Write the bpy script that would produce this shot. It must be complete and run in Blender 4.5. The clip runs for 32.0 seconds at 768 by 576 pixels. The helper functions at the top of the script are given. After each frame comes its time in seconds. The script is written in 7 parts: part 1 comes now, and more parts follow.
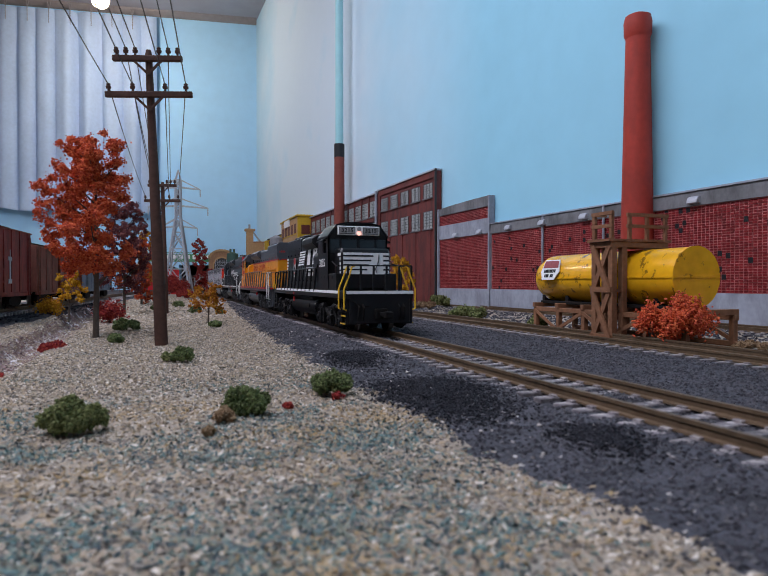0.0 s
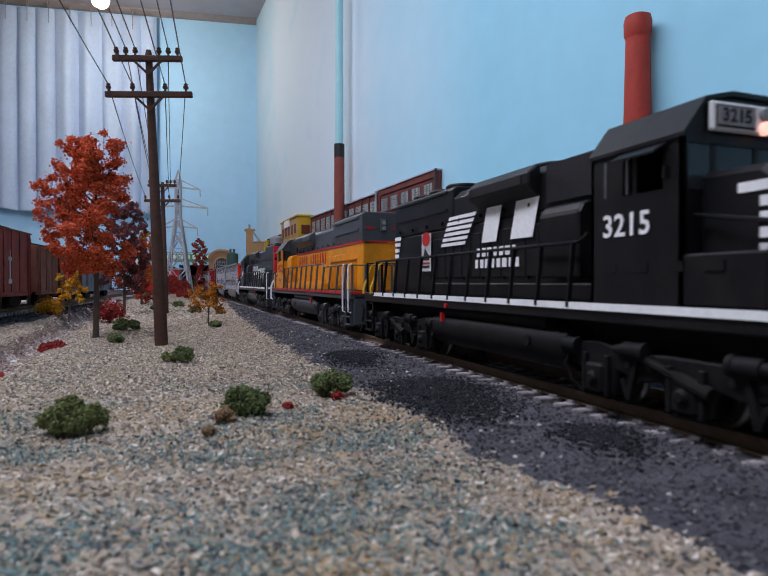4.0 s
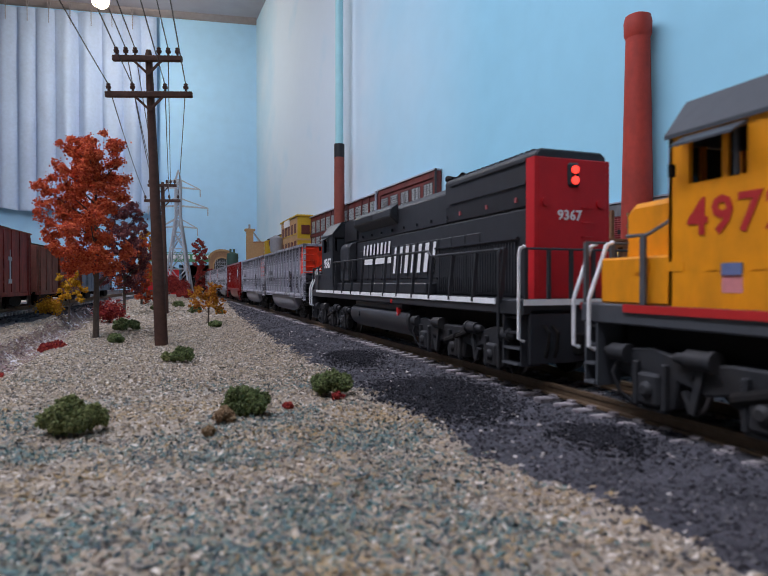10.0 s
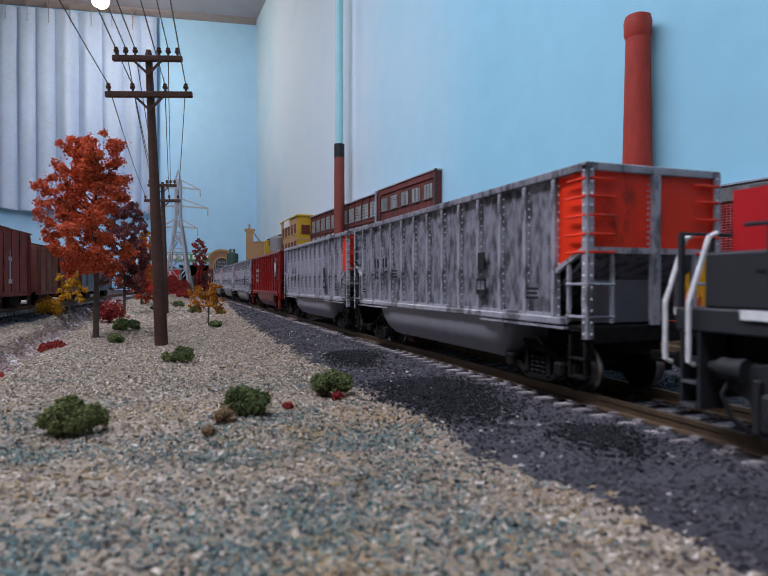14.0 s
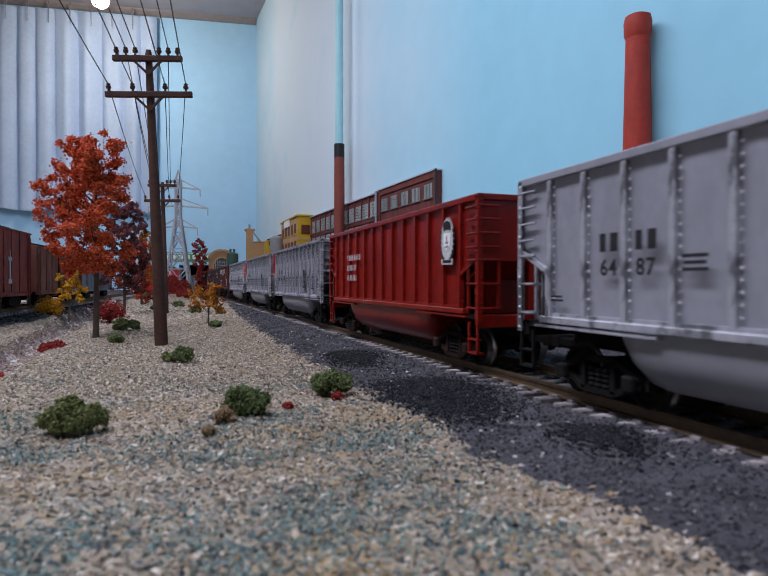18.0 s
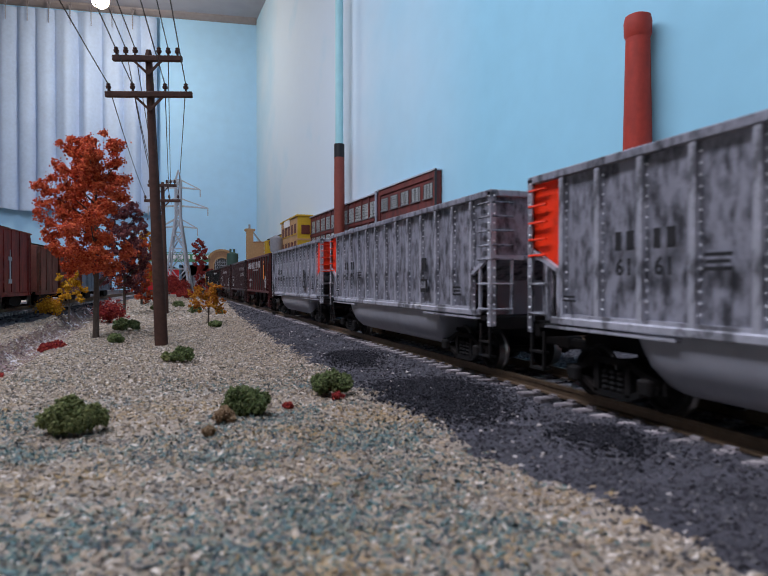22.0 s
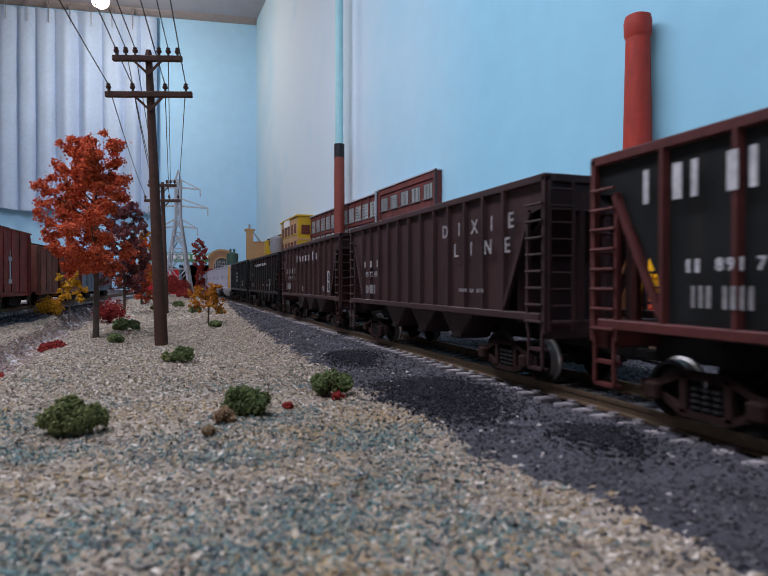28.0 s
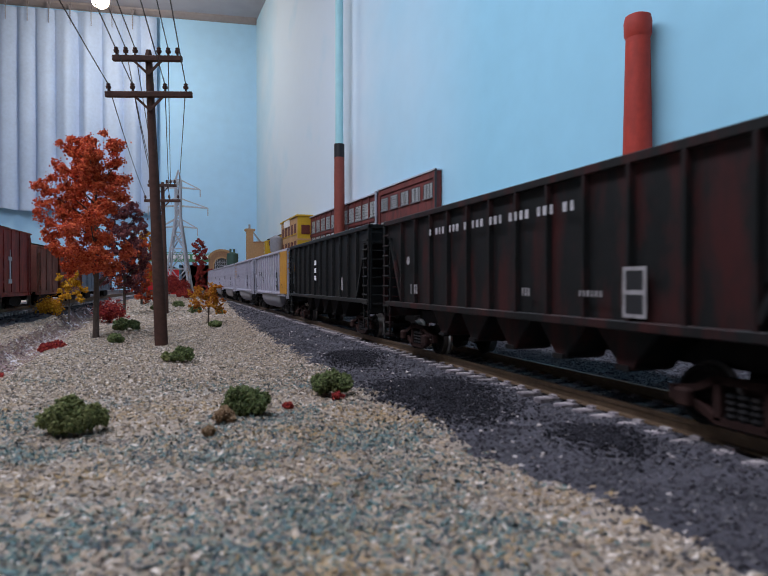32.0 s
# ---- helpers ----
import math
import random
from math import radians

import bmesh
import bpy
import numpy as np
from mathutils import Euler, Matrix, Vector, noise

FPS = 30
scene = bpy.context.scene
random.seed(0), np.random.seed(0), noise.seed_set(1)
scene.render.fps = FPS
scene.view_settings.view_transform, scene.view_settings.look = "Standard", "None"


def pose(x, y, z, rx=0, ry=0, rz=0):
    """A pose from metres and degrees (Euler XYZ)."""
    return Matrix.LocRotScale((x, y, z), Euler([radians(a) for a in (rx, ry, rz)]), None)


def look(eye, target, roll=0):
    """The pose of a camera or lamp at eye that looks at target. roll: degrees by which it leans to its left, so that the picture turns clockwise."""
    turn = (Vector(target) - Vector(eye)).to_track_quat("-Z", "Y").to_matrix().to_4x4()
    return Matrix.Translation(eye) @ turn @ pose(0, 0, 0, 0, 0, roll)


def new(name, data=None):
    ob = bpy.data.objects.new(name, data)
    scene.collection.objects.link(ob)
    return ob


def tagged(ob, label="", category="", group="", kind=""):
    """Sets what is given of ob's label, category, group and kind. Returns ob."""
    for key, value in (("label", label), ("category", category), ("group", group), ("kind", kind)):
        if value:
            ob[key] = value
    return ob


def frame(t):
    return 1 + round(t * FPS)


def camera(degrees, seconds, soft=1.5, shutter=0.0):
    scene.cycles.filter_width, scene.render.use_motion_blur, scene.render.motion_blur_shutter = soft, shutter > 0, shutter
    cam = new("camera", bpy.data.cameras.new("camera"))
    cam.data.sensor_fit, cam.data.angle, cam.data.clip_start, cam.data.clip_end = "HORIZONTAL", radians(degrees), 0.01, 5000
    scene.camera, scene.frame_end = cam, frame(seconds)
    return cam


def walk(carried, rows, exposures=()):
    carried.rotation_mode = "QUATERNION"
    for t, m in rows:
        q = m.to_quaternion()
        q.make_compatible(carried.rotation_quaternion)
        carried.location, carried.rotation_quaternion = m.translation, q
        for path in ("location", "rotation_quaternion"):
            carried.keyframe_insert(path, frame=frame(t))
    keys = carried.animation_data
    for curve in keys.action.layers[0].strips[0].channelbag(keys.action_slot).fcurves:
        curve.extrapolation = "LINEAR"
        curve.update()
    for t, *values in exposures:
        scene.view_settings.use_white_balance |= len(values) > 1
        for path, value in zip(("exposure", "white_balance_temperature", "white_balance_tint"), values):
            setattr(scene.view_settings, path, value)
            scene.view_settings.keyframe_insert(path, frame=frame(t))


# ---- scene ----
cam = camera(65.44, 32.0, soft=0.6, shutter=0.25)
EYE = Vector((0.0, 0.0, 0.0286))
AHEAD = Vector((math.sin(radians(19.86)), math.cos(radians(19.86)), -0.00902))
walk(cam, [(0.0, look(EYE, EYE + AHEAD)), (32.0, look(EYE, EYE + AHEAD))],
     exposures=[(0.0, 0.0), (32.0, 0.0)])
cam.data.dof.use_dof = True
cam.data.dof.focus_distance = 0.40
cam.data.dof.aperture_fstop = 50.0

# how far the train has run at each full second, in metres
RUN = [0.0, 0.0539, 0.1094, 0.1665, 0.225, 0.285, 0.3465, 0.4077, 0.4714, 0.5351, 0.599,
       0.6632, 0.7278, 0.7928, 0.8578, 0.9232, 0.9925, 1.0696, 1.1546, 1.2432, 1.3309, 1.418,
       1.5045, 1.5908, 1.6769, 1.7638, 1.8528, 1.9438, 2.0371, 2.1329, 2.2314, 2.3321, 2.4349]
RAIL_X, RAIL_Z = 0.0936, 0.005

# ---- light ----
world = bpy.data.worlds.new("world")
scene.world = world
world.use_nodes = True
wn = world.node_tree
sky = wn.nodes.new("ShaderNodeTexSky")
sky.sky_type, sky.sun_disc = "NISHITA", False
sky.sun_elevation, sky.sun_rotation = radians(35), radians(250)
wn.nodes["Background"].inputs[1].default_value = 0.1
wn.links.new(sky.outputs[0], wn.nodes["Background"].inputs[0])


def area_lamp(name, at, target, sx, sy, watts, colour):
    data = bpy.data.lights.new(name, "AREA")
    data.shape, data.size, data.size_y, data.energy, data.color = "RECTANGLE", sx, sy, watts, colour
    ob = new(name, data)
    ob.matrix_world = look(at, target)
    return ob


# overhead light inferred from the shading; tube form and length are assumed, out of view
area_lamp("ceiling_tube_light", (-0.34, 0.30, 0.85), (-0.34, 0.301, 0), 0.16, 1.55, 16.8, (0.81, 0.835, 1.0))
# fill lamp added from the side to brighten upright faces; no window is known there
area_lamp("side_fill_light", (-2.80, -0.2, 0.35), (0.3, 0.5, 0.1), 1.5, 0.8, 5.2, (0.72, 0.81, 1.0))
bulb_data = bpy.data.lights.new("bulb_light", "POINT")
bulb_data.energy, bulb_data.color, bulb_data.shadow_soft_size = 3.7, (1.0, 0.90, 0.82), 0.018
new("bulb_light", bulb_data).location = (-0.157, 1.651, 0.690)

# ---- materials ----
def shade(c, k):
    return tuple(min(1.0, v * k) for v in c[:3]) + (1.0,)


def mat(name, col, rough=0.6, metal=0.0, var=0.25, scale=500.0, bump=0.15, dirt=None, dirt_amt=0.5,
        dirt_scale=(120.0, 120.0, 120.0), dirt_edge=(0.45, 0.62), rand=0.0, island=0.0, depth=0.0004, glow=0.0, spec=0.35, dirt_along=None):
    """A worn surface: fine grain, broad patches, an optional layer of dirt with its own stretch."""
    m = bpy.data.materials.new(name)
    m.use_nodes = True
    nt = m.node_tree
    n, l = nt.nodes, nt.links
    bs = n["Principled BSDF"]
    tc = n.new("ShaderNodeTexCoord")
    fine = n.new("ShaderNodeTexNoise")
    fine.inputs["Scale"].default_value, fine.inputs["Detail"].default_value = scale, 5.0
    l.new(tc.outputs["Object"], fine.inputs["Vector"])
    broad = n.new("ShaderNodeTexNoise")
    broad.inputs["Scale"].default_value, broad.inputs["Detail"].default_value = scale / 9.0, 3.0
    l.new(tc.outputs["Object"], broad.inputs["Vector"])
    add = n.new("ShaderNodeMath")
    add.operation = "ADD"
    l.new(fine.outputs["Fac"], add.inputs[0])
    l.new(broad.outputs["Fac"], add.inputs[1])
    ramp = n.new("ShaderNodeValToRGB")
    ramp.color_ramp.elements[0].position, ramp.color_ramp.elements[1].position = 0.35, 0.68
    ramp.color_ramp.elements[0].color, ramp.color_ramp.elements[1].color = shade(col, 1 - var), shade(col, 1 + var)
    half = n.new("ShaderNodeMath")
    half.operation = "MULTIPLY"
    half.inputs[1].default_value = 0.5
    l.new(add.outputs[0], half.inputs[0])
    l.new(half.outputs[0], ramp.inputs[0])
    out = ramp.outputs[0]
    if dirt:
        mp = n.new("ShaderNodeMapping")
        mp.inputs["Scale"].default_value = dirt_scale
        l.new(tc.outputs["Object"], mp.inputs["Vector"])
        dn = n.new("ShaderNodeTexNoise")
        dn.inputs["Scale"].default_value, dn.inputs["Detail"].default_value = 1.0, 6.0
        dn.inputs["Roughness"].default_value = 0.65
        l.new(mp.outputs[0], dn.inputs["Vector"])
        dr = n.new("ShaderNodeValToRGB")
        dr.color_ramp.elements[0].position, dr.color_ramp.elements[1].position = dirt_edge
        l.new(dn.outputs["Fac"], dr.inputs[0])
        am = n.new("ShaderNodeMath")
        am.operation = "MULTIPLY"
        am.inputs[1].default_value = dirt_amt
        l.new(dr.outputs[0], am.inputs[0])
        if dirt_along:
            # the dirt thins out along the thing's length
            sp = n.new("ShaderNodeSeparateXYZ")
            l.new(tc.outputs["Object"], sp.inputs[0])
            fade = n.new("ShaderNodeMapRange")
            fade.inputs["From Min"].default_value, fade.inputs["From Max"].default_value = dirt_along
            fade.inputs["To Min"].default_value, fade.inputs["To Max"].default_value = dirt_amt, dirt_amt * 0.12
            l.new(sp.outputs["Y"], fade.inputs["Value"])
            l.new(fade.outputs[0], am.inputs[1])
        mx = n.new("ShaderNodeMix")
        mx.data_type = "RGBA"
        l.new(am.outputs[0], mx.inputs["Factor"])
        l.new(out, mx.inputs["A"])
        mx.inputs["B"].default_value = (*dirt[:3], 1.0)
        out = mx.outputs["Result"]
    if rand or island:
        src = n.new("ShaderNodeObjectInfo").outputs["Random"] if rand else n.new("ShaderNodeNewGeometry").outputs["Random Per Island"]
        hv = n.new("ShaderNodeHueSaturation")
        mr = n.new("ShaderNodeMapRange")
        k = rand or island
        mr.inputs["To Min"].default_value, mr.inputs["To Max"].default_value = 1 - k, 1 + k
        l.new(src, mr.inputs["Value"])
        l.new(mr.outputs[0], hv.inputs["Value"])
        l.new(out, hv.inputs["Color"])
        out = hv.outputs[0]
    l.new(out, bs.inputs["Base Color"])
    bs.inputs["Roughness"].default_value, bs.inputs["Metallic"].default_value = rough, metal
    bs.inputs["Specular IOR Level"].default_value = spec
    if bump:
        bp = n.new("ShaderNodeBump")
        bp.inputs["Strength"].default_value, bp.inputs["Distance"].default_value = bump, depth
        l.new(fine.outputs["Fac"], bp.inputs["Height"])
        l.new(bp.outputs[0], bs.inputs["Normal"])
    if glow:
        bs.inputs["Emission Color"].default_value, bs.inputs["Emission Strength"].default_value = (*col[:3], 1.0), glow
    return m


def palette(name, cols, rough=0.9, scale=0.0, bump=0.0):
    """Many colours, one to each loose piece of the mesh."""
    m = bpy.data.materials.new(name)
    m.use_nodes = True
    n, l = m.node_tree.nodes, m.node_tree.links
    g = n.new("ShaderNodeNewGeometry")
    r = n.new("ShaderNodeValToRGB")
    r.color_ramp.interpolation = "CONSTANT"
    e = r.color_ramp.elements
    while len(e) < len(cols):
        e.new(0.5)
    for i, c in enumerate(cols):
        e[i].position, e[i].color = i / len(cols), (*c, 1.0)
    l.new(g.outputs["Random Per Island"], r.inputs[0])
    l.new(r.outputs[0], n["Principled BSDF"].inputs["Base Color"])
    n["Principled BSDF"].inputs["Roughness"].default_value = rough
    n["Principled BSDF"].inputs["Specular IOR Level"].default_value = 0.2
    return m


def pale_patch_paint(name, col, white, spots):
    """Matt wall paint with soft pale patches; spots: (y, z, half width, half height, strength) on the wall's own face.
    """
    m = mat(name, col, 0.75, var=0.04, scale=30, bump=0.05, spec=0.2)
    n, l = m.node_tree.nodes, m.node_tree.links
    bs = n["Principled BSDF"]
    base = bs.inputs["Base Color"].links[0].from_socket
    tc = n.new("ShaderNodeTexCoord")
    ns = n.new("ShaderNodeTexNoise")
    ns.inputs["Scale"].default_value, ns.inputs["Detail"].default_value = 5.0, 4.0
    l.new(tc.outputs["Object"], ns.inputs["Vector"])
    for y, z, a, b, k in spots:
        mp = n.new("ShaderNodeMapping")
        mp.vector_type = "TEXTURE"
        mp.inputs["Location"].default_value, mp.inputs["Scale"].default_value = (0, y, z), (9.0, a, b)
        l.new(tc.outputs["Object"], mp.inputs["Vector"])
        g = n.new("ShaderNodeTexGradient")
        g.gradient_type = "SPHERICAL"
        l.new(mp.outputs[0], g.inputs["Vector"])
        mu = n.new("ShaderNodeMath")
        mu.operation = "MULTIPLY"
        l.new(g.outputs["Fac"], mu.inputs[0])
        l.new(ns.outputs["Fac"], mu.inputs[1])
        mr = n.new("ShaderNodeMapRange")
        mr.inputs["From Max"].default_value, mr.inputs["To Max"].default_value = 0.32, k
        l.new(mu.outputs[0], mr.inputs["Value"])
        mx = n.new("ShaderNodeMix")
        mx.data_type = "RGBA"
        l.new(mr.outputs[0], mx.inputs["Factor"])
        l.new(base, mx.inputs["A"])
        mx.inputs["B"].default_value = (*white, 1.0)
        base = mx.outputs["Result"]
    l.new(base, bs.inputs["Base Color"])
    return m


# ---- mesh helpers ----
class Mesh:
    def __init__(self):
        self.v, self.f = [], []

    def add(self, vs, fs):
        k = len(self.v)
        self.v.extend(tuple(p) for p in vs)
        self.f.extend(tuple(i + k for i in f) for f in fs)
        return self

    def box(self, c, s, m=None):
        x, y, z = s[0] / 2, s[1] / 2, s[2] / 2
        vs = [Vector((a * x, b * y, d * z)) for d in (-1, 1) for a, b in ((-1, -1), (1, -1), (1, 1), (-1, 1))]
        if m:
            vs = [m @ v for v in vs]
        return self.add([v + Vector(c) for v in vs], [(0, 3, 2, 1), (4, 5, 6, 7), (0, 1, 5, 4), (1, 2, 6, 5), (2, 3, 7, 6), (3, 0, 4, 7)])

    def span(self, a, b):
        return self.box([(p + q) / 2 for p, q in zip(a, b)], [abs(q - p) for p, q in zip(a, b)])

    def rod(self, p, q, r, r2=None, n=8, caps=True):
        p, q = Vector(p), Vector(q)
        r2 = r if r2 is None else r2
        d = (q - p).normalized()
        u = d.orthogonal().normalized()
        w = d.cross(u)
        vs = []
        for c, rr in ((p, r), (q, r2)):
            vs += [c + (u * math.cos(2 * math.pi * (i + 0.5) / n) + w * math.sin(2 * math.pi * (i + 0.5) / n)) * rr for i in range(n)]
        fs = [(i, (i + 1) % n, n + (i + 1) % n, n + i) for i in range(n)]
        if caps:
            fs += [tuple(range(n - 1, -1, -1)), tuple(range(n, 2 * n))]
        return self.add(vs, fs)

    def path(self, pts, r, n=6):
        pts = [Vector(p) for p in pts]
        vs, fs = [], []
        for i, p in enumerate(pts):
            d = (pts[min(i + 1, len(pts) - 1)] - pts[max(i - 1, 0)]).normalized()
            u = d.cross(Vector((0.31, 0.87, 0.38))).normalized()
            w = d.cross(u)
            vs += [p + (u * math.cos(2 * math.pi * k / n) + w * math.sin(2 * math.pi * k / n)) * r for k in range(n)]
        for i in range(len(pts) - 1):
            fs += [(i * n + k, i * n + (k + 1) % n, (i + 1) * n + (k + 1) % n, (i + 1) * n + k) for k in range(n)]
        fs += [tuple(range(n - 1, -1, -1)), tuple((len(pts) - 1) * n + k for k in range(n))]
        return self.add(vs, fs)

    def beam(self, p, q, w, h):
        """A squared timber from p to q."""
        p, q = Vector(p), Vector(q)
        d = q - p
        rot = d.to_track_quat("Y", "Z").to_matrix()
        return self.box((p + q) / 2, (w, d.length, h), rot)

    def prism(self, prof, a0, a1, axis="y"):
        """A profile of (u, v) pairs drawn out along an axis: y takes (x, z), x takes (y, z), z takes (x, y)."""
        def at(p, a):
            return {"y": (p[0], a, p[1]), "x": (a, p[0], p[1]), "z": (p[0], p[1], a)}[axis]
        n = len(prof)
        vs = [at(p, a0) for p in prof] + [at(p, a1) for p in prof]
        fs = [(i, (i + 1) % n, n + (i + 1) % n, n + i) for i in range(n)]
        return self.add(vs, fs + [tuple(range(n - 1, -1, -1)), tuple(range(n, 2 * n))])

    def lathe(self, prof, n=20, at=(0, 0, 0), axis="z"):
        """Rings of (radius, height)."""
        vs = []
        for r, h in prof:
            for i in range(n):
                a = 2 * math.pi * i / n
                c, s = r * math.cos(a), r * math.sin(a)
                p = {"z": (c, s, h), "y": (c, h, s), "x": (h, c, s)}[axis]
                vs.append(Vector(p) + Vector(at))
        fs = []
        for k in range(len(prof) - 1):
            fs += [(k * n + i, k * n + (i + 1) % n, (k + 1) * n + (i + 1) % n, (k + 1) * n + i) for i in range(n)]
        fs += [tuple(range(n - 1, -1, -1)), tuple((len(prof) - 1) * n + i for i in range(n))]
        return self.add(vs, fs)

    def blob(self, c, r, seed=0, rough=0.35):
        """A small uneven lump of eight sides."""
        rnd = random.Random(seed)
        k = [r * (1 + rough * (rnd.random() * 2 - 1)) for _ in range(6)]
        vs = [(k[0], 0, 0), (-k[1], 0, 0), (0, k[2], 0), (0, -k[3], 0), (0, 0, k[4]), (0, 0, -k[5])]
        fs = [(0, 2, 4), (2, 1, 4), (1, 3, 4), (3, 0, 4), (2, 0, 5), (1, 2, 5), (3, 1, 5), (0, 3, 5)]
        t = Euler((rnd.random() * 6, rnd.random() * 6, rnd.random() * 6)).to_matrix()
        return self.add([t @ Vector(v) + Vector(c) for v in vs], fs)

    def data(self, name, material, bevel=0.0, smooth=False):
        me = bpy.data.meshes.new(name)
        me.from_pydata(self.v, [], self.f)
        bm = bmesh.new()
        bm.from_mesh(me)
        bmesh.ops.recalc_face_normals(bm, faces=bm.faces)
        if bevel:
            es = [e for e in bm.edges if len(e.link_faces) == 2 and e.calc_face_angle(0) > 0.6]
            bmesh.ops.bevel(bm, geom=es, offset=bevel, segments=1, affect="EDGES", clamp_overlap=True)
        if smooth:
            for f in bm.faces:
                f.smooth = True
            for e in bm.edges:
                if len(e.link_faces) == 2 and e.calc_face_angle(0) > 0.7:
                    e.smooth = False
        bm.to_mesh(me)
        bm.free()
        me.materials.append(material)
        return me


def part(name, m, material, parent=None, label="", bevel=0.0, smooth=False, at=None):
    """ONE mesh object, under a thing or a part where one is given."""
    ob = new(name, m.data(name, material, bevel, smooth) if isinstance(m, Mesh) else m)
    if parent:
        ob.parent = parent
    if at:
        ob.matrix_basis = at if isinstance(at, Matrix) else Matrix.Translation(at)
    if label:
        ob["label"] = label
    return ob


def thing(name, label, category, at=None, group="", kind=""):
    ob = tagged(new(name), label, category, group, kind)
    if at:
        ob.matrix_basis = at if isinstance(at, Matrix) else Matrix.Translation(at)
    return ob


def writing(text, size, material, name, parent, m, spread=1.0, bold=0.0, wide=1.0):
    """Raised letters in the built-in face, as a mesh; m: reading direction along its x axis, up along y."""
    cu = bpy.data.curves.new(name, "FONT")
    cu.body, cu.size, cu.align_x, cu.align_y = text, size, "CENTER", "CENTER"
    cu.space_character, cu.offset, cu.extrude, cu.resolution_u = spread, bold, 0.00006, 2
    tmp = bpy.data.objects.new(name, cu)
    me = bpy.data.meshes.new_from_object(tmp)
    bpy.data.objects.remove(tmp)
    bpy.data.curves.remove(cu)
    me.materials.clear()
    me.materials.append(material)
    ob = new(name, me)
    ob.parent = parent
    ob.matrix_basis = m @ Matrix.Diagonal((wide, 1, 1, 1))
    return ob


SIDE = Matrix(((0, 0, -1, 0), (-1, 0, 0, 0), (0, 1, 0, 0), (0, 0, 0, 1)))


def on_side(x, y, z):
    """The pose of writing on a side that faces -x: read from there it runs towards -y."""
    return Matrix.Translation((x, y, z)) @ SIDE


def bars(name, words, h, pitch, material, parent, m, lean=0.0, fill=0.62, rows=1, thick=0.0001):
    """Plain bars, one for each character of unreadable or withheld writing; words: counts of characters."""
    g = Mesh()
    total = sum(words) + len(words) - 1
    if rows > 1:
        for r in range(rows):
            z0, k = -h / 2 + h * r / rows, total * pitch / 2 * (1 - 0.14 * (r % 2))
            out = part(name, Mesh().span((-k, z0, 0), (k, z0 + h * 0.55 / rows, thick)), material, parent, at=m)
        return out
    i = 0
    for w in words:
        for _ in range(w):
            x = (i - (total - 1) / 2) * pitch
            k = pitch * fill * (0.8 + 0.2 * ((i * 7) % 3)) / 2
            for r in range(1):
                z0, z1 = -h / 2, h / 2
                g.prism([(x - k + lean * z0, z0), (x + k + lean * z0, z0), (x + k + lean * z1, z1), (x - k + lean * z1, z1)], 0, thick, "z")
            i += 1
        i += 1
    return part(name, g, material, parent, at=m)

# ---- palette ----
SKYWALL = pale_patch_paint("sky_blue_wall_paint", (0.33, 0.66, 0.82), (0.80, 0.80, 0.84), [(1.62, 0.75, 0.80, 2.0, 0.66), (0.275, 0.195, 0.075, 0.075, 0.55)])
BACKWALL = mat("blue_wall_paint", (0.42, 0.71, 0.95), 0.75, var=0.05, scale=30, bump=0.05)
WHITEPAINT = mat("matt_white_paint", (0.75, 0.74, 0.72), 0.8, var=0.06, scale=20)
MOULDING = mat("grey_painted_moulding", (0.26, 0.23, 0.23), 0.6, var=0.15, scale=60)
CEILPAINT = mat("dull_grey_ceiling_paint", (0.34, 0.33, 0.36), 0.85, var=0.08, scale=25)
CLOTH = mat("white_curtain_cloth", (0.48, 0.60, 0.78), 0.95, var=0.08, scale=120, bump=0.1)
GRAVEL = mat("tan_ground_cover", (0.31, 0.255, 0.20), 0.95, var=0.35, scale=900, bump=0.8, depth=0.0008, dirt=(0.20, 0.24, 0.24), dirt_amt=0.45, dirt_scale=(45, 45, 45), dirt_edge=(0.5, 0.62))
CREEK = mat("mauve_brown_creek_bed", (0.17, 0.105, 0.105), 0.8, var=0.4, scale=420, bump=0.9, depth=0.0009, dirt=(0.62, 0.60, 0.62), dirt_amt=0.85, dirt_scale=(110, 60, 160), dirt_edge=(0.51, 0.57))
BALLAST = mat("dark_grey_ballast", (0.060, 0.058, 0.068), 0.95, var=0.5, scale=1100, bump=1.0, depth=0.0008)
BRICK = mat("red_brick", (0.20, 0.011, 0.014), 0.55, var=0.3, scale=700, rand=0.3, bump=0.3, depth=0.0002)
BRICKS = mat("red_brick_joined", (0.20, 0.011, 0.014), 0.55, var=0.3, scale=700, island=0.3, bump=0.3, depth=0.0002)
MORTAR = mat("pink_grey_mortar", (0.50, 0.17, 0.16), 0.9, var=0.3, scale=500)
CONCRETE = mat("grey_concrete", (0.34, 0.36, 0.42), 0.8, var=0.12, scale=300, dirt=(0.12, 0.12, 0.13), dirt_amt=0.4, dirt_scale=(70, 70, 30))
DARKCONC = mat("weathered_dark_concrete", (0.20, 0.20, 0.21), 0.8, var=0.15, scale=300, dirt=(0.06, 0.06, 0.06), dirt_amt=0.6, dirt_scale=(60, 60, 25))
MAROON = mat("maroon_factory_wall", (0.16, 0.035, 0.03), 0.7, var=0.2, scale=400, dirt=(0.05, 0.02, 0.02), dirt_amt=0.6, dirt_scale=(90, 90, 20))
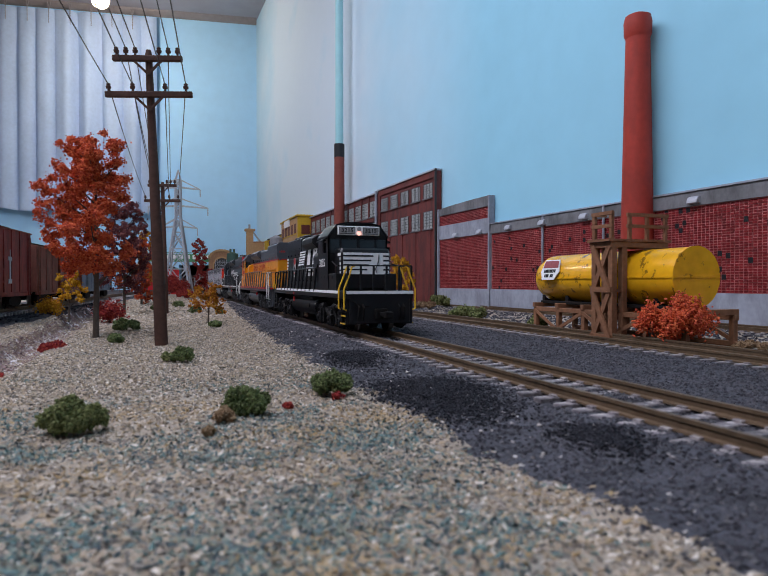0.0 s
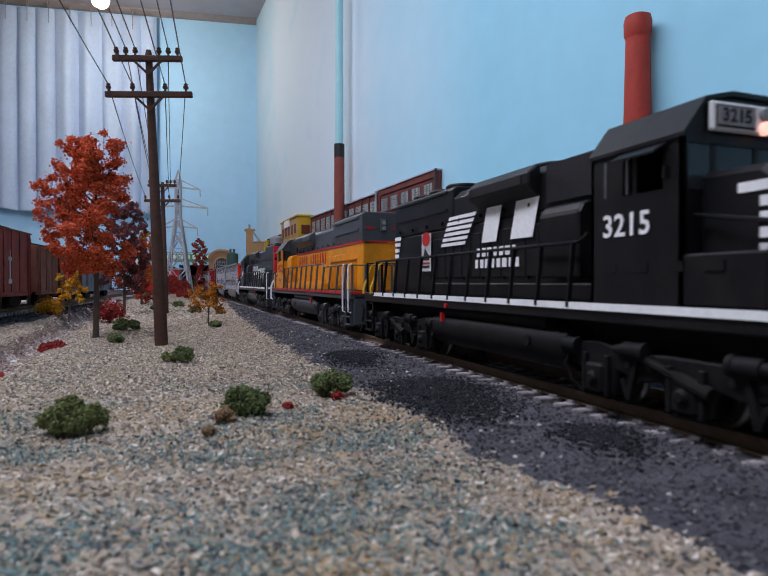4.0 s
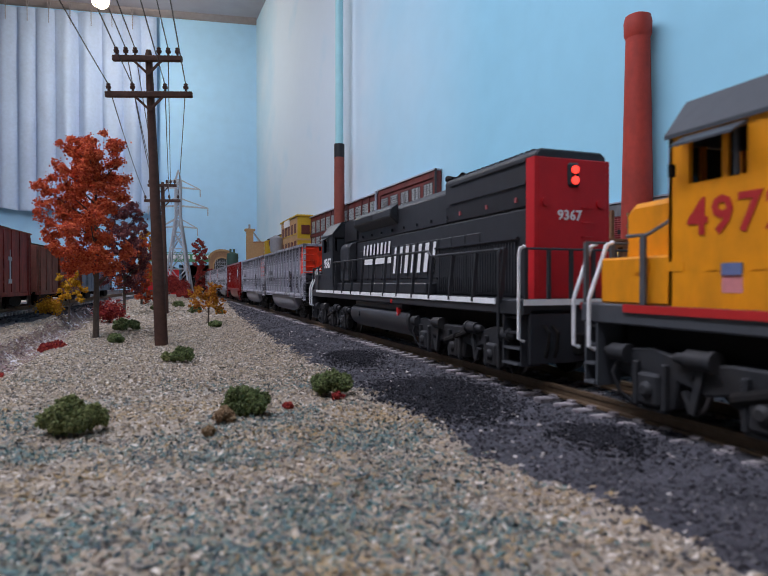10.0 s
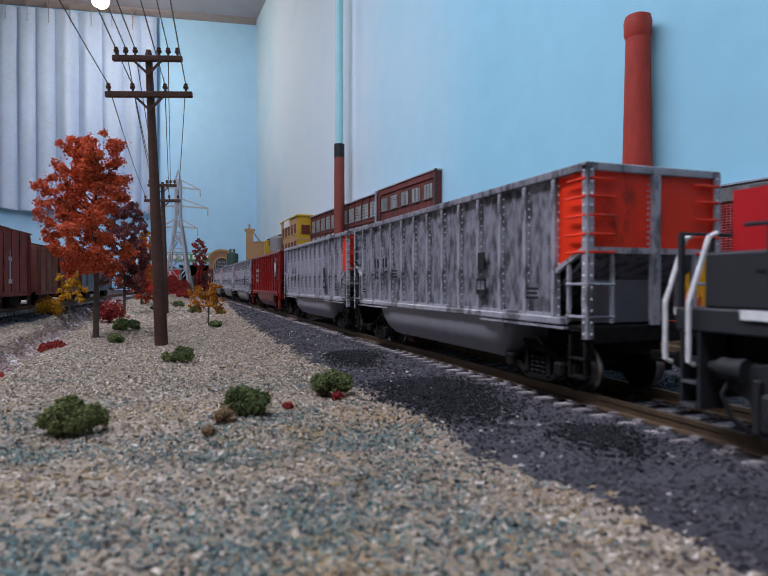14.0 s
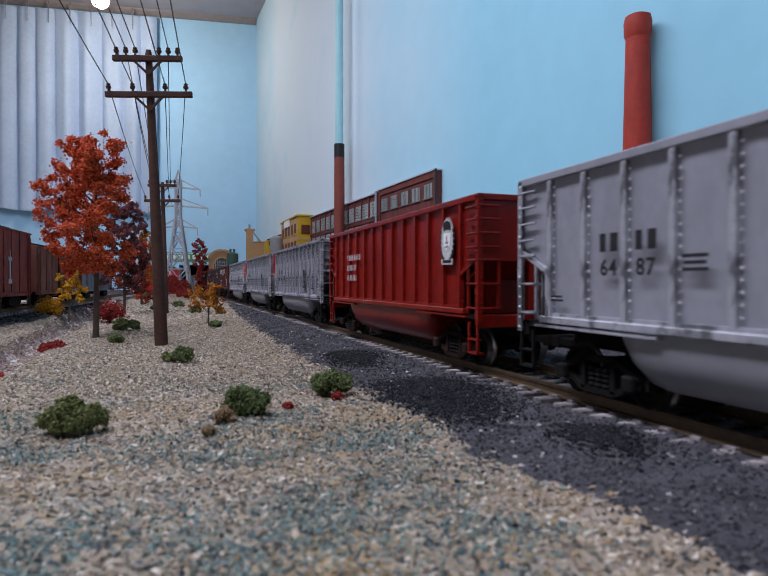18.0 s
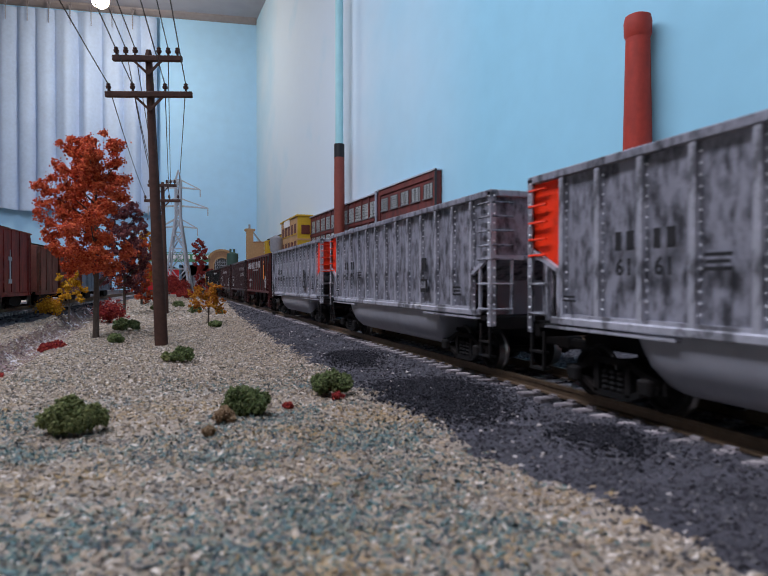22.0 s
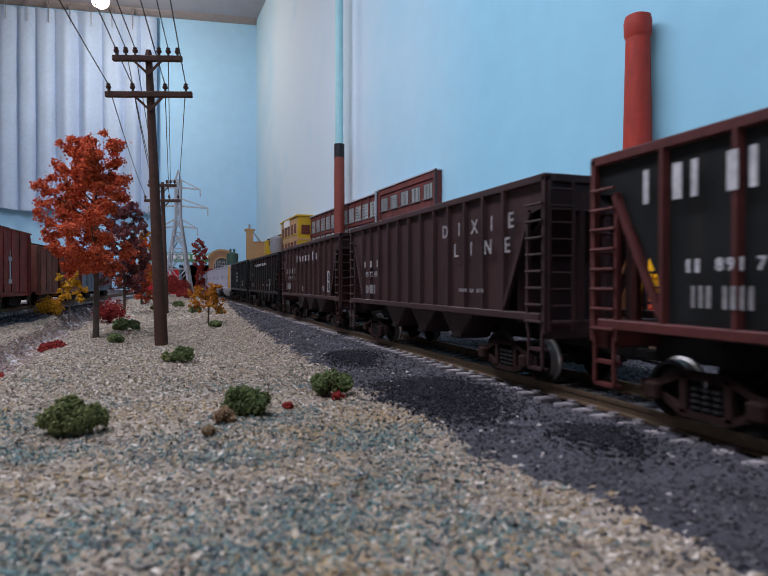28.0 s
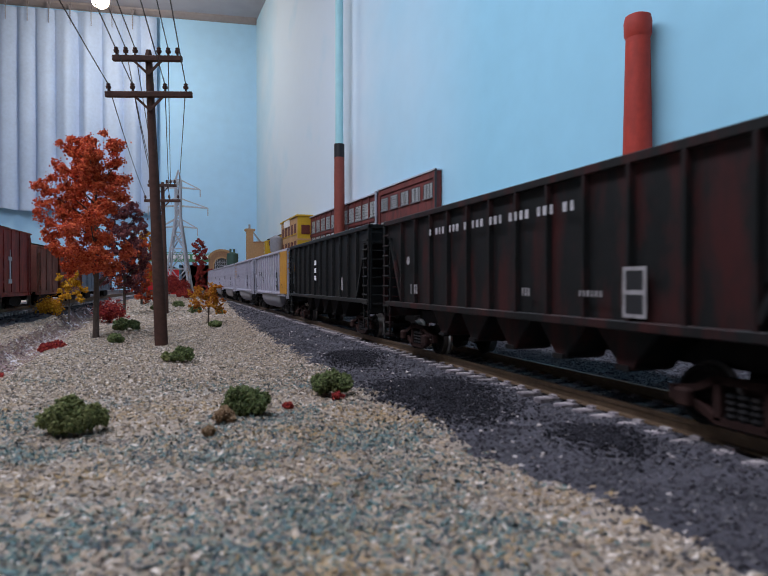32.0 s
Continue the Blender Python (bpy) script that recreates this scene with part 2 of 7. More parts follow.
MILKGLASS = mat("frosted_window_glass", (0.42, 0.45, 0.44), 0.3, var=0.25, scale=300)
MULLION = mat("dark_window_bars", (0.05, 0.05, 0.05), 0.6)
CHIMRED = mat("red_chimney_paint", (0.40, 0.040, 0.024), 0.65, var=0.15, scale=250, dirt=(0.2, 0.03, 0.02), dirt_amt=0.4, dirt_scale=(60, 60, 20))
CHIMBROWN = mat("brick_brown_pipe_paint", (0.22, 0.05, 0.035), 0.6, var=0.15, scale=250)
PIPEBLUE = mat("turquoise_pipe_paint", (0.36, 0.66, 0.70), 0.5, var=0.06, scale=80)
BLACK = mat("black_paint", (0.012, 0.012, 0.014), 0.5, var=0.2)
RAILBROWN = mat("weathered_brown_rail", (0.13, 0.085, 0.05), 0.55, metal=0.3, var=0.3, scale=600)
TIE = mat("grey_brown_tie", (0.16, 0.14, 0.15), 0.85, var=0.35, scale=900, rand=0.25, dirt=(0.5, 0.45, 0.42), dirt_amt=0.6, dirt_scale=(300, 300, 300))
TANKYEL = mat("yellow_tank_paint", (0.80, 0.40, 0.012), 0.22, var=0.14, scale=200, dirt=(0.18, 0.09, 0.01), dirt_amt=0.85, dirt_scale=(120, 190, 150), dirt_edge=(0.575, 0.60))
TIMBER = mat("brown_timber", (0.22, 0.10, 0.05), 0.75, var=0.3, scale=500)
POLEWOOD = mat("dark_brown_pole", (0.070, 0.031, 0.021), 0.75, var=0.3, scale=500)
WIRE = mat("dark_wire", (0.05, 0.045, 0.045), 0.6)
BULB = mat("glowing_bulb", (1.0, 0.76, 0.46), 0.4, var=0.0, bump=0.0, glow=14.0)
STEELGREY = mat("pale_grey_steel", (0.45, 0.47, 0.52), 0.55, metal=0.2, var=0.1)
BARK = mat("grey_brown_bark", (0.10, 0.075, 0.06), 0.9, var=0.3, scale=700)

# ---- the room ----
WALL = Matrix.Translation((0.3676, 0, 0)) @ Matrix.Rotation(math.atan(0.05), 4, "Z")
CEIL = 0.872

m = Mesh()
m.box((0.03, 0.0, 0.0), (0.06, 4.4, 3.2), None)
part("wall_east", m, SKYWALL, at=WALL @ Matrix.Translation((0, -0.22, -0.35)))
tagged(bpy.data.objects["wall_east"], "sky-blue painted wall with soft white patches", "wall", kind="structure")

BACK = Matrix.Translation((0.27, 1.957, 0)) @ Matrix.Rotation(-math.atan(0.15), 4, "Z")
m = Mesh()
HOLE0, HOLE1, HOLEZ = -0.24, -0.10, 0.085
m.span((-3.2, 0, -1.3), (HOLE0, 0.06, 1.25))
m.span((HOLE1, 0, -1.3), (0.06, 0.06, 1.25))
m.span((HOLE0, 0, HOLEZ), (HOLE1, 0.06, 1.25))
m.span((HOLE0, 0, -1.3), (HOLE1, 0.06, -0.02))
tagged(part("wall_north", m, BACKWALL, at=BACK), "plain light-blue painted wall behind the layout", "wall", kind="structure")
# unseen west and south walls, added to close the room and bounce light
m = Mesh()
m.span((-2.9, -2.4, -1.25), (-2.84, 2.6, 1.2))
tagged(part("wall_west", m, WHITEPAINT), "plain white wall of the room", "wall", kind="structure")
m = Mesh()
m.span((-2.9, -2.46, -1.25), (0.6, -2.4, 1.2))
tagged(part("wall_south", m, WHITEPAINT), "plain white wall behind the camera", "wall", kind="structure")
m = Mesh()
m.span((-2.95, -2.5, CEIL), (0.5, 2.6, CEIL + 0.05))
tagged(part("ceiling", m, CEILPAINT), "pale grey painted ceiling", "ceiling", kind="structure")
m = Mesh()
m.span((-2.95, -2.5, -1.25), (0.5, 2.6, -1.2))
tagged(part("floor", m, TIMBER), "plain brown room floor", "floor", kind="structure")
m = Mesh()
m.prism([(0, 0), (-0.022, 0), (-0.019, -0.005), (-0.008, -0.013), (0, -0.015)], -3.0, 0.0, "x")
tagged(part("trim", m, MOULDING, at=BACK @ Matrix.Translation((0, 0, CEIL))), "grey ceiling moulding", "moulding", kind="structure")

# dark box added behind the wall keeps the sky's light out of the hole
m = Mesh()
m.span((-0.02, 2.05, -0.02), (0.22, 5.2, -0.01)).span((-0.02, 2.05, 0.09), (0.22, 5.2, 0.10)).span((-0.03, 2.05, -0.02), (-0.02, 5.2, 0.10)).span((0.22, 2.05, -0.02), (0.23, 5.2, 0.10)).span((-0.03, 5.2, -0.02), (0.23, 5.21, 0.10))
tagged(part("hole_backing_box", m, BLACK), "dark box added behind the wall to darken the track hole", "tunnel", kind="structure")

# curtain of many pleats
m = Mesh()
def pleat(x):
    return -0.026 + 0.0150 * (1 - 2 * abs(math.sin(x * 54.0 + 0.45 * math.sin(x * 19))) ** 0.8) + 0.0042 * math.sin(x * 131.0 + 1.0) + 0.003 * math.sin(x * 23.0)
xs = [-1.9 + 1.6 * i / 640 for i in range(641)]
ks = len(xs)
for j, zz in enumerate((0.245, 0.45, 0.7, 0.80, CEIL - 0.030)):
    pinch = 1.0 if j < 3 else (0.7 if j == 3 else 0.35)
    m.v += [(x, -0.026 + (pleat(x) + 0.026) * pinch, zz + (0.004 * math.sin(x * 40) if j == 0 else 0)) for x in xs]
for j in range(4):
    m.f += [(j * ks + i, j * ks + i + 1, (j + 1) * ks + i + 1, (j + 1) * ks + i) for i in range(ks - 1)]
cur = tagged(part("curtain", m, CLOTH, at=BACK, smooth=True), "pleated white curtain hanging from the ceiling", "curtain")

for i in range(27):
    x = -1.88 + math.pi / 54 * i
    part("pleat_hook", Mesh().path([(x - 0.004, -0.040, CEIL - 0.012), (x, -0.041, CEIL - 0.034), (x + 0.0005, -0.042, CEIL - 0.075)], 0.0011, 5).path([(x + 0.005, -0.040, CEIL - 0.012), (x, -0.041, CEIL - 0.034)], 0.0011, 5), MOULDING, cur)

bulb = thing("ceiling_lamp", "bright warm bare bulb hanging from the ceiling", "lamp", (-0.157, 1.651, 0.772))
part("cord", Mesh().rod((0, 0, 0), (0, 0, CEIL - 0.773), 0.0025, n=8), WHITEPAINT, bulb)
m = Mesh().lathe([(0.002, 0.002), (0.010, 0), (0.013, -0.006), (0.012, -0.02), (0.003, -0.02)], 20)
part("lamp_base", m, WHITEPAINT, bulb, smooth=True)
m = Mesh().lathe([(0.007, -0.02), (0.016, -0.025), (0.022, -0.036), (0.018, -0.050), (0.010, -0.056), (0.002, -0.058)], 20)
part("bulb", m, BULB, bulb, smooth=True)

# ---- ground ----
def ground_height(x, y):
    z = 0.0009 * noise.noise(Vector((x * 40, y * 40, 0))) + 0.0005 * noise.noise(Vector((x * 160, y * 160, 3)))
    for cx, cy, rx, ry, h in ((0.0615, 0.134, 0.010, 0.019, 0.0032), (0.0660, 0.084, 0.008, 0.012, 0.0022), (0.0635, 0.208, 0.010, 0.022, 0.0020), (0.0575, 0.055, 0.008, 0.010, 0.0012)):
        q = ((x - cx) / rx) ** 2 + ((y - cy) / ry) ** 2
        z += h * math.exp(-q)
    q = min(1.0, max(0.0, (x - 0.064) / 0.012)) * min(1.0, max(0.0, (0.180 - x) / 0.012))
    z += 0.0019 * q
    # dry creek beside the far siding, and the raised bed of that siding
    c = -0.060 - 0.02 * (y - 0.25)
    z -= 0.0085 * math.exp(-((x - c) / 0.0095) ** 4) * min(1.0, max(0.0, (y - 0.02) * 20))
    z += 0.0055 / (1 + math.exp(-(-0.082 + 0.06 * (y - 0.4) - x) * 300))
    return z


EDGE_Y, EDGE_X = (0.03, 0.059, 0.08, 0.11, 0.17, 0.34, 0.52, 0.95, 1.6), (0.056, 0.0525, 0.0500, 0.0495, 0.0472, 0.050, 0.058, 0.080, 0.085)


def is_ballast(x, y):
    e = np.interp(y, EDGE_Y, EDGE_X) + 0.0028 * noise.noise(Vector((x * 60, y * 40, 7)))
    return x > e and x < 0.197


def grid(xs, ys, fz):
    m = Mesh()
    m.v = [(x, y, fz(x, y)) for y in ys for x in xs]
    k = len(xs)
    m.f = [(j * k + i, j * k + i + 1, (j + 1) * k + i + 1, (j + 1) * k + i) for j in range(len(ys) - 1) for i in range(k - 1)]
    return m


def steps(a, b, n, p=1.0):
    return [a + (b - a) * (i / n) ** p for i in range(n + 1)]


gx = steps(-1.6, -0.16, 24) + steps(-0.155, 0.22, 150) + steps(0.225, 0.42, 24)
gy = steps(-0.9, -0.02, 20) + steps(-0.015, 0.6, 205) + steps(0.605, 2.2, 120)
me = grid(gx, gy, ground_height).data("ground", GRAVEL)
me.materials.append(BALLAST)
me.materials.append(CREEK)
for f in me.polygons:
    f.material_index = 1 if is_ballast(f.center.x, f.center.y) or (f.center.x < -0.085 + 0.06 * (f.center.y - 0.4) and f.center.x > -0.16) else 0
    if abs(f.center.x + 0.060 + 0.02 * (f.center.y - 0.25)) < 0.0125 and f.center.y > 0.03:
        f.material_index = 2
    f.use_smooth = True
tagged(part("ground", me, None), "tan ground cover with dark ballast along the tracks", "ground", kind="structure")
m = Mesh()
m.span((-1.6, -0.9, -0.05), (0.36, 1.95, -0.012))
tagged(part("layout_table", m, TIMBER), "plywood table that carries the model landscape", "table", kind="structure")

# ---- tracks ----


def rail_profile(cx, top):
    h = 0.0026
    return [(cx - 0.0012, top - h), (cx + 0.0012, top - h), (cx + 0.0011, top - h + 0.0004), (cx + 0.0003, top - h + 0.0006), (cx + 0.0003, top - 0.0008),
            (cx + 0.00055, top - 0.0007), (cx + 0.00055, top), (cx - 0.00055, top), (cx - 0.00055, top - 0.0007), (cx - 0.0003, top - 0.0008), (cx - 0.0003, top - h + 0.0006), (cx - 0.0011, top - h + 0.0004)]


def track(x, top, y0, y1, label, at=None, near=(0.0, 0.0)):
    t = thing("railway_track", label, "track", at or Matrix.Translation((x, 0, 0)))
    for s in (-1, 1):
        part("rail", Mesh().prism(rail_profile(s * 0.0088, top), y0, y1), RAILBROWN, t)
    n = 0
    tie = Mesh().box((0, 0, top - 0.0026 - 0.0009), (0.0295, 0.0029, 0.0018)).data("tie", TIE, 0.0002)
    chair = Mesh()
    rest = Mesh()
    y = y0 + 0.003
    rnd = random.Random(int(x * 1000))
    while y < y1:
        if near[0] < y < near[1] and n < 280:
            n += 1
            part("tie", tie, None, t, at=pose(rnd.uniform(-0.0004, 0.0004), y, rnd.uniform(-0.0001, 0.0001), 0, 0, rnd.uniform(-1.5, 1.5)))
        else:
            rest.box((rnd.uniform(-0.0004, 0.0004), y, top - 0.0035), (0.0295, 0.0029, 0.0018))
        for s in (-1, 1):
            chair.box((s * 0.0088, y, top - 0.0024), (0.0042, 0.002, 0.0005))
        y += 0.0066
    if rest.v:
        tagged(part("ties", rest, TIE, t), kind="stuff")
    tagged(part("rail_fastening", chair, TIE, t), kind="stuff")
    return t


track(RAIL_X, RAIL_Z, -0.6, 5.1, "main line of brown rails on grey ties", near=(-0.02, 1.3))
track(0.187, 0.0048, -0.6, 1.3, "siding of brown rails sunk in ballast", near=(0.0, 0.7))
track(0.322, 0.003, -0.6, 1.2, "track of brown rails beside the factory wall", near=(0.2, 0.6))
LEFT = Matrix.Translation((-0.115, 0.43, 0)) @ Matrix.Rotation(-radians(4.5), 4, "Z")
track(-0.115, 0.011, -0.4, 1.3, "siding of brown rails on a raised bed", at=LEFT, near=(-0.1, 0.6))

# ---- factory flats along the wall ----
def wall_thing(name, label, category, y, off=0.0, z=0.0):
    return thing(name, label, category, WALL @ Matrix.Translation((-off, y, z)))


fac = wall_thing("factory_wall", "low red brick factory wall with grey concrete bands", "factory", 0)
part("footing", Mesh().span((-0.0075, -0.5, 0), (-0.001, 0.576, 0.0215)), CONCRETE, fac)
part("mortar_bed", Mesh().span((-0.0060, -0.5, 0.0215), (-0.001, 0.576, 0.082)), MORTAR, fac)
part("parapet", Mesh().span((-0.0075, -0.5, 0.082), (-0.001, 0.576, 0.0925)), DARKCONC, fac)
tallf = wall_thing("brick_gable_block", "stepped red brick block with grey bands", "factory", 0)
part("footing", Mesh().span((-0.0075, 0.579, 0), (-0.001, 0.699, 0.0215)), CONCRETE, tallf)
part("mortar_bed", Mesh().span((-0.0060, 0.579, 0.0215), (-0.001, 0.699, 0.12)), MORTAR, tallf)
part("band", Mesh().span((-0.0075, 0.579, 0.083), (-0.001, 0.699, 0.100)), CONCRETE, tallf)
big = wall_thing("maroon_factory", "tall maroon factory front with gridded windows", "factory", 0)
part("facade", Mesh().span((-0.008, 0.701, 0), (-0.001, 0.896, 0.173)), MAROON, big)
far = wall_thing("long_maroon_factory", "long maroon factory front with a row of windows", "factory", 0)
part("facade", Mesh().span((-0.006, 0.899, 0), (-0.001, 1.30, 0.1715)), MAROON, far)

chim = wall_thing("chimney", "tall tapered red chimney before the factory wall", "chimney", 0.3640, 0.0135)
part("shaft", Mesh().lathe([(0.0118, 0), (0.0115, 0.08), (0.0088, 0.2135)], 28), CHIMRED, chim, smooth=True)
part("cap", Mesh().lathe([(0.0086, 0.2130), (0.0100, 0.2165), (0.0102, 0.2255), (0.0092, 0.2302), (0.005, 0.2322), (0.001, 0.2325)], 28), CHIMRED, chim, smooth=True)

stack = thing("smokestack", "brown stack with black band below a turquoise pipe", "chimney", (0.291, 1.043, 0))
part("stack_shaft", Mesh().lathe([(0.0102, 0), (0.0092, 0.255)], 20), CHIMBROWN, stack, smooth=True)
part("black_band", Mesh().lathe([(0.0094, 0.254), (0.0094, 0.278)], 20), BLACK, stack, smooth=True)
part("pipe", Mesh().lathe([(0.0072, 0.2775), (0.0072, CEIL - 0.002)], 20), PIPEBLUE, stack, smooth=True)

tank = thing("storage_tank", "yellow horizontal oil tank with rust marks on timber cradles", "tank", (0.2175, 0.2538, -0.0014))
r = 0.0134
part("shell", Mesh().lathe([(0.002, -0.0540), (r - 0.0008, -0.0540), (r, -0.0534), (r, 0.0450), (r - 0.002, 0.0505), (r - 0.006, 0.0538), (0.002, 0.0550)], 36, (0, 0, 0.0325), "y"), TANKYEL, tank, smooth=True)

# ---- the train: paints ----
GRIME = (0.035, 0.03, 0.027)
SILVER = mat("silver_wagon_paint", (0.30, 0.30, 0.345), 0.45, metal=0.25, var=0.14, scale=420, dirt=(0.026, 0.026, 0.030), dirt_amt=0.90, dirt_scale=(430, 430, 190), dirt_edge=(0.43, 0.64))
CLEANSILVER = mat("clean_silver_wagon_paint", (0.34, 0.34, 0.39), 0.42, metal=0.25, var=0.08, scale=420, dirt=(0.04, 0.04, 0.045), dirt_amt=0.85, dirt_scale=(150, 150, 60), dirt_edge=(0.46, 0.56), dirt_along=(-0.050, -0.028))
TUBGREY = mat("grey_tub_paint", (0.30, 0.30, 0.33), 0.45, metal=0.2, var=0.1, scale=300)
SILVERRIB = mat("pale_silver_rib", (0.44, 0.44, 0.49), 0.4, metal=0.3, var=0.2, scale=500, dirt=(0.05, 0.05, 0.055), dirt_amt=0.75, dirt_scale=(200, 140, 90), dirt_edge=(0.5, 0.58))
PALEGREY = mat("pale_grey_wagon_paint", (0.40, 0.39, 0.46), 0.5, var=0.08, scale=300, dirt=(0.2, 0.2, 0.2), dirt_amt=0.4)
RIVET = mat("bright_rivet_heads", (0.85, 0.85, 0.88), 0.6, var=0.15, scale=900)
ORANGE = mat("orange_red_end_paint", (0.86, 0.038, 0.007), 0.45, var=0.12, scale=300, dirt=(0.06, 0.015, 0.01), dirt_amt=0.6, dirt_scale=(110, 110, 70), dirt_edge=(0.58, 0.68))
YELEND = mat("yellow_end_paint", (0.46, 0.22, 0.015), 0.5, var=0.15, scale=300)
RED = mat("red_wagon_paint", (0.225, 0.009, 0.005), 0.30, var=0.25, scale=350, dirt=(0.09, 0.01, 0.01), dirt_amt=0.55, dirt_scale=(120, 120, 40), dirt_edge=(0.5, 0.66))
BROWN = mat("brown_wagon_paint", (0.044, 0.020, 0.020), 0.55, var=0.22, scale=350, dirt=(0.018, 0.011, 0.011), dirt_amt=0.6, dirt_scale=(150, 150, 35))
SFBROWN = mat("red_brown_wagon_paint", (0.046, 0.018, 0.017), 0.5, var=0.2, scale=350, dirt=(0.016, 0.010, 0.009), dirt_amt=0.6, dirt_scale=(150, 150, 35))
WORNBLACK = mat("rust_streaked_black_paint", (0.009, 0.010, 0.010), 0.55, var=0.25, scale=350, spec=0.2, dirt=(0.06, 0.012, 0.011), dirt_amt=0.65, dirt_scale=(170, 170, 45), dirt_edge=(0.47, 0.64))
COALBLACK = mat("black_wagon_paint", (0.009, 0.010, 0.010), 0.5, var=0.25, scale=350, spec=0.25, dirt=(0.026, 0.022, 0.02), dirt_amt=0.4, dirt_scale=(200, 200, 30), dirt_edge=(0.55, 0.7))
RUSTRED = mat("dull_red_rib_paint", (0.078, 0.018, 0.016), 0.55, var=0.3, scale=450)
NSBLACK = mat("black_locomotive_paint", (0.0055, 0.0055, 0.007), 0.42, var=0.15, scale=300, spec=0.28, dirt=(0.05, 0.045, 0.04), dirt_amt=0.13, dirt_scale=(100, 100, 50))
UPYEL = mat("yellow_locomotive_paint", (0.74, 0.265, 0.006), 0.4, var=0.08, scale=300, dirt=(0.30, 0.13, 0.01), dirt_amt=0.35, dirt_scale=(120, 120, 45))
UPGREY = mat("blue_grey_locomotive_paint", (0.058, 0.062, 0.070), 0.45, var=0.1, scale=300)
TANKGREY = mat("grey_fuel_tank_paint", (0.034, 0.036, 0.040), 0.42, var=0.15, scale=300, dirt=GRIME, dirt_amt=0.3, dirt_scale=(90, 90, 60))
TRUCKBLACK = mat("sooty_black_truck_paint", (0.006, 0.006, 0.007), 0.65, var=0.3, scale=500, spec=0.15, dirt=(0.02, 0.018, 0.017), dirt_amt=0.3)
TRUCKGREY = mat("grey_truck_paint", (0.023, 0.024, 0.027), 0.6, var=0.3, scale=500, spec=0.25, dirt=GRIME, dirt_amt=0.5)
SPGREY = mat("dark_grey_locomotive_paint", (0.030, 0.032, 0.037), 0.45, var=0.12, scale=300, dirt=(0.02, 0.02, 0.022), dirt_amt=0.35, dirt_scale=(90, 90, 40))
SPRED = mat("scarlet_end_paint", (0.50, 0.012, 0.018), 0.45, var=0.1, scale=300)
RUSTPINK = mat("faded_red_placard", (0.32, 0.075, 0.08), 0.6, var=0.2, scale=900)
STRIPERED = mat("red_stripe", (0.45, 0.02, 0.02), 0.45, var=0.08)
LETTERWHITE = mat("white_lettering", (0.80, 0.80, 0.80), 0.6, var=0.1, scale=900)
LETTERSOFT = mat("dulled_white_lettering", (0.48, 0.47, 0.48), 0.65, var=0.3, scale=900)
LETTERGREY = mat("faded_white_lettering", (0.27, 0.255, 0.255), 0.7, var=0.4, scale=900)
LETTERRED = mat("red_lettering", (0.40, 0.02, 0.02), 0.5, var=0.05)
LETTERBLACK = mat("black_lettering", (0.015, 0.015, 0.017), 0.6, var=0.1)
LETTERORANGE = mat("orange_emblem", (0.72, 0.22, 0.02), 0.5, var=0.1)
RAILGREY = mat("grey_handrail", (0.10, 0.105, 0.115), 0.5, metal=0.3)
RAILWHITE = mat("white_handrail", (0.74, 0.74, 0.74), 0.5)
RAILYELLOW = mat("yellow_handrail", (0.72, 0.42, 0.02), 0.5)
UNDER = mat("sooty_underframe", (0.009, 0.0085, 0.0085), 0.8, var=0.4, scale=500, spec=0.15, dirt=(0.022, 0.014, 0.01), dirt_amt=0.35)
RUSTTRUCK = mat("rusty_truck", (0.025, 0.012, 0.010), 0.85, spec=0.12, var=0.4, scale=500)
WHEELSTEEL = mat("bright_wheel_steel", (0.30, 0.28, 0.26), 0.32, metal=0.9, var=0.2, scale=300)
GLASS = mat("dark_cab_glass", (0.03, 0.035, 0.04), 0.08, var=0.1, bump=0.0)
LAMPPINK = mat("lit_headlight", (1.0, 0.45, 0.36), 0.3, var=0.0, bump=0.0, glow=1.4)
LAMPRED = mat("lit_red_marker", (1.0, 0.045, 0.03), 0.3, var=0.0, bump=0.0, glow=2.0)
LENS = mat("unlit_lens", (0.25, 0.25, 0.26), 0.15, var=0.1, bump=0.0)
W = 0.0172
WHEELS = []
TRAIN = []

WHEEL_DATA = {}


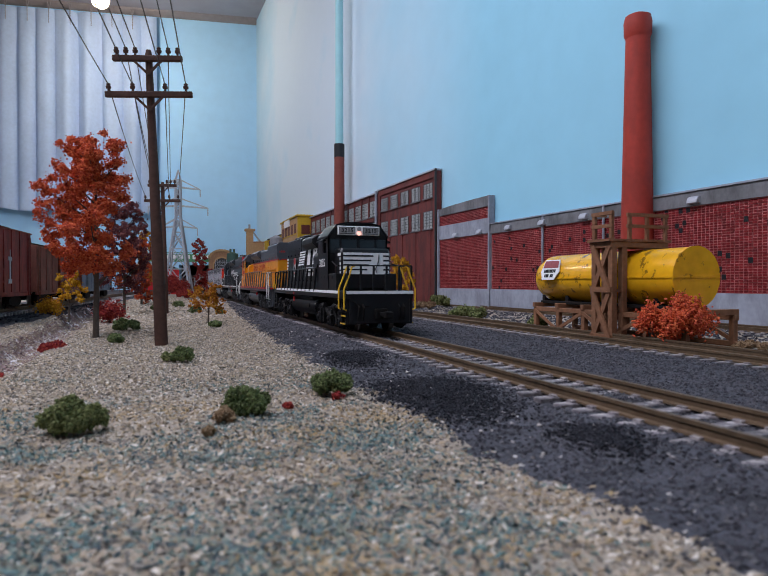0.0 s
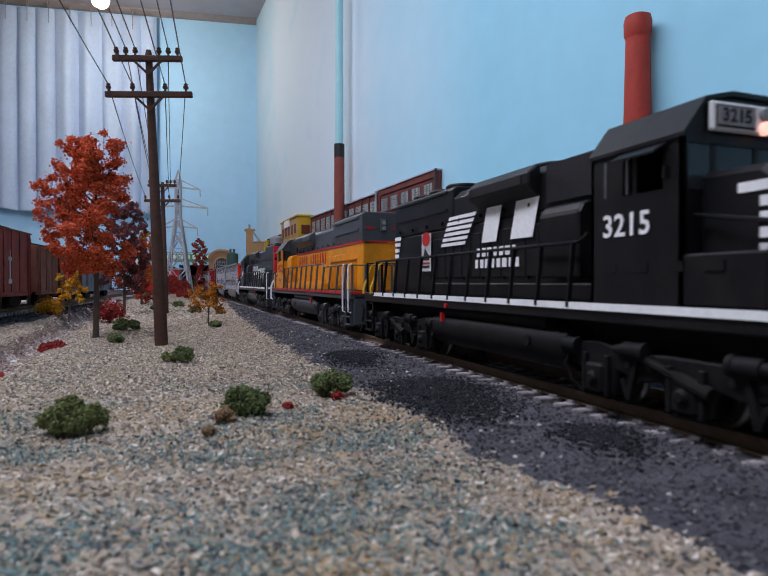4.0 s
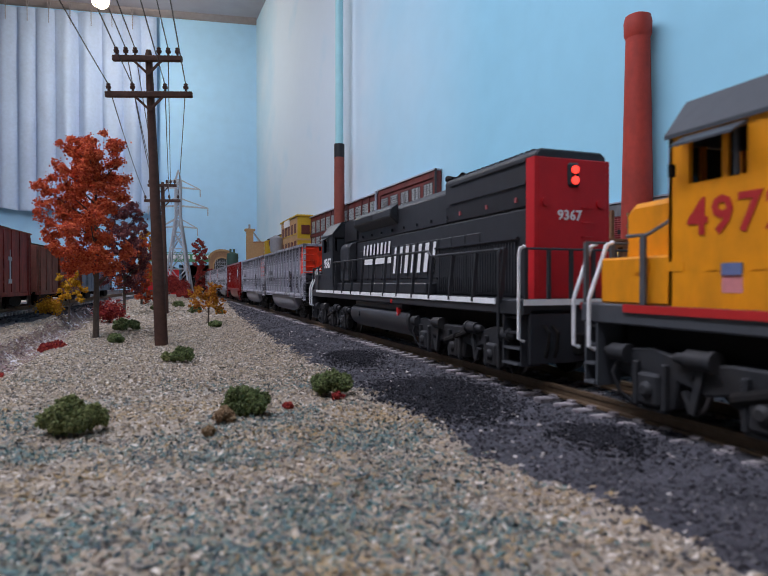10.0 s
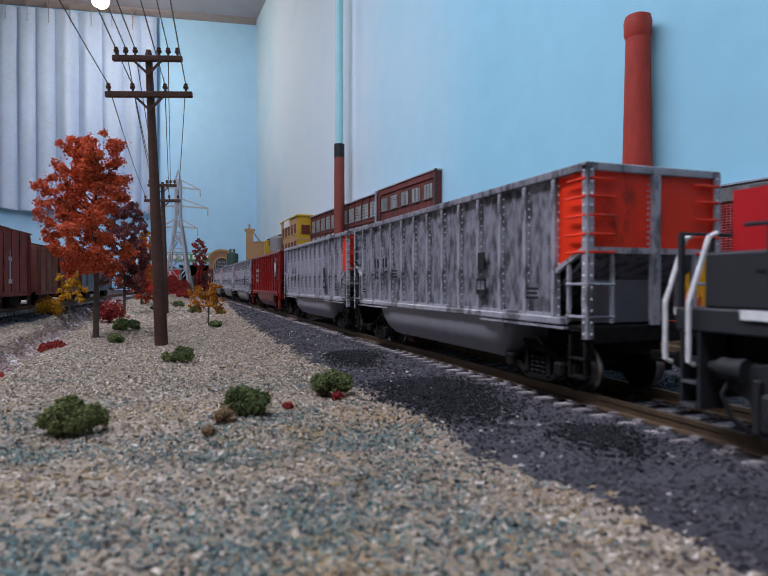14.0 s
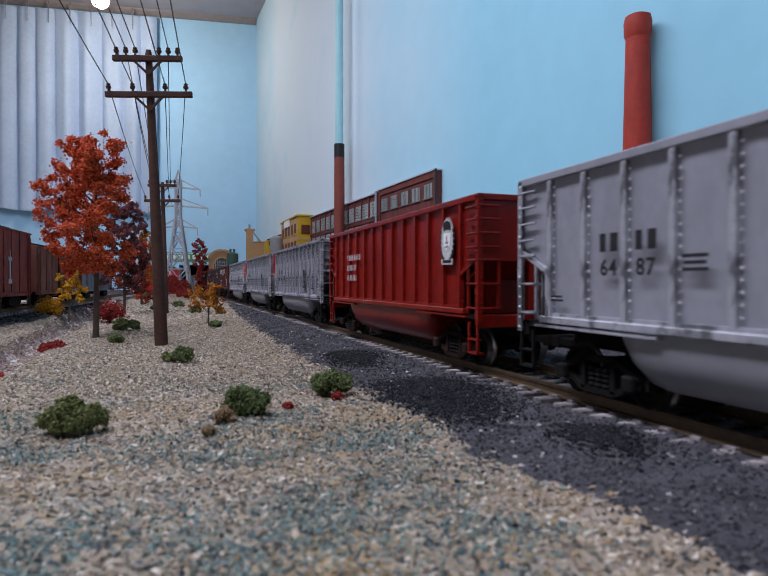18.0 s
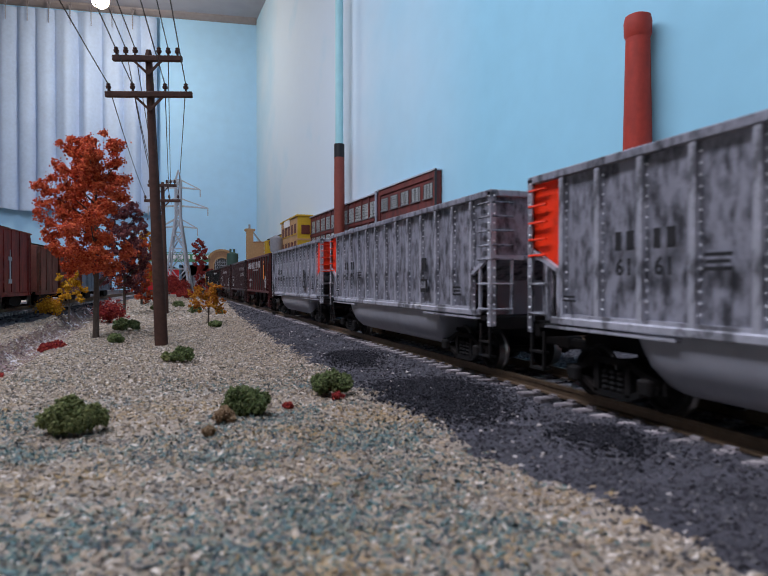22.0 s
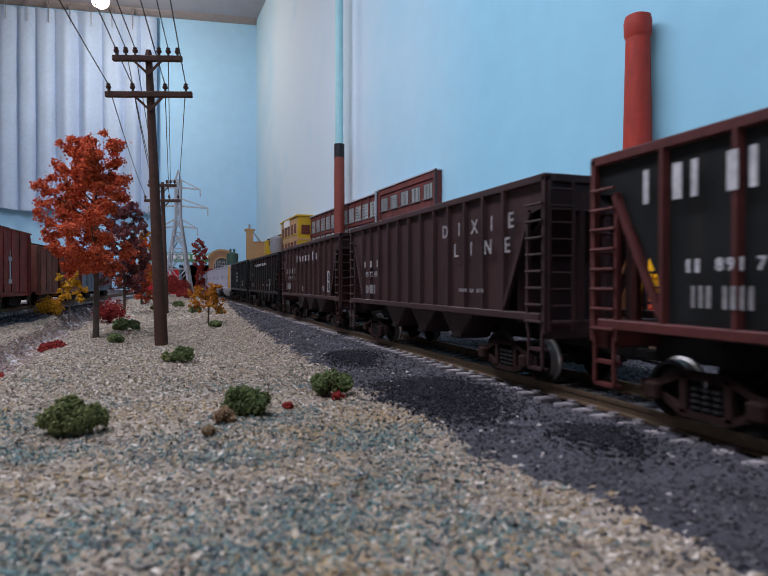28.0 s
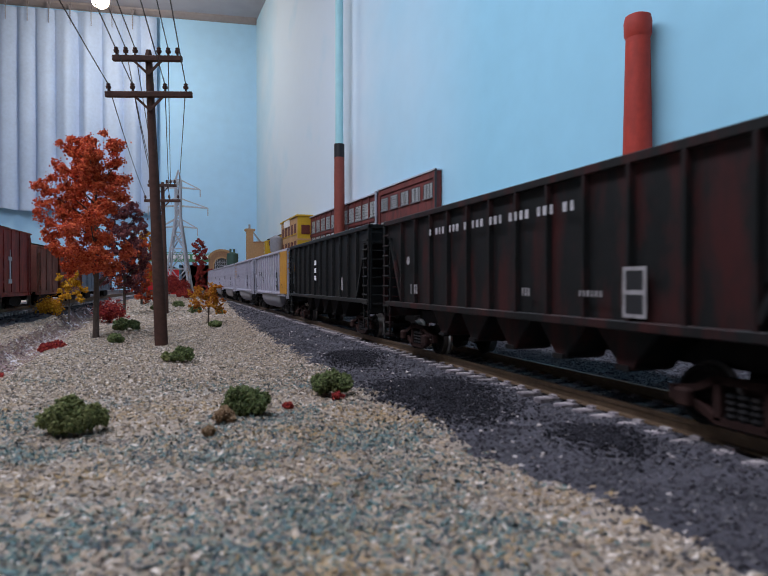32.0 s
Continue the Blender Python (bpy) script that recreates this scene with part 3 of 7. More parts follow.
def wheelset(parent, y, r, flip):
    if r not in WHEEL_DATA:
        m = Mesh()
        m.rod((-0.0105, 0, 0), (0.0105, 0, 0), 0.0010, n=8)
        for s in (-1, 1):
            a = [(r * 0.32, 0.0104), (r * 0.4, 0.0097), (r * 0.78, 0.0092), (r * 0.84, 0.0100), (r, 0.0099), (r * 1.01, 0.0081), (r * 1.12, 0.0077), (r * 1.10, 0.0071), (r * 0.8, 0.0074), (r * 0.32, 0.0078)]
            m.lathe([(p, s * q) for p, q in a], 20, axis="x")
        # holes and spokes that let the turning be seen
        for i in range(5):
            b = 2 * math.pi * i / 5
            for s in (-1, 1):
                m.rod((s * 0.0092, 0.56 * r * math.cos(b), 0.56 * r * math.sin(b)), (s * 0.0099, 0.56 * r * math.cos(b), 0.56 * r * math.sin(b)), r * 0.13, n=6)
        me = m.data("wheelset", UNDER, smooth=True)
        me.materials.append(WHEELSTEEL)
        for f in me.polygons:
            c = f.center
            if math.hypot(c.y, c.z) > r * 0.97:
                f.material_index = 1
        WHEEL_DATA[r] = me
    ob = part("wheelset", WHEEL_DATA[r], None, parent, "blackened wheels with bright steel treads", at=(0, y, r))
    WHEELS.append((ob, y, r, -1 if flip else 1))
    return ob


def freight_truck(car, y, material, flip=False):
    t = part("truck", Mesh().box((0, 0, 0.0068), (0.020, 0.0052, 0.0034)), material, car, at=(0, y, 0), bevel=0.0003)
    for s in (-1, 1):
        x0, x1 = s * 0.0116, s * 0.0132
        m = Mesh()
        xc, wx = (x0 + x1) / 2, abs(x1 - x0)
        for pts, th in ((((-0.0128, 0.0058), (-0.0085, 0.0066), (-0.0046, 0.0084), (0.0046, 0.0084), (0.0085, 0.0066), (0.0128, 0.0058)), 0.0012),
                        (((-0.0128, 0.0046), (-0.0090, 0.0042), (-0.0046, 0.0020), (0.0046, 0.0020), (0.0090, 0.0042), (0.0128, 0.0046)), 0.0011),
                        (((-0.0043, 0.0020), (-0.0043, 0.0084)), 0.0013), (((0.0043, 0.0020), (0.0043, 0.0084)), 0.0013),
                        (((-0.0128, 0.0040), (-0.0128, 0.0064)), 0.0018), (((0.0128, 0.0040), (0.0128, 0.0064)), 0.0018)):
            for a, b in zip(pts, pts[1:]):
                m.beam((xc, *a), (xc, *b), wx, th)
        part("side_frame", m, material, t)
        for k in (-1, 0, 1):
            zig = [(0.0008, 0.0026), (0.0010, 0.0031), (0.0007, 0.0036), (0.0010, 0.0041), (0.0007, 0.0046), (0.0010, 0.0051), (0.0007, 0.0056), (0.0010, 0.0061), (0.0008, 0.0066)]
            part("spring", Mesh().lathe(zig, 8, (s * 0.0124, k * 0.0021, 0)), UNDER, t, smooth=True)
        for k in (-1, 1):
            part("journal_box", Mesh().box((s * 0.0141, k * 0.0098, 0.0049), (0.0016, 0.0030, 0.0030)), material, t, bevel=0.0004)
    for k in (-1, 1):
        wheelset(t, k * 0.0098, 0.0050, flip)
    return t


def coupler(car, y, s, material):
    m = Mesh()
    m.box((0, y + s * 0.003, 0.0088), (0.0022, 0.008, 0.0022))
    m.box((0.0006, y + s * 0.0075, 0.0088), (0.0042, 0.0034, 0.0032))
    part("coupler", m, material, car, bevel=0.0004)


def ladder(car, name, x, y, z0, z1, n, w, along, material, r=0.00028):
    """Two stiles and n rungs; along: 'y' on a side, 'x' on an end."""
    m = Mesh()
    for k in (-1, 1):
        p = (x, y + k * w / 2) if along == "y" else (x + k * w / 2, y)
        m.box((p[0], p[1], (z0 + z1) / 2), (0.0006, 0.0006, z1 - z0))
    ob = part(name, m, material, car)
    for i in range(n):
        z = z0 + (z1 - z0) * (i + 0.5) / n
        a = (x, y - w / 2, z) if along == "y" else (x - w / 2, y, z)
        b = (x, y + w / 2, z) if along == "y" else (x + w / 2, y, z)
        part("rung", Mesh().rod(a, b, r, n=6), material, ob)
    return ob


def tub_wagon(y0, L, paint, rib, ends, label, marks, truck=UNDER, tub=None, edge=None):
    """A high-sided coal wagon with a rounded tub between its trucks; ends: paint of the leading and the trailing end panels."""
    car = thing("coal_wagon", label, "wagon", Matrix.Translation((RAIL_X, y0 + L / 2, RAIL_Z)), "wagons of the coal train")
    car["y0"] = y0 + L / 2
    TRAIN.append(car)
    h, zt, zs, t = L / 2, 0.0466, 0.0158, 0.0005
    e = 0.0115
    edge = edge or rib
    rivet = RIVET if rib is SILVERRIB else rib
    for s in (-1, 1):
        # the side sheet between the end bays
        part("side_sheet", Mesh().span((s * (W - 0.0012), -h + e, zs), (s * (W - 0.0012 - t), h - e, zt)), paint, car)
        part("top_chord", Mesh().span((s * W, -h, zt - 0.0011), (s * (W - 0.0022), h, zt + 0.0006)), paint, car, bevel=0.0002)
        part("side_sill", Mesh().span((s * (W + 0.0001), -h + e - 0.003, zs - 0.0009), (s * (W - 0.0022), h - e + 0.003, zs + 0.0006)), edge, car, bevel=0.0002)
        n = 13
        rm = Mesh().span((0, -0.00085, zs), (s * 0.0012, 0.00045, zt - 0.001))
        flat = len(rm.f)
        for i in range(17):
            rm.blob((s * 0.0006, -0.00135, zs + (zt - zs) * (i + 0.5) / 17), 0.00027, i, 0.1)
        rd = rm.data("side_rib", rib)
        rd.materials.append(rivet)
        for f in rd.polygons:
            f.material_index = 1 if f.index >= flat else 0
        for i in range(n):
            y = -h + e + (L - 2 * e) * i / (n - 1)
            part("side_rib", rd, None, car, at=(s * (W - 0.0014), y, 0))
        for k, endpaint in ((-1, ends[0]), (1, ends[1])):
            # corner panel cut away towards the ladder
            prof = [(k * (h - e), zt), (k * (h - 0.0006), zt), (k * (h - 0.0006), 0.0315), (k * (h - 0.004), 0.0300), (k * (h - e), 0.0262)]
            part("corner_panel", Mesh().prism(prof, s * (W - 0.0012), s * (W - 0.0017), "x"), endpaint, car)
            lo = [(k * (h - e), 0.0262), (k * (h - e + 0.0008), 0.0262), (k * (h - e + 0.0008), zs), (k * (h - e), zs)]
            part("lower_post", Mesh().prism(lo, s * W, s * (W - 0.0017), "x"), edge, car)
            post = Mesh().span((s * W, k * h, 0.0125), (s * (W - 0.0016), k * (h - 0.0004), zt)).span((s * W, k * (h - 0.0004), 0.0125), (s * (W - 0.0004), k * (h - 0.0016), zt))
            flat = len(post.f)
            for i in range(15):
                z = 0.0135 + (zt - 0.0145) * i / 14
                post.blob((s * W, k * (h - 0.0010), z), 0.00036, i, 0.1)
                post.blob((s * (W - 0.0010), k * h, z), 0.00036, i, 0.1)
            pd = post.data("corner_post", rib)
            pd.materials.append(rivet)
            for f in pd.polygons:
                f.material_index = 1 if f.index >= flat else 0
            part("corner_post", pd, None, car)
            part("corner_flange", Mesh().beam((s * (W - 0.0008), k * (h - 0.0008), 0.0306), (s * (W - 0.0008), k * (h - e), 0.0257), 0.0010, 0.0010), edge, car)
            lad = part("side_ladder", Mesh().span((s * (W - 0.0004), k * (h - 0.0062), 0.0155), (s * (W - 0.0011), k * (h - 0.0069), 0.0284)), edge, car)
            endl = part("end_ladder", Mesh().span((s * (W - 0.0062), k * (h - 0.0003), 0.0155), (s * (W - 0.0069), k * (h - 0.0010), 0.0300)), edge, car)
            for i, z in enumerate((0.0168, 0.0233, 0.0296, 0.0331, 0.0368, 0.0405, 0.0440)):
                low = edge if z < 0.029 else endpaint
                part("rung", Mesh().rod((s * W, k * (h - 0.0005), z), (s * (W - 0.0002), k * (h - 0.0067), z), 0.00030, n=6), low, lad)
                part("rung", Mesh().rod((s * (W - 0.0005), k * h, z), (s * (W - 0.0067), k * (h - 0.0002), z), 0.00030, n=6), low, endl)
            st = Mesh()
            st.span((s * (W - 0.0002), k * (h - 0.0008), 0.0045), (s * (W - 0.0008), k * (h - 0.0014), 0.0130))
            st.span((s * (W - 0.0002), k * (h - 0.0054), 0.0045), (s * (W - 0.0008), k * (h - 0.0060), 0.0130))
            st.span((s * W, k * (h - 0.0008), 0.0045), (s * (W - 0.0022), k * (h - 0.0060), 0.0050))
            st.span((s * W, k * (h - 0.0008), 0.0082), (s * (W - 0.0016), k * (h - 0.0060), 0.0086))
            part("truck_ledge", Mesh().span((s * (W + 0.0002), k * (h - 0.0070), 0.0140), (s * (W - 0.0030), k * (h - 0.0420), 0.0145)), edge, car)
            part("corner_step", st, UNDER if paint is not RED else RED, car)
        part("lower_flange", Mesh().span((s * (W - 0.0004), -h + e, zs + 0.0006), (s * (W - 0.0012), h - e, zs + 0.0013)), edge, car)
    for k, endpaint in ((-1, ends[0]), (1, ends[1])):
        part("end_sheet", Mesh().span((-W + 0.0013, k * (h - 0.0008), 0.0300), (W - 0.0013, k * (h - 0.0013), zt)), endpaint, car)
        part("end_chord", Mesh().span((-W + 0.0022, k * h, zt - 0.0011), (W - 0.0022, k * (h - 0.0022), zt + 0.0006)), edge, car, bevel=0.0002)
        part("end_beam", Mesh().span((-W + 0.001, k * (h - 0.0002), 0.0294), (W - 0.001, k * (h - 0.0016), 0.0306)), edge, car)
        for x in (0.0, -0.0085, 0.0085):
            if x == 0:
                ep = Mesh().span((-0.0010, k * h, 0.0150), (0.0010, k * (h - 0.0012), zt - 0.001))
                for i in range(12):
                    ep.blob((-0.0016, k * (h - 0.0008), 0.0315 + 0.0132 * i / 11), 0.00036, i, 0.1)
                part("end_post", ep, edge, car)
        part("slope_sheet", Mesh().prism([(k * (h - 0.0012), 0.0300), (k * (h - 0.022), 0.0165), (k * (h - 0.022), 0.0160), (k * (h - 0.0006), 0.0295)], -W + 0.002, W - 0.002, "x"), tub or paint, car)
        part("end_sill", Mesh().span((-W + 0.001, k * (h - 0.0006), 0.0115), (W - 0.001, k * (h - 0.0030), 0.0150)), UNDER if paint is not RED else paint, car, bevel=0.0003)
        part("platform", Mesh().span((-W + 0.001, k * (h - 0.0032), 0.0138), (W - 0.001, k * (h - 0.0200), 0.0146)), UNDER, car)
        part("end_apron", Mesh().span((-W + 0.0072, k * (h - 0.0090), 0.0150), (W - 0.0072, k * (h - 0.0096), 0.0262)), TUBGREY if paint is not RED else paint, car)
        freight_truck(car, k * (h - 0.0225), truck)
        coupler(car, k * h, k, UNDER)
    part("centre_sill", Mesh().span((-0.003, -h + 0.002, 0.0088), (0.003, h - 0.002, 0.0130)), UNDER, car)
    part("floor_sheet", Mesh().span((-W + 0.002, -h + 0.02, 0.0155), (W - 0.002, h - 0.02, 0.0160)), paint, car)
    a = h - 0.0325
    prof = [(0.0160, 0.0150), (0.0159, 0.0108), (0.0148, 0.0074), (0.0125, 0.0050), (0.0090, 0.0040), (-0.0090, 0.0040), (-0.0125, 0.0050), (-0.0148, 0.0074), (-0.0159, 0.0108), (-0.0160, 0.0150)]
    m = Mesh()
    ys = [(-a, 1.0), (-a + 0.0004, 0.60), (-a + 0.0016, 0.28), (-a + 0.0038, 0.08), (-a + 0.0070, 0.0), (a - 0.0070, 0.0), (a - 0.0038, 0.08), (a - 0.0016, 0.28), (a - 0.0004, 0.60), (a, 1.0)]
    for y, lift in ys:
        m.v += [(x, y, z + (0.0150 - z) * lift * 0.92) for x, z in prof]
    n = len(prof)
    for j in range(len(ys) - 1):
        m.f += [(j * n + i, j * n + (i + 1) % n, (j + 1) * n + (i + 1) % n, (j + 1) * n + i) for i in range(n)]
    m.f += [tuple(range(n)), tuple((len(ys) - 1) * n + i for i in range(n))]
    part("tub", m, tub or TUBGREY, car, "smooth rounded tub below the body", smooth=True)
    part("coal_load", Mesh().span((-W + 0.0018, -h + 0.002, 0.0335), (W - 0.0018, h - 0.002, 0.0345)), UNDER, car)
    if paint is PALEGREY and ends[0] is YELEND:
        part("end_bay", Mesh().span((-W - 0.0002, -h, zs), (-W + 0.0001, -h + 0.027, zt - 0.001)), YELEND, car, "yellow painted end bay")
    marks(car, h)
    return car


def silver_marks(number, big=True):
    def put(car, h):
        x = -W - 0.0001
        if number:
            writing(number[:2], 0.0042, LETTERBLACK, "road_number", car, on_side(x, h - 0.0305, 0.0262), 1.1, 0.00008)
            writing(number[2:], 0.0042, LETTERBLACK, "road_number", car, on_side(x, h - 0.0396, 0.0262), 1.1, 0.00008)
        bars("owner_mark", [2], 0.0034, 0.0030, LETTERBLACK, car, on_side(x, h - 0.0305, 0.0310))
        bars("owner_mark", [2], 0.0034, 0.0030, LETTERBLACK, car, on_side(x, h - 0.0396, 0.0310))
        bars("data_line", [7], 0.0032, 0.0007, LETTERBLACK, car, on_side(x, h - 0.0498, 0.0270), rows=3, fill=0.9)
        bars("data_line", [7], 0.0030, 0.0007, LETTERBLACK, car, on_side(x, -h + 0.0185, 0.0215), rows=3, fill=0.9)
        bars("data_line", [6], 0.0016, 0.0007, LETTERBLACK, car, on_side(x, h - 0.0150, 0.0205), rows=2, fill=0.9)
        yb = -h + 0.0416
        part("data_panel", Mesh().box((x, yb, 0.0292), (0.0002, 0.0034, 0.0044)), LETTERBLACK, car)
        part("data_panel", Mesh().box((x, yb, 0.0226), (0.0002, 0.0050, 0.0042)), LETTERBLACK, car)
        for dy in (-0.0011, 0.0011):
            part("panel_frame", Mesh().box((x - 0.0001, yb + dy, 0.0229), (0.0002, 0.0016, 0.0022)), SILVERRIB, car)
    return put



def red_marks(car, h):
    x = -W - 0.0001
    for i, (w, pitch) in enumerate(((8, 0.0026), (7, 0.0021), (7, 0.0022))):
        bars("owner_lettering", [w], 0.0025, pitch, LETTERSOFT, car, on_side(x, h - 0.0314 - w * pitch / 2, 0.0345 - 0.0044 * i), fill=0.36)
    cy, cz = -h + 0.0181, 0.0360

    def oval(a, b, dy=0.0, dz=0.0, lift=0.0, k=24):
        g = Mesh()
        return g.prism([(cy + dy + a * math.cos(2 * math.pi * i / k), cz + dz + b * math.sin(2 * math.pi * i / k)) for i in range(k)], x - lift - 0.0001, x - lift, "x")

    part("emblem", oval(0.0039, 0.0060), LETTERSOFT, car, "greyish white oval emblem with a dark crest")
    part("emblem_ring", oval(0.0044, 0.0066, 0, 0, -0.0001), LETTERGREY, car)
    # a dark hump on top, a shield with fine marks, a ribbon below
    part("emblem_crest", oval(0.0024, 0.0013, 0.0001, 0.0042, 0.0001).box((x - 0.00015, cy - 0.0019, cz + 0.0033), (0.0001, 0.0010, 0.0012)).box((x - 0.00015, cy + 0.0018, cz + 0.0034), (0.0001, 0.0008, 0.0014)), LETTERBLACK, car)
    part("emblem_shield", Mesh().prism([(cy - 0.0023, cz + 0.0020), (cy + 0.0023, cz + 0.0020), (cy + 0.0021, cz - 0.0014), (cy, cz - 0.0034), (cy - 0.0021, cz - 0.0014)], x - 0.0002, x - 0.0001, "x"), LETTERWHITE, car)
    part("shield_mark", Mesh().box((x - 0.00025, cy, cz + 0.0004), (0.0001, 0.0006, 0.0016)).box((x - 0.00025, cy, cz - 0.0008), (0.0001, 0.0018, 0.0006)).box((x - 0.00025, cy, cz - 0.0020), (0.0001, 0.0020, 0.0005)), LETTERGREY, car)
    part("emblem_ribbon", Mesh().prism([(cy - 0.0040, cz - 0.0056), (cy + 0.0040, cz - 0.0056), (cy + 0.0034, cz - 0.0072), (cy - 0.0034, cz - 0.0072)], x - 0.0002, x, "x"), LETTERSOFT, car)
    bars("emblem_words", [9], 0.0008, 0.0006, LETTERBLACK, car, on_side(x - 0.0002, cy, cz - 0.0063), fill=0.7)
    for k in (-1, 1):
        for i in range(7):
            b = math.radians(-62 + 14 * i)
            part("wreath_leaf", Mesh().box((x - 0.0001, cy + k * 0.0043 * math.cos(b), cz + 0.0064 * math.sin(b)), (0.0002, 0.0008, 0.0010)), LETTERBLACK, car)


def hopper_wagon(y0, L, paint, rib, label, marks, chutes=3, ribs=10, truck=RUSTTRUCK, zt=0.0468, cut=0.017):
    car = thing("hopper_wagon", label, "wagon", Matrix.Translation((RAIL_X, y0 + L / 2, RAIL_Z)), "wagons of the coal train")
    car["y0"] = y0 + L / 2
    TRAIN.append(car)
    h, zs, t = L / 2, 0.0160, 0.0005
    for s in (-1, 1):
        prof = [(-h + 0.0006, zt), (h - 0.0006, zt), (h - 0.0006, 0.0405), (h - 0.0062, 0.0395), (h - cut, 0.0225), (h - cut, zs), (-h + cut, zs), (-h + cut, 0.0225), (-h + 0.0062, 0.0395), (-h + 0.0006, 0.0405)]
        part("side_sheet", Mesh().prism(prof, s * (W - 0.0012), s * (W - 0.0017), "x"), paint, car)
        part("top_chord", Mesh().span((s * W, -h, zt - 0.0012), (s * (W - 0.0024), h, zt + 0.0006)), rib, car, bevel=0.0002)
        part("side_sill", Mesh().span((s * (W + 0.0001), -h + 0.002, zs - 0.0010), (s * (W - 0.0024), h - 0.002, zs + 0.0008)), rib, car, bevel=0.0002)
        rd = Mesh().prism([(-0.0007, 0), (0.0007, 0), (0.0004, s * 0.0012), (-0.0004, s * 0.0012)], zs, zt - 0.001, "z")
        rd.v = [(y, x, z) for x, y, z in rd.v]
        rdata = rd.data("side_rib", rib)
        for i in range(ribs):
            y = -h + cut + 0.0004 + (L - 2 * cut - 0.0008) * i / (ribs - 1)
            part("side_rib", rdata, None, car, at=(s * (W - 0.0012), y, 0))
        for k in (-1, 1):
            part("corner_post", Mesh().span((s * W, k * h, 0.0125), (s * (W - 0.0012), k * (h - 0.0012), zt)), rib, car)
            part("diagonal_brace", Mesh().beam((s * (W - 0.0006), k * (h - 0.0062), 0.0395), (s * (W - 0.0006), k * (h - cut), 0.0180), 0.0010, 0.0012), rib, car)
            lad = part("side_ladder", Mesh().span((s * W, k * (h - 0.0064), 0.0130), (s * (W - 0.0009), k * (h - 0.0072), 0.0400)), rib, car)
            for i in range(8):
                z = 0.0150 + 0.0037 * i
                part("rung", Mesh().rod((s * (W + 0.0003), k * (h - 0.0005), z), (s * (W + 0.0003), k * (h - 0.0068), z), 0.00034, n=6), rib, lad)
            st = Mesh()
            for q in (0.0008, 0.0060):
                st.span((s * W, k * (h - q), 0.0042), (s * (W - 0.0006), k * (h - q - 0.0006), 0.0135))
            for z in (0.0042, 0.0085):
                st.span((s * W, k * (h - 0.0008), z), (s * (W - 0.0018), k * (h - 0.0066), z + 0.0006))
            part("corner_step", st, rib, car)
    for k in (-1, 1):
        part("end_sheet", Mesh().span((-W + 0.0013, k * (h - 0.0008), 0.0400), (W - 0.0013, k * (h - 0.0014), zt)), paint, car)
        part("end_chord", Mesh().span((-W + 0.0024, k * h, zt - 0.0012), (W - 0.0024, k * (h - 0.0024), zt + 0.0006)), rib, car, bevel=0.0002)
        part("slope_sheet", Mesh().prism([(k * (h - 0.0010), 0.0402), (k * (h - 0.034), 0.0150), (k * (h - 0.034), 0.0144), (k * (h - 0.0004), 0.0396)], -W + 0.002, W - 0.002, "x"), paint, car)
        for x in (-0.007, 0.0, 0.007):
            part("end_post", Mesh().span((x - 0.0007, k * (h - 0.0004), 0.0140), (x + 0.0007, k * (h - 0.0018), 0.0400)), rib, car)
        # plate added across the open end bay to block the view and light through it
        part("bay_blanking_plate", Mesh().span((-W + 0.0032, k * (h - 0.0150), 0.0140), (W - 0.0032, k * (h - 0.0156), 0.0300)), paint, car)
        part("end_sill", Mesh().span((-W + 0.001, k * (h - 0.0004), 0.0112), (W - 0.001, k * (h - 0.0034), 0.0152)), rib, car, bevel=0.0003)
        part("brake_wheel", Mesh().lathe([(0.0021, k * (h + 0.0012)), (0.0025, k * (h + 0.0010)), (0.0025, k * (h + 0.0004)), (0.0020, k * (h + 0.0004))], 14, (0.0080, 0, 0.0300), "y"), rib, car)
        ladder(car, "end_ladder", -W + 0.0042, k * (h + 0.0003), 0.0130, zt - 0.001, 9, 0.0062, "x", rib)
        freight_truck(car, k * (h - 0.0225), truck)
        coupler(car, k * h, k, UNDER)
    part("centre_sill", Mesh().span((-0.003, -h + 0.002, 0.0088), (0.003, h - 0.002, 0.0140)), UNDER, car)
    a = h - 0.036
    wdt = 2 * a / chutes
    for i in range(chutes):
        c = -a + wdt * (i + 0.5)
        for s in (-1, 1):
            prof = [(c - wdt * 0.48, zs), (c + wdt * 0.48, zs), (c + wdt * 0.13, 0.0088), (c + wdt * 0.10, 0.0076), (c - wdt * 0.10, 0.0076), (c - wdt * 0.13, 0.0088)]
            part("chute", Mesh().prism(prof, s * 0.0140, s * 0.0040, "x"), paint if paint is not COALBLACK else UNDER, car, bevel=0.0002)
            part("chute_door", Mesh().box((s * 0.0095, c + wdt * 0.02, 0.0078), (0.0100, wdt * 0.18, 0.0010)), UNDER, car)
    part("coal_load", Mesh().span((-W + 0.0018, -h + 0.002, 0.0405), (W - 0.0018, h - 0.002, 0.0412)), UNDER, car)
    marks(car, h)
    return car


def both_sides(fn, x, y, z):
    """Puts the same lettering on both flanks; y is measured along the thing."""
    fn(on_side(-x, y, z))
    fn(Matrix.Rotation(math.pi, 4, "Z") @ on_side(-x, -y, z))


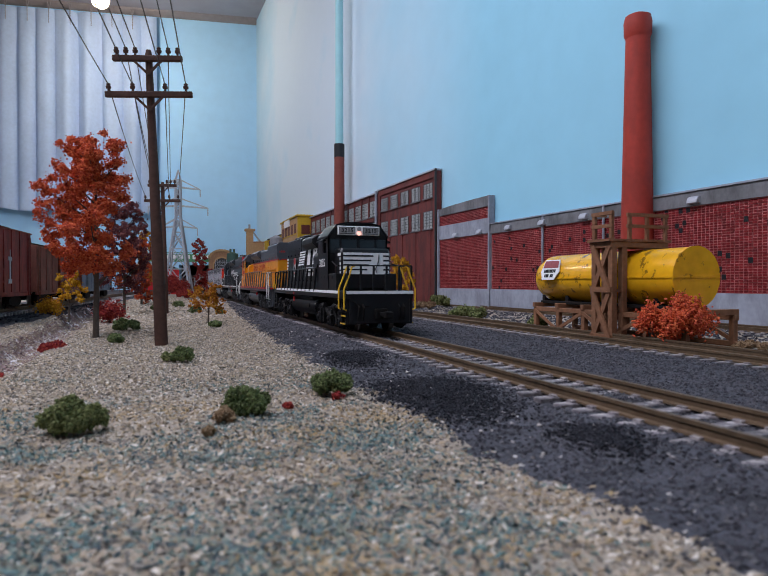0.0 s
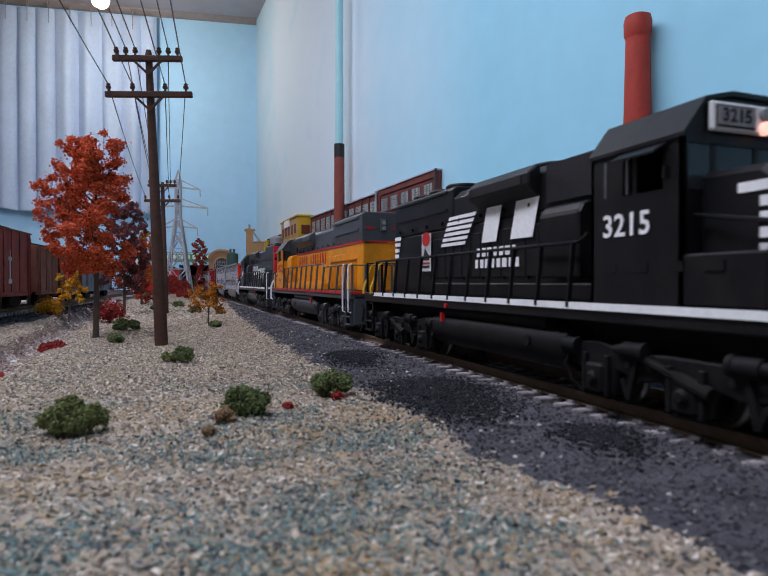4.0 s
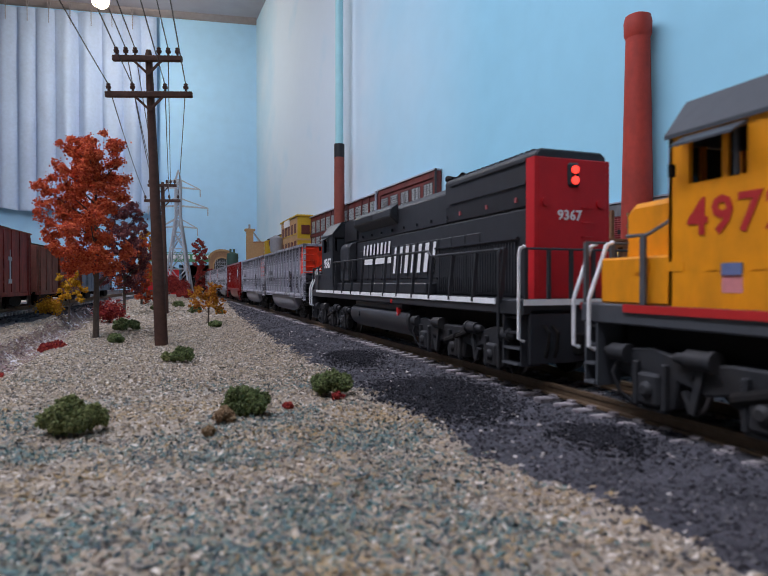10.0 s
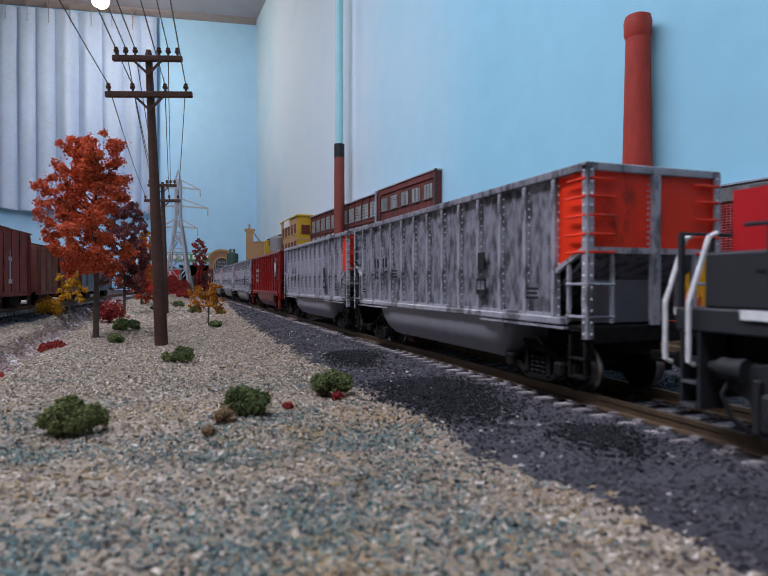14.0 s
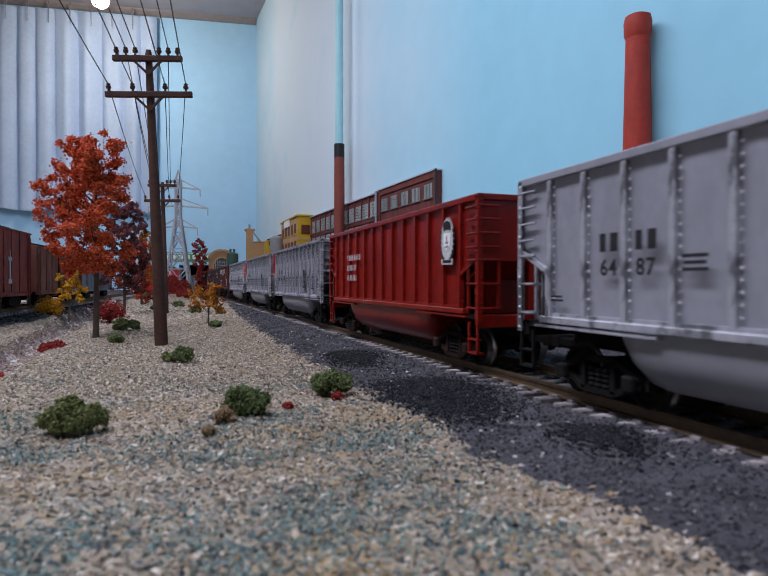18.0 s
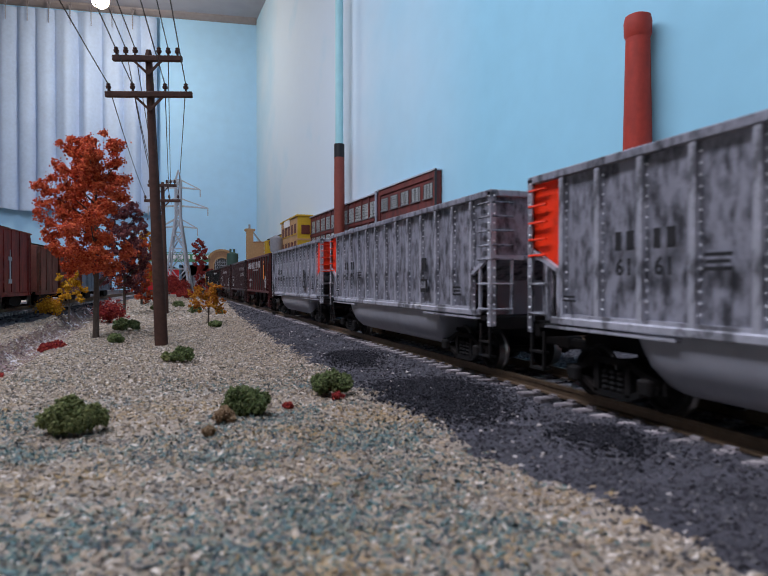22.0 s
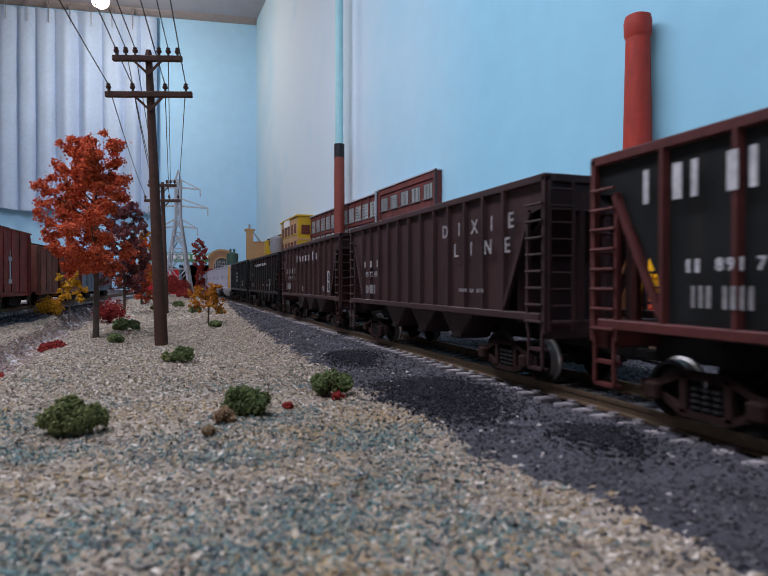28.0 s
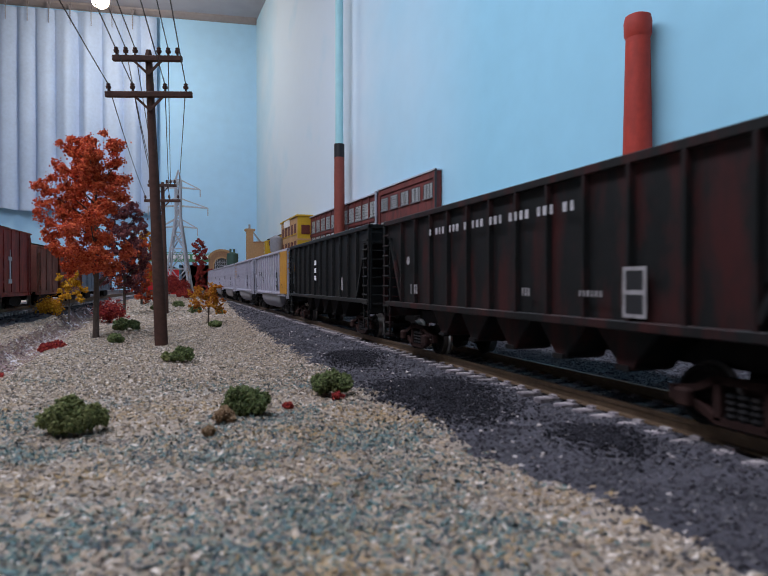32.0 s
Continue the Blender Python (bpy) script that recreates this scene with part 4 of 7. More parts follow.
def loco_truck(car, y, material, flip):
    t = part("truck", Mesh().box((0, 0, 0.0090), (0.018, 0.050, 0.0030)), UNDER, car, at=(0, y, 0), bevel=0.0005)
    for s in (-1, 1):
        x0, x1 = s * 0.0116, s * 0.0147
        prof = [(-0.0300, 0.0075), (-0.0295, 0.0116), (-0.0215, 0.0124), (-0.0130, 0.0106), (-0.0060, 0.0112), (0.0060, 0.0112), (0.0130, 0.0106), (0.0215, 0.0124), (0.0295, 0.0116),
                (0.0300, 0.0075), (0.0268, 0.0066), (0.0258, 0.0022), (0.0172, 0.0022), (0.0160, 0.0070), (0.0108, 0.0056), (0.0056, 0.0066), (0.0044, 0.0022), (-0.0044, 0.0022), (-0.0056, 0.0066), (-0.0108, 0.0056), (-0.0160, 0.0070), (-0.0172, 0.0022), (-0.0258, 0.0022), (-0.0268, 0.0066)]
        part("side_frame", Mesh().prism(prof, x0, x1, "x"), material, t, bevel=0.0004)
        for k in (-1, 0, 1):
            y = k * 0.0215
            part("journal_box", Mesh().box((s * 0.0149, y, 0.0052), (0.0022, 0.0050, 0.0056)).rod((s * 0.0152, y, 0.0052), (s * 0.0168, y, 0.0052), 0.0016, 0.0013, n=12), material, t, bevel=0.0005)
            part("pedestal", Mesh().span((s * 0.0140, y - 0.0038, 0.0020), (s * 0.0157, y - 0.0027, 0.0098)).span((s * 0.0140, y + 0.0027, 0.0020), (s * 0.0157, y + 0.0038, 0.0098)).span((s * 0.0140, y - 0.0036, 0.0014), (s * 0.0152, y + 0.0036, 0.0021)), material, t, bevel=0.0002)
        for k in (-1, 1):
            for y0, y1, z in ((k * 0.0086, k * 0.0160, 0.0113), (k * 0.0268, k * 0.0325, 0.0108)):
                part("brake_cylinder", Mesh().rod((s * 0.0151, y0, z), (s * 0.0151, (y0 + 2 * y1) / 3, z), 0.0016, n=14).rod((s * 0.0151, (y0 + 2 * y1) / 3, z), (s * 0.0151, y1, z), 0.0012, 0.0008, n=10).rod((s * 0.0151, y0 - k * 0.0004, z), (s * 0.0151, y0 + k * 0.0006, z), 0.0018, n=14), material, t, smooth=True)
            part("brake_hanger", Mesh().beam((s * 0.0150, k * 0.0108, 0.0100), (s * 0.0150, k * 0.0128, 0.0026), 0.0010, 0.0012).beam((s * 0.0150, k * 0.0142, 0.0060), (s * 0.0150, k * 0.0126, 0.0028), 0.0010, 0.0010), material, t)
            part("sand_pipe", Mesh().path([(s * 0.0150, k * 0.0290, 0.0100), (s * 0.0158, k * 0.0300, 0.0070), (s * 0.0150, k * 0.0290, 0.0035), (s * 0.0130, k * 0.0275, 0.0014)], 0.0004, 6), material, t)
            # black discs on the solid frame stand for the shade inside its holes
            for q in range(3):
                part("hole_shade_disc", Mesh().rod((s * 0.0140, k * 0.0108 + 0.0026 * (q - 1), 0.0086), (s * 0.0149, k * 0.0108 + 0.0026 * (q - 1), 0.0086), 0.0007, n=10), BLACK, t)
        part("damper", Mesh().rod((s * 0.0152, -0.0050, 0.0062), (s * 0.0152, 0.0085, 0.0100), 0.0008, n=8).rod((s * 0.0152, -0.0050, 0.0062), (s * 0.0152, 0.0015, 0.0080), 0.0012, n=10), UNDER, t)
    for k in (-1, 0, 1):
        wheelset(t, k * 0.0215, 0.0053, flip)
    return t


def locomotive(y0, L, flip, label, body, upper, frame, stripe, rail, grab, truck, cabroof, tunnel, decorate, off):
    """A six-axle road locomotive; its cab end is at -y, and flip turns it round."""
    h = L / 2
    base = Matrix.Translation((RAIL_X, y0 + h, RAIL_Z)) @ Matrix.Rotation(math.pi if flip else 0.0, 4, "Z")
    car = thing("locomotive", label, "locomotive", base, "locomotives of the coal train")
    car["y0"], car["flip"] = y0 + h, 1 if flip else 0
    TRAIN.append(car)
    # frame and deck
    part("deck", Mesh().span((-W + 0.0004, -h, 0.0160), (W - 0.0004, h, 0.0197)), frame, car, bevel=0.0003)
    part("frame_sill", Mesh().span((-0.009, -h + 0.004, 0.0105), (0.009, h - 0.004, 0.0158)), UNDER, car)
    for s in (-1, 1):
        part("deck_stripe", Mesh().span((s * (W - 0.0003), -h + 0.0120, 0.0183), (s * W, h - 0.0120, 0.0197)), stripe, car)
    for k in (-1, 1):
        part("deck_end_stripe", Mesh().span((-W + 0.0006, k * (h + 0.0003), 0.0183), (W - 0.0006, k * h, 0.0197)), stripe, car)
        # pilot, plough and steps
        pil = Mesh().span((-0.0150, k * h, 0.0045), (0.0150, k * (h - 0.0012), 0.0176))
        part("pilot", pil, frame, car, bevel=0.0003)
        coupler(car, k * (h + 0.0012), k, UNDER)
        part("draft_box", Mesh().span((-0.0030, k * (h + 0.0020), 0.0065), (0.0030, k * (h - 0.003), 0.0115)), UNDER, car, bevel=0.0004)
        for x in (-0.0112, -0.0088, 0.0088, 0.0112):
            part("air_hose", Mesh().path([(x, k * (h + 0.0003), 0.0135), (x, k * (h + 0.0024), 0.0120), (x * 1.02, k * (h + 0.0020), 0.0080), (x * 1.02, k * (h + 0.0012), 0.0062)], 0.00045, 6), UNDER, car)
        lever = Mesh().path([(-0.0145, k * (h + 0.0010), 0.0150), (-0.0100, k * (h + 0.0016), 0.0128), (-0.006, k * (h + 0.0016), 0.0126)], 0.0002, 5)
        part("uncoupling_lever", lever, UNDER, car)
        for s in (-1, 1):
            sw = 0.0048 if tunnel and k < 0 else 0.0092
            st = part("step_well", Mesh().span((s * 0.0118, k * (h - 0.0010), 0.0040), (s * (W - 0.0006), k * (h - 0.0014), 0.0176)).span((s * 0.0118, k * (h - sw), 0.0040), (s * (W - 0.0006), k * (h - sw + 0.0006), 0.0176)).span((s * 0.0112, k * (h - 0.0010), 0.0040), (s * 0.0118, k * (h - sw), 0.0160)), frame, car)
            for i in range(4):
                z = 0.0042 + 0.0036 * i
                x0 = W - 0.0004 - 0.0003 * i
                part("tread", Mesh().span((s * 0.0118, k * (h - 0.0014), z), (s * x0, k * (h - sw + 0.0006), z + 0.0005)), frame, st)
                if i < 2:
                    part("tread_edge", Mesh().span((s * x0, k * (h - 0.0014), z), (s * (x0 + 0.0003), k * (h - sw + 0.0006), z + 0.0005)), grab if body is NSBLACK and k < 0 else (frame if body is NSBLACK else RAILGREY), st)
            for yy in ((h + 0.0010, h - 0.0036) if tunnel and k < 0 else (h - 0.0002, h - 0.0092)):
                if k > 0 and body is not NSBLACK:
                    rl = Mesh().path([(s * (W - 0.0008), k * yy, 0.0100), (s * (W + 0.0006), k * yy, 0.0106), (s * (W + 0.0006), k * yy, 0.0302), (s * (W + 0.0002), k * yy, 0.0316), (s * (W - 0.0010), k * (yy - (0.004 if yy < h - 0.005 else -0.0002)), 0.0320)], 0.00040, 8)
                else:
                    rl = Mesh().path([(s * (W - 0.0008), k * yy, 0.0108), (s * (W + 0.0005), k * yy, 0.0113), (s * (W + 0.0005), k * yy, 0.0205), (s * (W - 0.0018), k * yy, 0.0262), (s * (W - 0.0034), k * (yy - 0.0002), 0.0308), (s * (W - 0.0048), k * (yy - 0.0004), 0.0314)], 0.00042, 8)
                if body is NSBLACK and k > 0:
                    rl = Mesh().path([(s * (W + 0.0002), k * yy, 0.0190), (s * (W + 0.0002), k * yy, 0.0212), (s * (W - 0.0018), k * yy, 0.0262), (s * (W - 0.0034), k * (yy - 0.0002), 0.0308), (s * (W - 0.0048), k * (yy - 0.0004), 0.0314)], 0.00042, 8)
                part("step_rail", rl, rail if body is SPGREY and k > 0 and yy < h - 0.005 else grab, car)
        # end railing
        er = part("end_railing", Mesh().path([(-W + 0.0012, k * (h - 0.0004), 0.0315), (-0.0030, k * (h - 0.0004), 0.0315), (0.0030, k * (h - 0.0004), 0.0315), (W - 0.0012, k * (h - 0.0004), 0.0315)], 0.00032, 6), rail, car)
        for x in (-W + 0.0014, -0.0095, -0.0032, 0.0032, 0.0095, W - 0.0014):
            part("stanchion", Mesh().box((x, k * (h - 0.0004), 0.0256), (0.0009, 0.0007, 0.0118)), rail, er)
    # side railings
    cabf, cabr = -h + off[1], -h + off[2]
    for s in (-1, 1):
        y1 = h - (0.0095 if tunnel else 0.0125)
        dip = h - off[3] - 0.0515

        def railz(y):
            return 0.0336 if y < dip + 0.001 and tunnel else 0.0318

        sr = part("side_railing", Mesh().path([(s * (W - 0.0012), cabr + 0.001, 0.0335), (s * (W - 0.0014), cabr + 0.0045, railz(cabr)), (s * (W - 0.0014), dip, railz(cabr)), (s * (W - 0.0014), dip + 0.0030, 0.0318), (s * (W - 0.0014), y1, 0.0318)], 0.00040, 6), rail, car)
        n = 12
        for i in range(n):
            y = cabr + 0.006 + (y1 - cabr - 0.006) * i / (n - 1)
            part("stanchion", Mesh().beam((s * (W - 0.0001), y, 0.0186), (s * (W - 0.0014), y, railz(y)), 0.0006, 0.0010), rail, sr)
        fr = part("side_railing", Mesh().path([(s * (W - 0.0004), -h + 0.0125, 0.0318), (s * (W - 0.0004), -h + 0.0175, 0.0318), (s * (W - 0.0030), cabf - 0.0005, 0.0345)], 0.00034, 6), rail, car)
        part("stanchion", Mesh().box((s * (W - 0.0004), -h + 0.0165, 0.0255), (0.0006, 0.0011, 0.0126)), rail, fr)
        # battery box and blower duct along the deck
        part("battery_box", Mesh().span((s * 0.0095, -h + min(0.0205, off[0] - 0.0008), 0.0197), (s * (W - 0.0012), cabr, 0.0282)), body, car, bevel=0.0004)
        for i in range(4):
            part("box_louvre", Mesh().box((s * (W - 0.0011), cabf - 0.006 + 0.0075 * i, 0.0262), (0.0004, 0.0034, 0.0016)), body, car)
        part("deck_duct", Mesh().span((s * 0.0095, cabr, 0.0197), (s * 0.0140, h - 0.062, 0.0235)), body, car, bevel=0.0004)
    # fuel tank
    tankpaint = truck if body is NSBLACK else TANKGREY
    for s in (-1, 1):
        prof = [(s * 0.0010, 0.0140), (s * 0.0128, 0.0140), (s * 0.0146, 0.0134), (s * 0.0157, 0.0123), (s * 0.0161, 0.0108), (s * 0.0160, 0.0092), (s * 0.0153, 0.0074), (s * 0.0141, 0.0060), (s * 0.0122, 0.0048), (s * 0.0010, 0.0045)]
        part("fuel_tank", Mesh().prism(prof, -0.0335, 0.0345), tankpaint, car, bevel=0.0006, smooth=True)
        part("air_reservoir", Mesh().rod((s * 0.0140, -0.026, 0.0150), (s * 0.0140, 0.0290, 0.0150), 0.0017, n=14), tankpaint, car, smooth=True)
        part("fuel_filler", Mesh().rod((s * 0.0155, -0.020, 0.0105), (s * 0.0166, -0.020, 0.0105), 0.0012, n=10), tankpaint, car)
        part("filler_cap", Mesh().box((s * 0.0158, 0.0260, 0.0132), (0.0012, 0.0012, 0.0028)), STRIPERED, car)
        part("side_lamp", Mesh().rod((s * 0.0160, 0.0215, 0.0168), (s * 0.0172, 0.0215, 0.0168), 0.0008, n=8), STRIPERED, car)
    for k in (-1, 1):
        loco_truck(car, k * (h - (0.0350 if body is NSBLACK else 0.0380)), truck, flip)
    # long hood
    hw, y0h, y1h = 0.0098, cabr, h - off[3]
    split = 0.0424 if tunnel else 0.0408
    part("hood", Mesh().span((-hw, y0h, 0.0197), (hw, y1h, split)), body, car, bevel=0.0006)
    roof_z = 0.0542 if tunnel else 0.0520
    ymid = y1h - 0.050
    part("hood_roof", Mesh().prism([(-hw, split), (hw, split), (hw, roof_z - 0.0022), (hw - 0.0022, roof_z), (-hw + 0.0022, roof_z), (-hw, roof_z - 0.0022)], y0h, ymid), upper, car, bevel=0.0003)
    rz = 0.0562 if tunnel else 0.0540
    xw = hw + (0.0006 if tunnel else 0.0003)
    part("radiator_housing", Mesh().prism([(-hw, split), (hw, split), (xw, split + 0.0048), (xw, rz - 0.0012), (xw - 0.0014, rz), (-xw + 0.0014, rz), (-xw, rz - 0.0012), (-xw, split + 0.0048)], ymid, y1h), upper, car, bevel=0.0004)
    if stripe is STRIPERED:
        for s in (-1, 1):
            part("hood_stripe", Mesh().span((s * (hw + 0.0001), y0h, split - 0.0004), (s * (hw + 0.0003), y1h, split + 0.0006)), STRIPERED, car)
        part("hood_stripe", Mesh().span((-hw, y1h + 0.0001, split - 0.0004), (hw, y1h + 0.0003, split + 0.0006)), STRIPERED, car)
    for s in (-1, 1):
        # hood doors with latches, louvres of the radiator
        nd = 13
        dw = (y1h - y0h - 0.048) / nd
        dd = Mesh().box((0, 0, 0), (0.0006, dw * 0.86, 0.0128)).data("hood_door", body, 0.0002)
        for i in range(nd):
            y = y0h + 0.0205 + dw * (i + 0.5)
            part("hood_door", dd, None, car, at=(s * hw, y, 0.0315))
            if i % 2:
                part("door_latch", Mesh().box((s * (hw + 0.0004), y + dw * 0.3, 0.0250), (0.0006, 0.0006, 0.0008)), body, car)
        ng = 33
        for i in range(ng):
            y = y1h - 0.0095 - 0.00142 * i
            if tunnel:
                part("intake_rib", Mesh().box((s * (hw + 0.0002), y, 0.0274), (0.0006, 0.0006, 0.0132)), body, car)
        if tunnel:
            part("intake_frame", Mesh().span((s * hw, y1h - 0.0575, 0.0346), (s * (hw + 0.0009), y1h - 0.0080, 0.0352)), body, car)
        for i in (0, 4):
            part("radiator_louvre", Mesh().span((s * xw, ymid + 0.004, split + 0.0055 + 0.0014 * i), (s * (xw + 0.0004), y1h - 0.004, split + 0.0062 + 0.0014 * i)), upper, car)
        # equipment bulge behind the cab
        bl = [(s * hw, 0.0245), (s * 0.0142, 0.0245), (s * 0.0142, split - 0.0023), (s * 0.0128, split - 0.0003), (s * hw, split + 0.0004)]
        part("blower_bulge", Mesh().prism(bl, cabr + 0.0065, cabr + 0.0205), body, car, bevel=0.0005)
        part("inertial_hatch", Mesh().span((s * hw, cabr + 0.0030, split + 0.0012), (s * (hw + 0.0010), cabr + 0.0225, roof_z - 0.0010)), BLACK, car)
        part("dynamic_brake_bulge", Mesh().prism([(s * hw, roof_z - 0.0080), (s * (hw + 0.0036), roof_z - 0.0050), (s * (hw + 0.0036), roof_z - 0.0020), (s * (hw + 0.0010), roof_z), (s * hw, roof_z + 0.0002)], cabr + 0.0260, cabr + 0.0740 - (0.018 if not tunnel else 0)), upper, car, bevel=0.0004)
        part("brake_grille", Mesh().span((s * (hw + 0.0036), cabr + 0.029, roof_z - 0.0046), (s * (hw + 0.0038), cabr + 0.053, roof_z - 0.0024)), BLACK, car)
        for i in range(8):
            part("lifting_lug", Mesh().box((s * (hw + 0.0003), cabr + 0.030 + 0.0125 * i, split + 0.0018), (0.0010, 0.0008, 0.0010)), upper, car)
    # roof gear
    for i, y in enumerate((cabr + 0.034, cabr + 0.047)):
        part("roof_fan", Mesh().lathe([(0.0050, roof_z - 0.0003), (0.0054, roof_z + 0.0014), (0.0048, roof_z + 0.0020), (0.0010, roof_z + 0.0017)], 20, (0, y, 0)), upper, car, smooth=True)
    if not tunnel:
        for y in (y1h - 0.010, y1h - 0.024, y1h - 0.038):
            part("roof_fan", Mesh().lathe([(0.0058, rz - 0.0003), (0.0062, rz + 0.0016), (0.0056, rz + 0.0022), (0.0010, rz + 0.0019)], 20, (0, y, 0)), upper, car, smooth=True)
    else:
        for i in range(18):
            part("roof_rib", Mesh().box((0, y1h - 0.004 - 0.0025 * i, rz + 0.0001), (2 * xw - 0.003, 0.0012, 0.0006)), upper, car)
    part("exhaust_stack", Mesh().box((0, ymid - 0.012, roof_z + 0.0012), (0.0048, 0.0075, 0.0030)), UNDER, car, bevel=0.0004)
    hm = Mesh()
    for dx, dy in ((-0.0012, -0.0034), (0.0012, -0.0030), (0.0, 0.0032)):
        hm.rod((dx, 0, 0.0018), (dx, dy, 0.0020), 0.0004, 0.0009, n=10)
    hm.rod((0, 0, -0.0005), (0, 0, 0.0018), 0.0004)
    hm.box((0, 0, 0.0018), (0.0036, 0.0008, 0.0006))
    if body is SPGREY:
        part("horn", hm, UNDER, car, at=Matrix.Translation((0.0050, ymid - 0.002, roof_z + 0.0010)) @ Matrix.Scale(1.25, 4))
    if tunnel:
        for s in (-1, 1):
            for y in (ymid + 0.010, ymid + 0.026, ymid + 0.041):
                part("warning_placard", Mesh().box((s * (hw + 0.0004), y, split + 0.0022), (0.0003, 0.0010, 0.0012)), RUSTPINK, car)
    # cab: open shell with glazed windows
    cw, zr = W - 0.0010, 0.0472
    cab = part("cab", Mesh().span((-cw, cabf, 0.0197), (cw, cabf + 0.0008, 0.0385)), body, car)
    part("cab_back", Mesh().span((-cw, cabr - 0.0008, 0.0197), (cw, cabr, 0.0395)), body, cab)
    for s in (-1, 1):
        part("cab_side", Mesh().span((s * cw, cabf, 0.0197), (s * (cw - 0.0008), cabr, 0.0392)).span((s * cw, cabf, 0.0392), (s * (cw - 0.0008), cabf + 0.0040, zr)).span((s * cw, cabr - 0.0085, 0.0392), (s * (cw - 0.0008), cabr, zr)).span((s * cw, cabf + 0.0100, 0.0392), (s * (cw - 0.0006), cabf + 0.0110, zr)).span((s * cw, cabf + 0.0040, 0.0462), (s * (cw - 0.0008), cabr - 0.0085, zr)), body, cab)
        part("window_frame", Mesh().span((s * (cw + 0.0001), cabf + 0.0120, 0.0394), (s * (cw - 0.0004), cabf + 0.0126, 0.0460)).span((s * (cw + 0.0001), cabf + 0.0176, 0.0394), (s * (cw - 0.0004), cabf + 0.0182, 0.0460)), RAILGREY, cab)
        part("sunshade", Mesh().prism([(s * (cw - 0.0002), 0.0470), (s * (cw + 0.0030), 0.0452), (s * (cw + 0.0030), 0.0448), (s * (cw - 0.0002), 0.0464)], cabf + 0.0030, cabr - 0.0085), cabroof, cab)
        part("mirror", Mesh().box((s * (cw + 0.0014), cabf + 0.0020, 0.0415), (0.0012, 0.0004, 0.0020)), UNDER, cab)
        part("end_window", Mesh().span((s * 0.0102, cabr + 0.0001, 0.0390), (s * 0.0142, cabr + 0.0003, 0.0455)), GLASS, cab)
    for y in (cabf, cabr - 0.0008):
        part("cab_header", Mesh().prism([(-cw, 0.0462), (cw, 0.0462), (cw, zr), (cw - 0.0046, 0.0528), (0.0062, 0.0540), (-0.0062, 0.0540), (-cw + 0.0046, 0.0528), (-cw, zr)], y, y + 0.0008), upper, cab)
        for x in (-cw + 0.0006, -0.0095, 0.0, 0.0095, cw - 0.0006):
            part("cab_post", Mesh().box((x, y + 0.0004, 0.0424), (0.0012, 0.0008, 0.0080)), body if y == cabf else upper, cab)
    part("cab_roof", Mesh().prism([(-cw - 0.0004, zr - 0.0002), (-cw + 0.0044, 0.0531), (-0.0062, 0.0543), (0.0062, 0.0543), (cw - 0.0044, 0.0531), (cw + 0.0004, zr - 0.0002), (cw + 0.0004, zr + 0.0005), (cw - 0.0043, 0.0538), (0.0062, 0.0551), (-0.0062, 0.0551), (-cw + 0.0043, 0.0538), (-cw - 0.0004, zr + 0.0005)], cabf - 0.0006, cabr + 0.0004), cabroof, cab)
    for x in (-0.0048, 0.0048):
        part("windscreen", Mesh().box((x, cabf + 0.0003, 0.0424), (0.0080, 0.0002, 0.0074)), GLASS, cab)
    for x in (-0.0128, 0.0128):
        part("windscreen", Mesh().box((x, cabf + 0.0003, 0.0424), (0.0054, 0.0002, 0.0074)), GLASS, cab)
    part("cab_rear_wall", Mesh().span((-hw, cabr - 0.0012, 0.0395), (hw, cabr - 0.0009, 0.0530)), UNDER, cab)
    # number board and headlight over the windscreen
    part("number_board", Mesh().span((-0.0114, cabf - 0.0013, 0.0482), (0.0114, cabf - 0.0003, 0.0530)), LETTERWHITE if body is NSBLACK else cabroof, cab, bevel=0.0003)
    for z in (0.0492, 0.0514):
        part("headlight", Mesh().rod((0, cabf - 0.0020, z), (0, cabf - 0.0010, z), 0.0011, n=14), LAMPPINK if (body is NSBLACK and z < 0.05) else LENS, cab)
    # low nose
    nf = -h + off[0]
    nw = 0.0130 if body is NSBLACK else 0.0112
    rise = 0.0026 if body is NSBLACK else 0.0
    nose = part("nose", Mesh().prism([(nf, 0.0197), (nf, 0.0368 + rise), (nf + 0.0022, 0.0384 + rise), (cabf, 0.0388 + rise), (cabf, 0.0197)], -nw, nw, "x"), body, car, bevel=0.0011)
    part("nose_door", Mesh().box((-nw, (nf + cabf) / 2, 0.0300), (0.0005, 0.0085, 0.0130)), body, nose)
    for k, yy in ((1, y1h),):
        eh = part("rear_headlight", Mesh().box((0, yy + 0.0006, 0.0500), (0.0034, 0.0014, 0.0060)), upper, car, bevel=0.0006)
        for z in (0.0486, 0.0512):
            part("lens", Mesh().rod((0, yy + 0.0012, z), (0, yy + 0.0017, z), 0.0010, n=14), LAMPRED if body is SPGREY else LENS, eh)
        for s in (-1, 1):
            part("class_lamp", Mesh().rod((s * 0.0080, yy, 0.0432), (s * 0.0080, yy + 0.0010, 0.0432), 0.0011, n=12), upper if body is not SPGREY else SPRED, car)
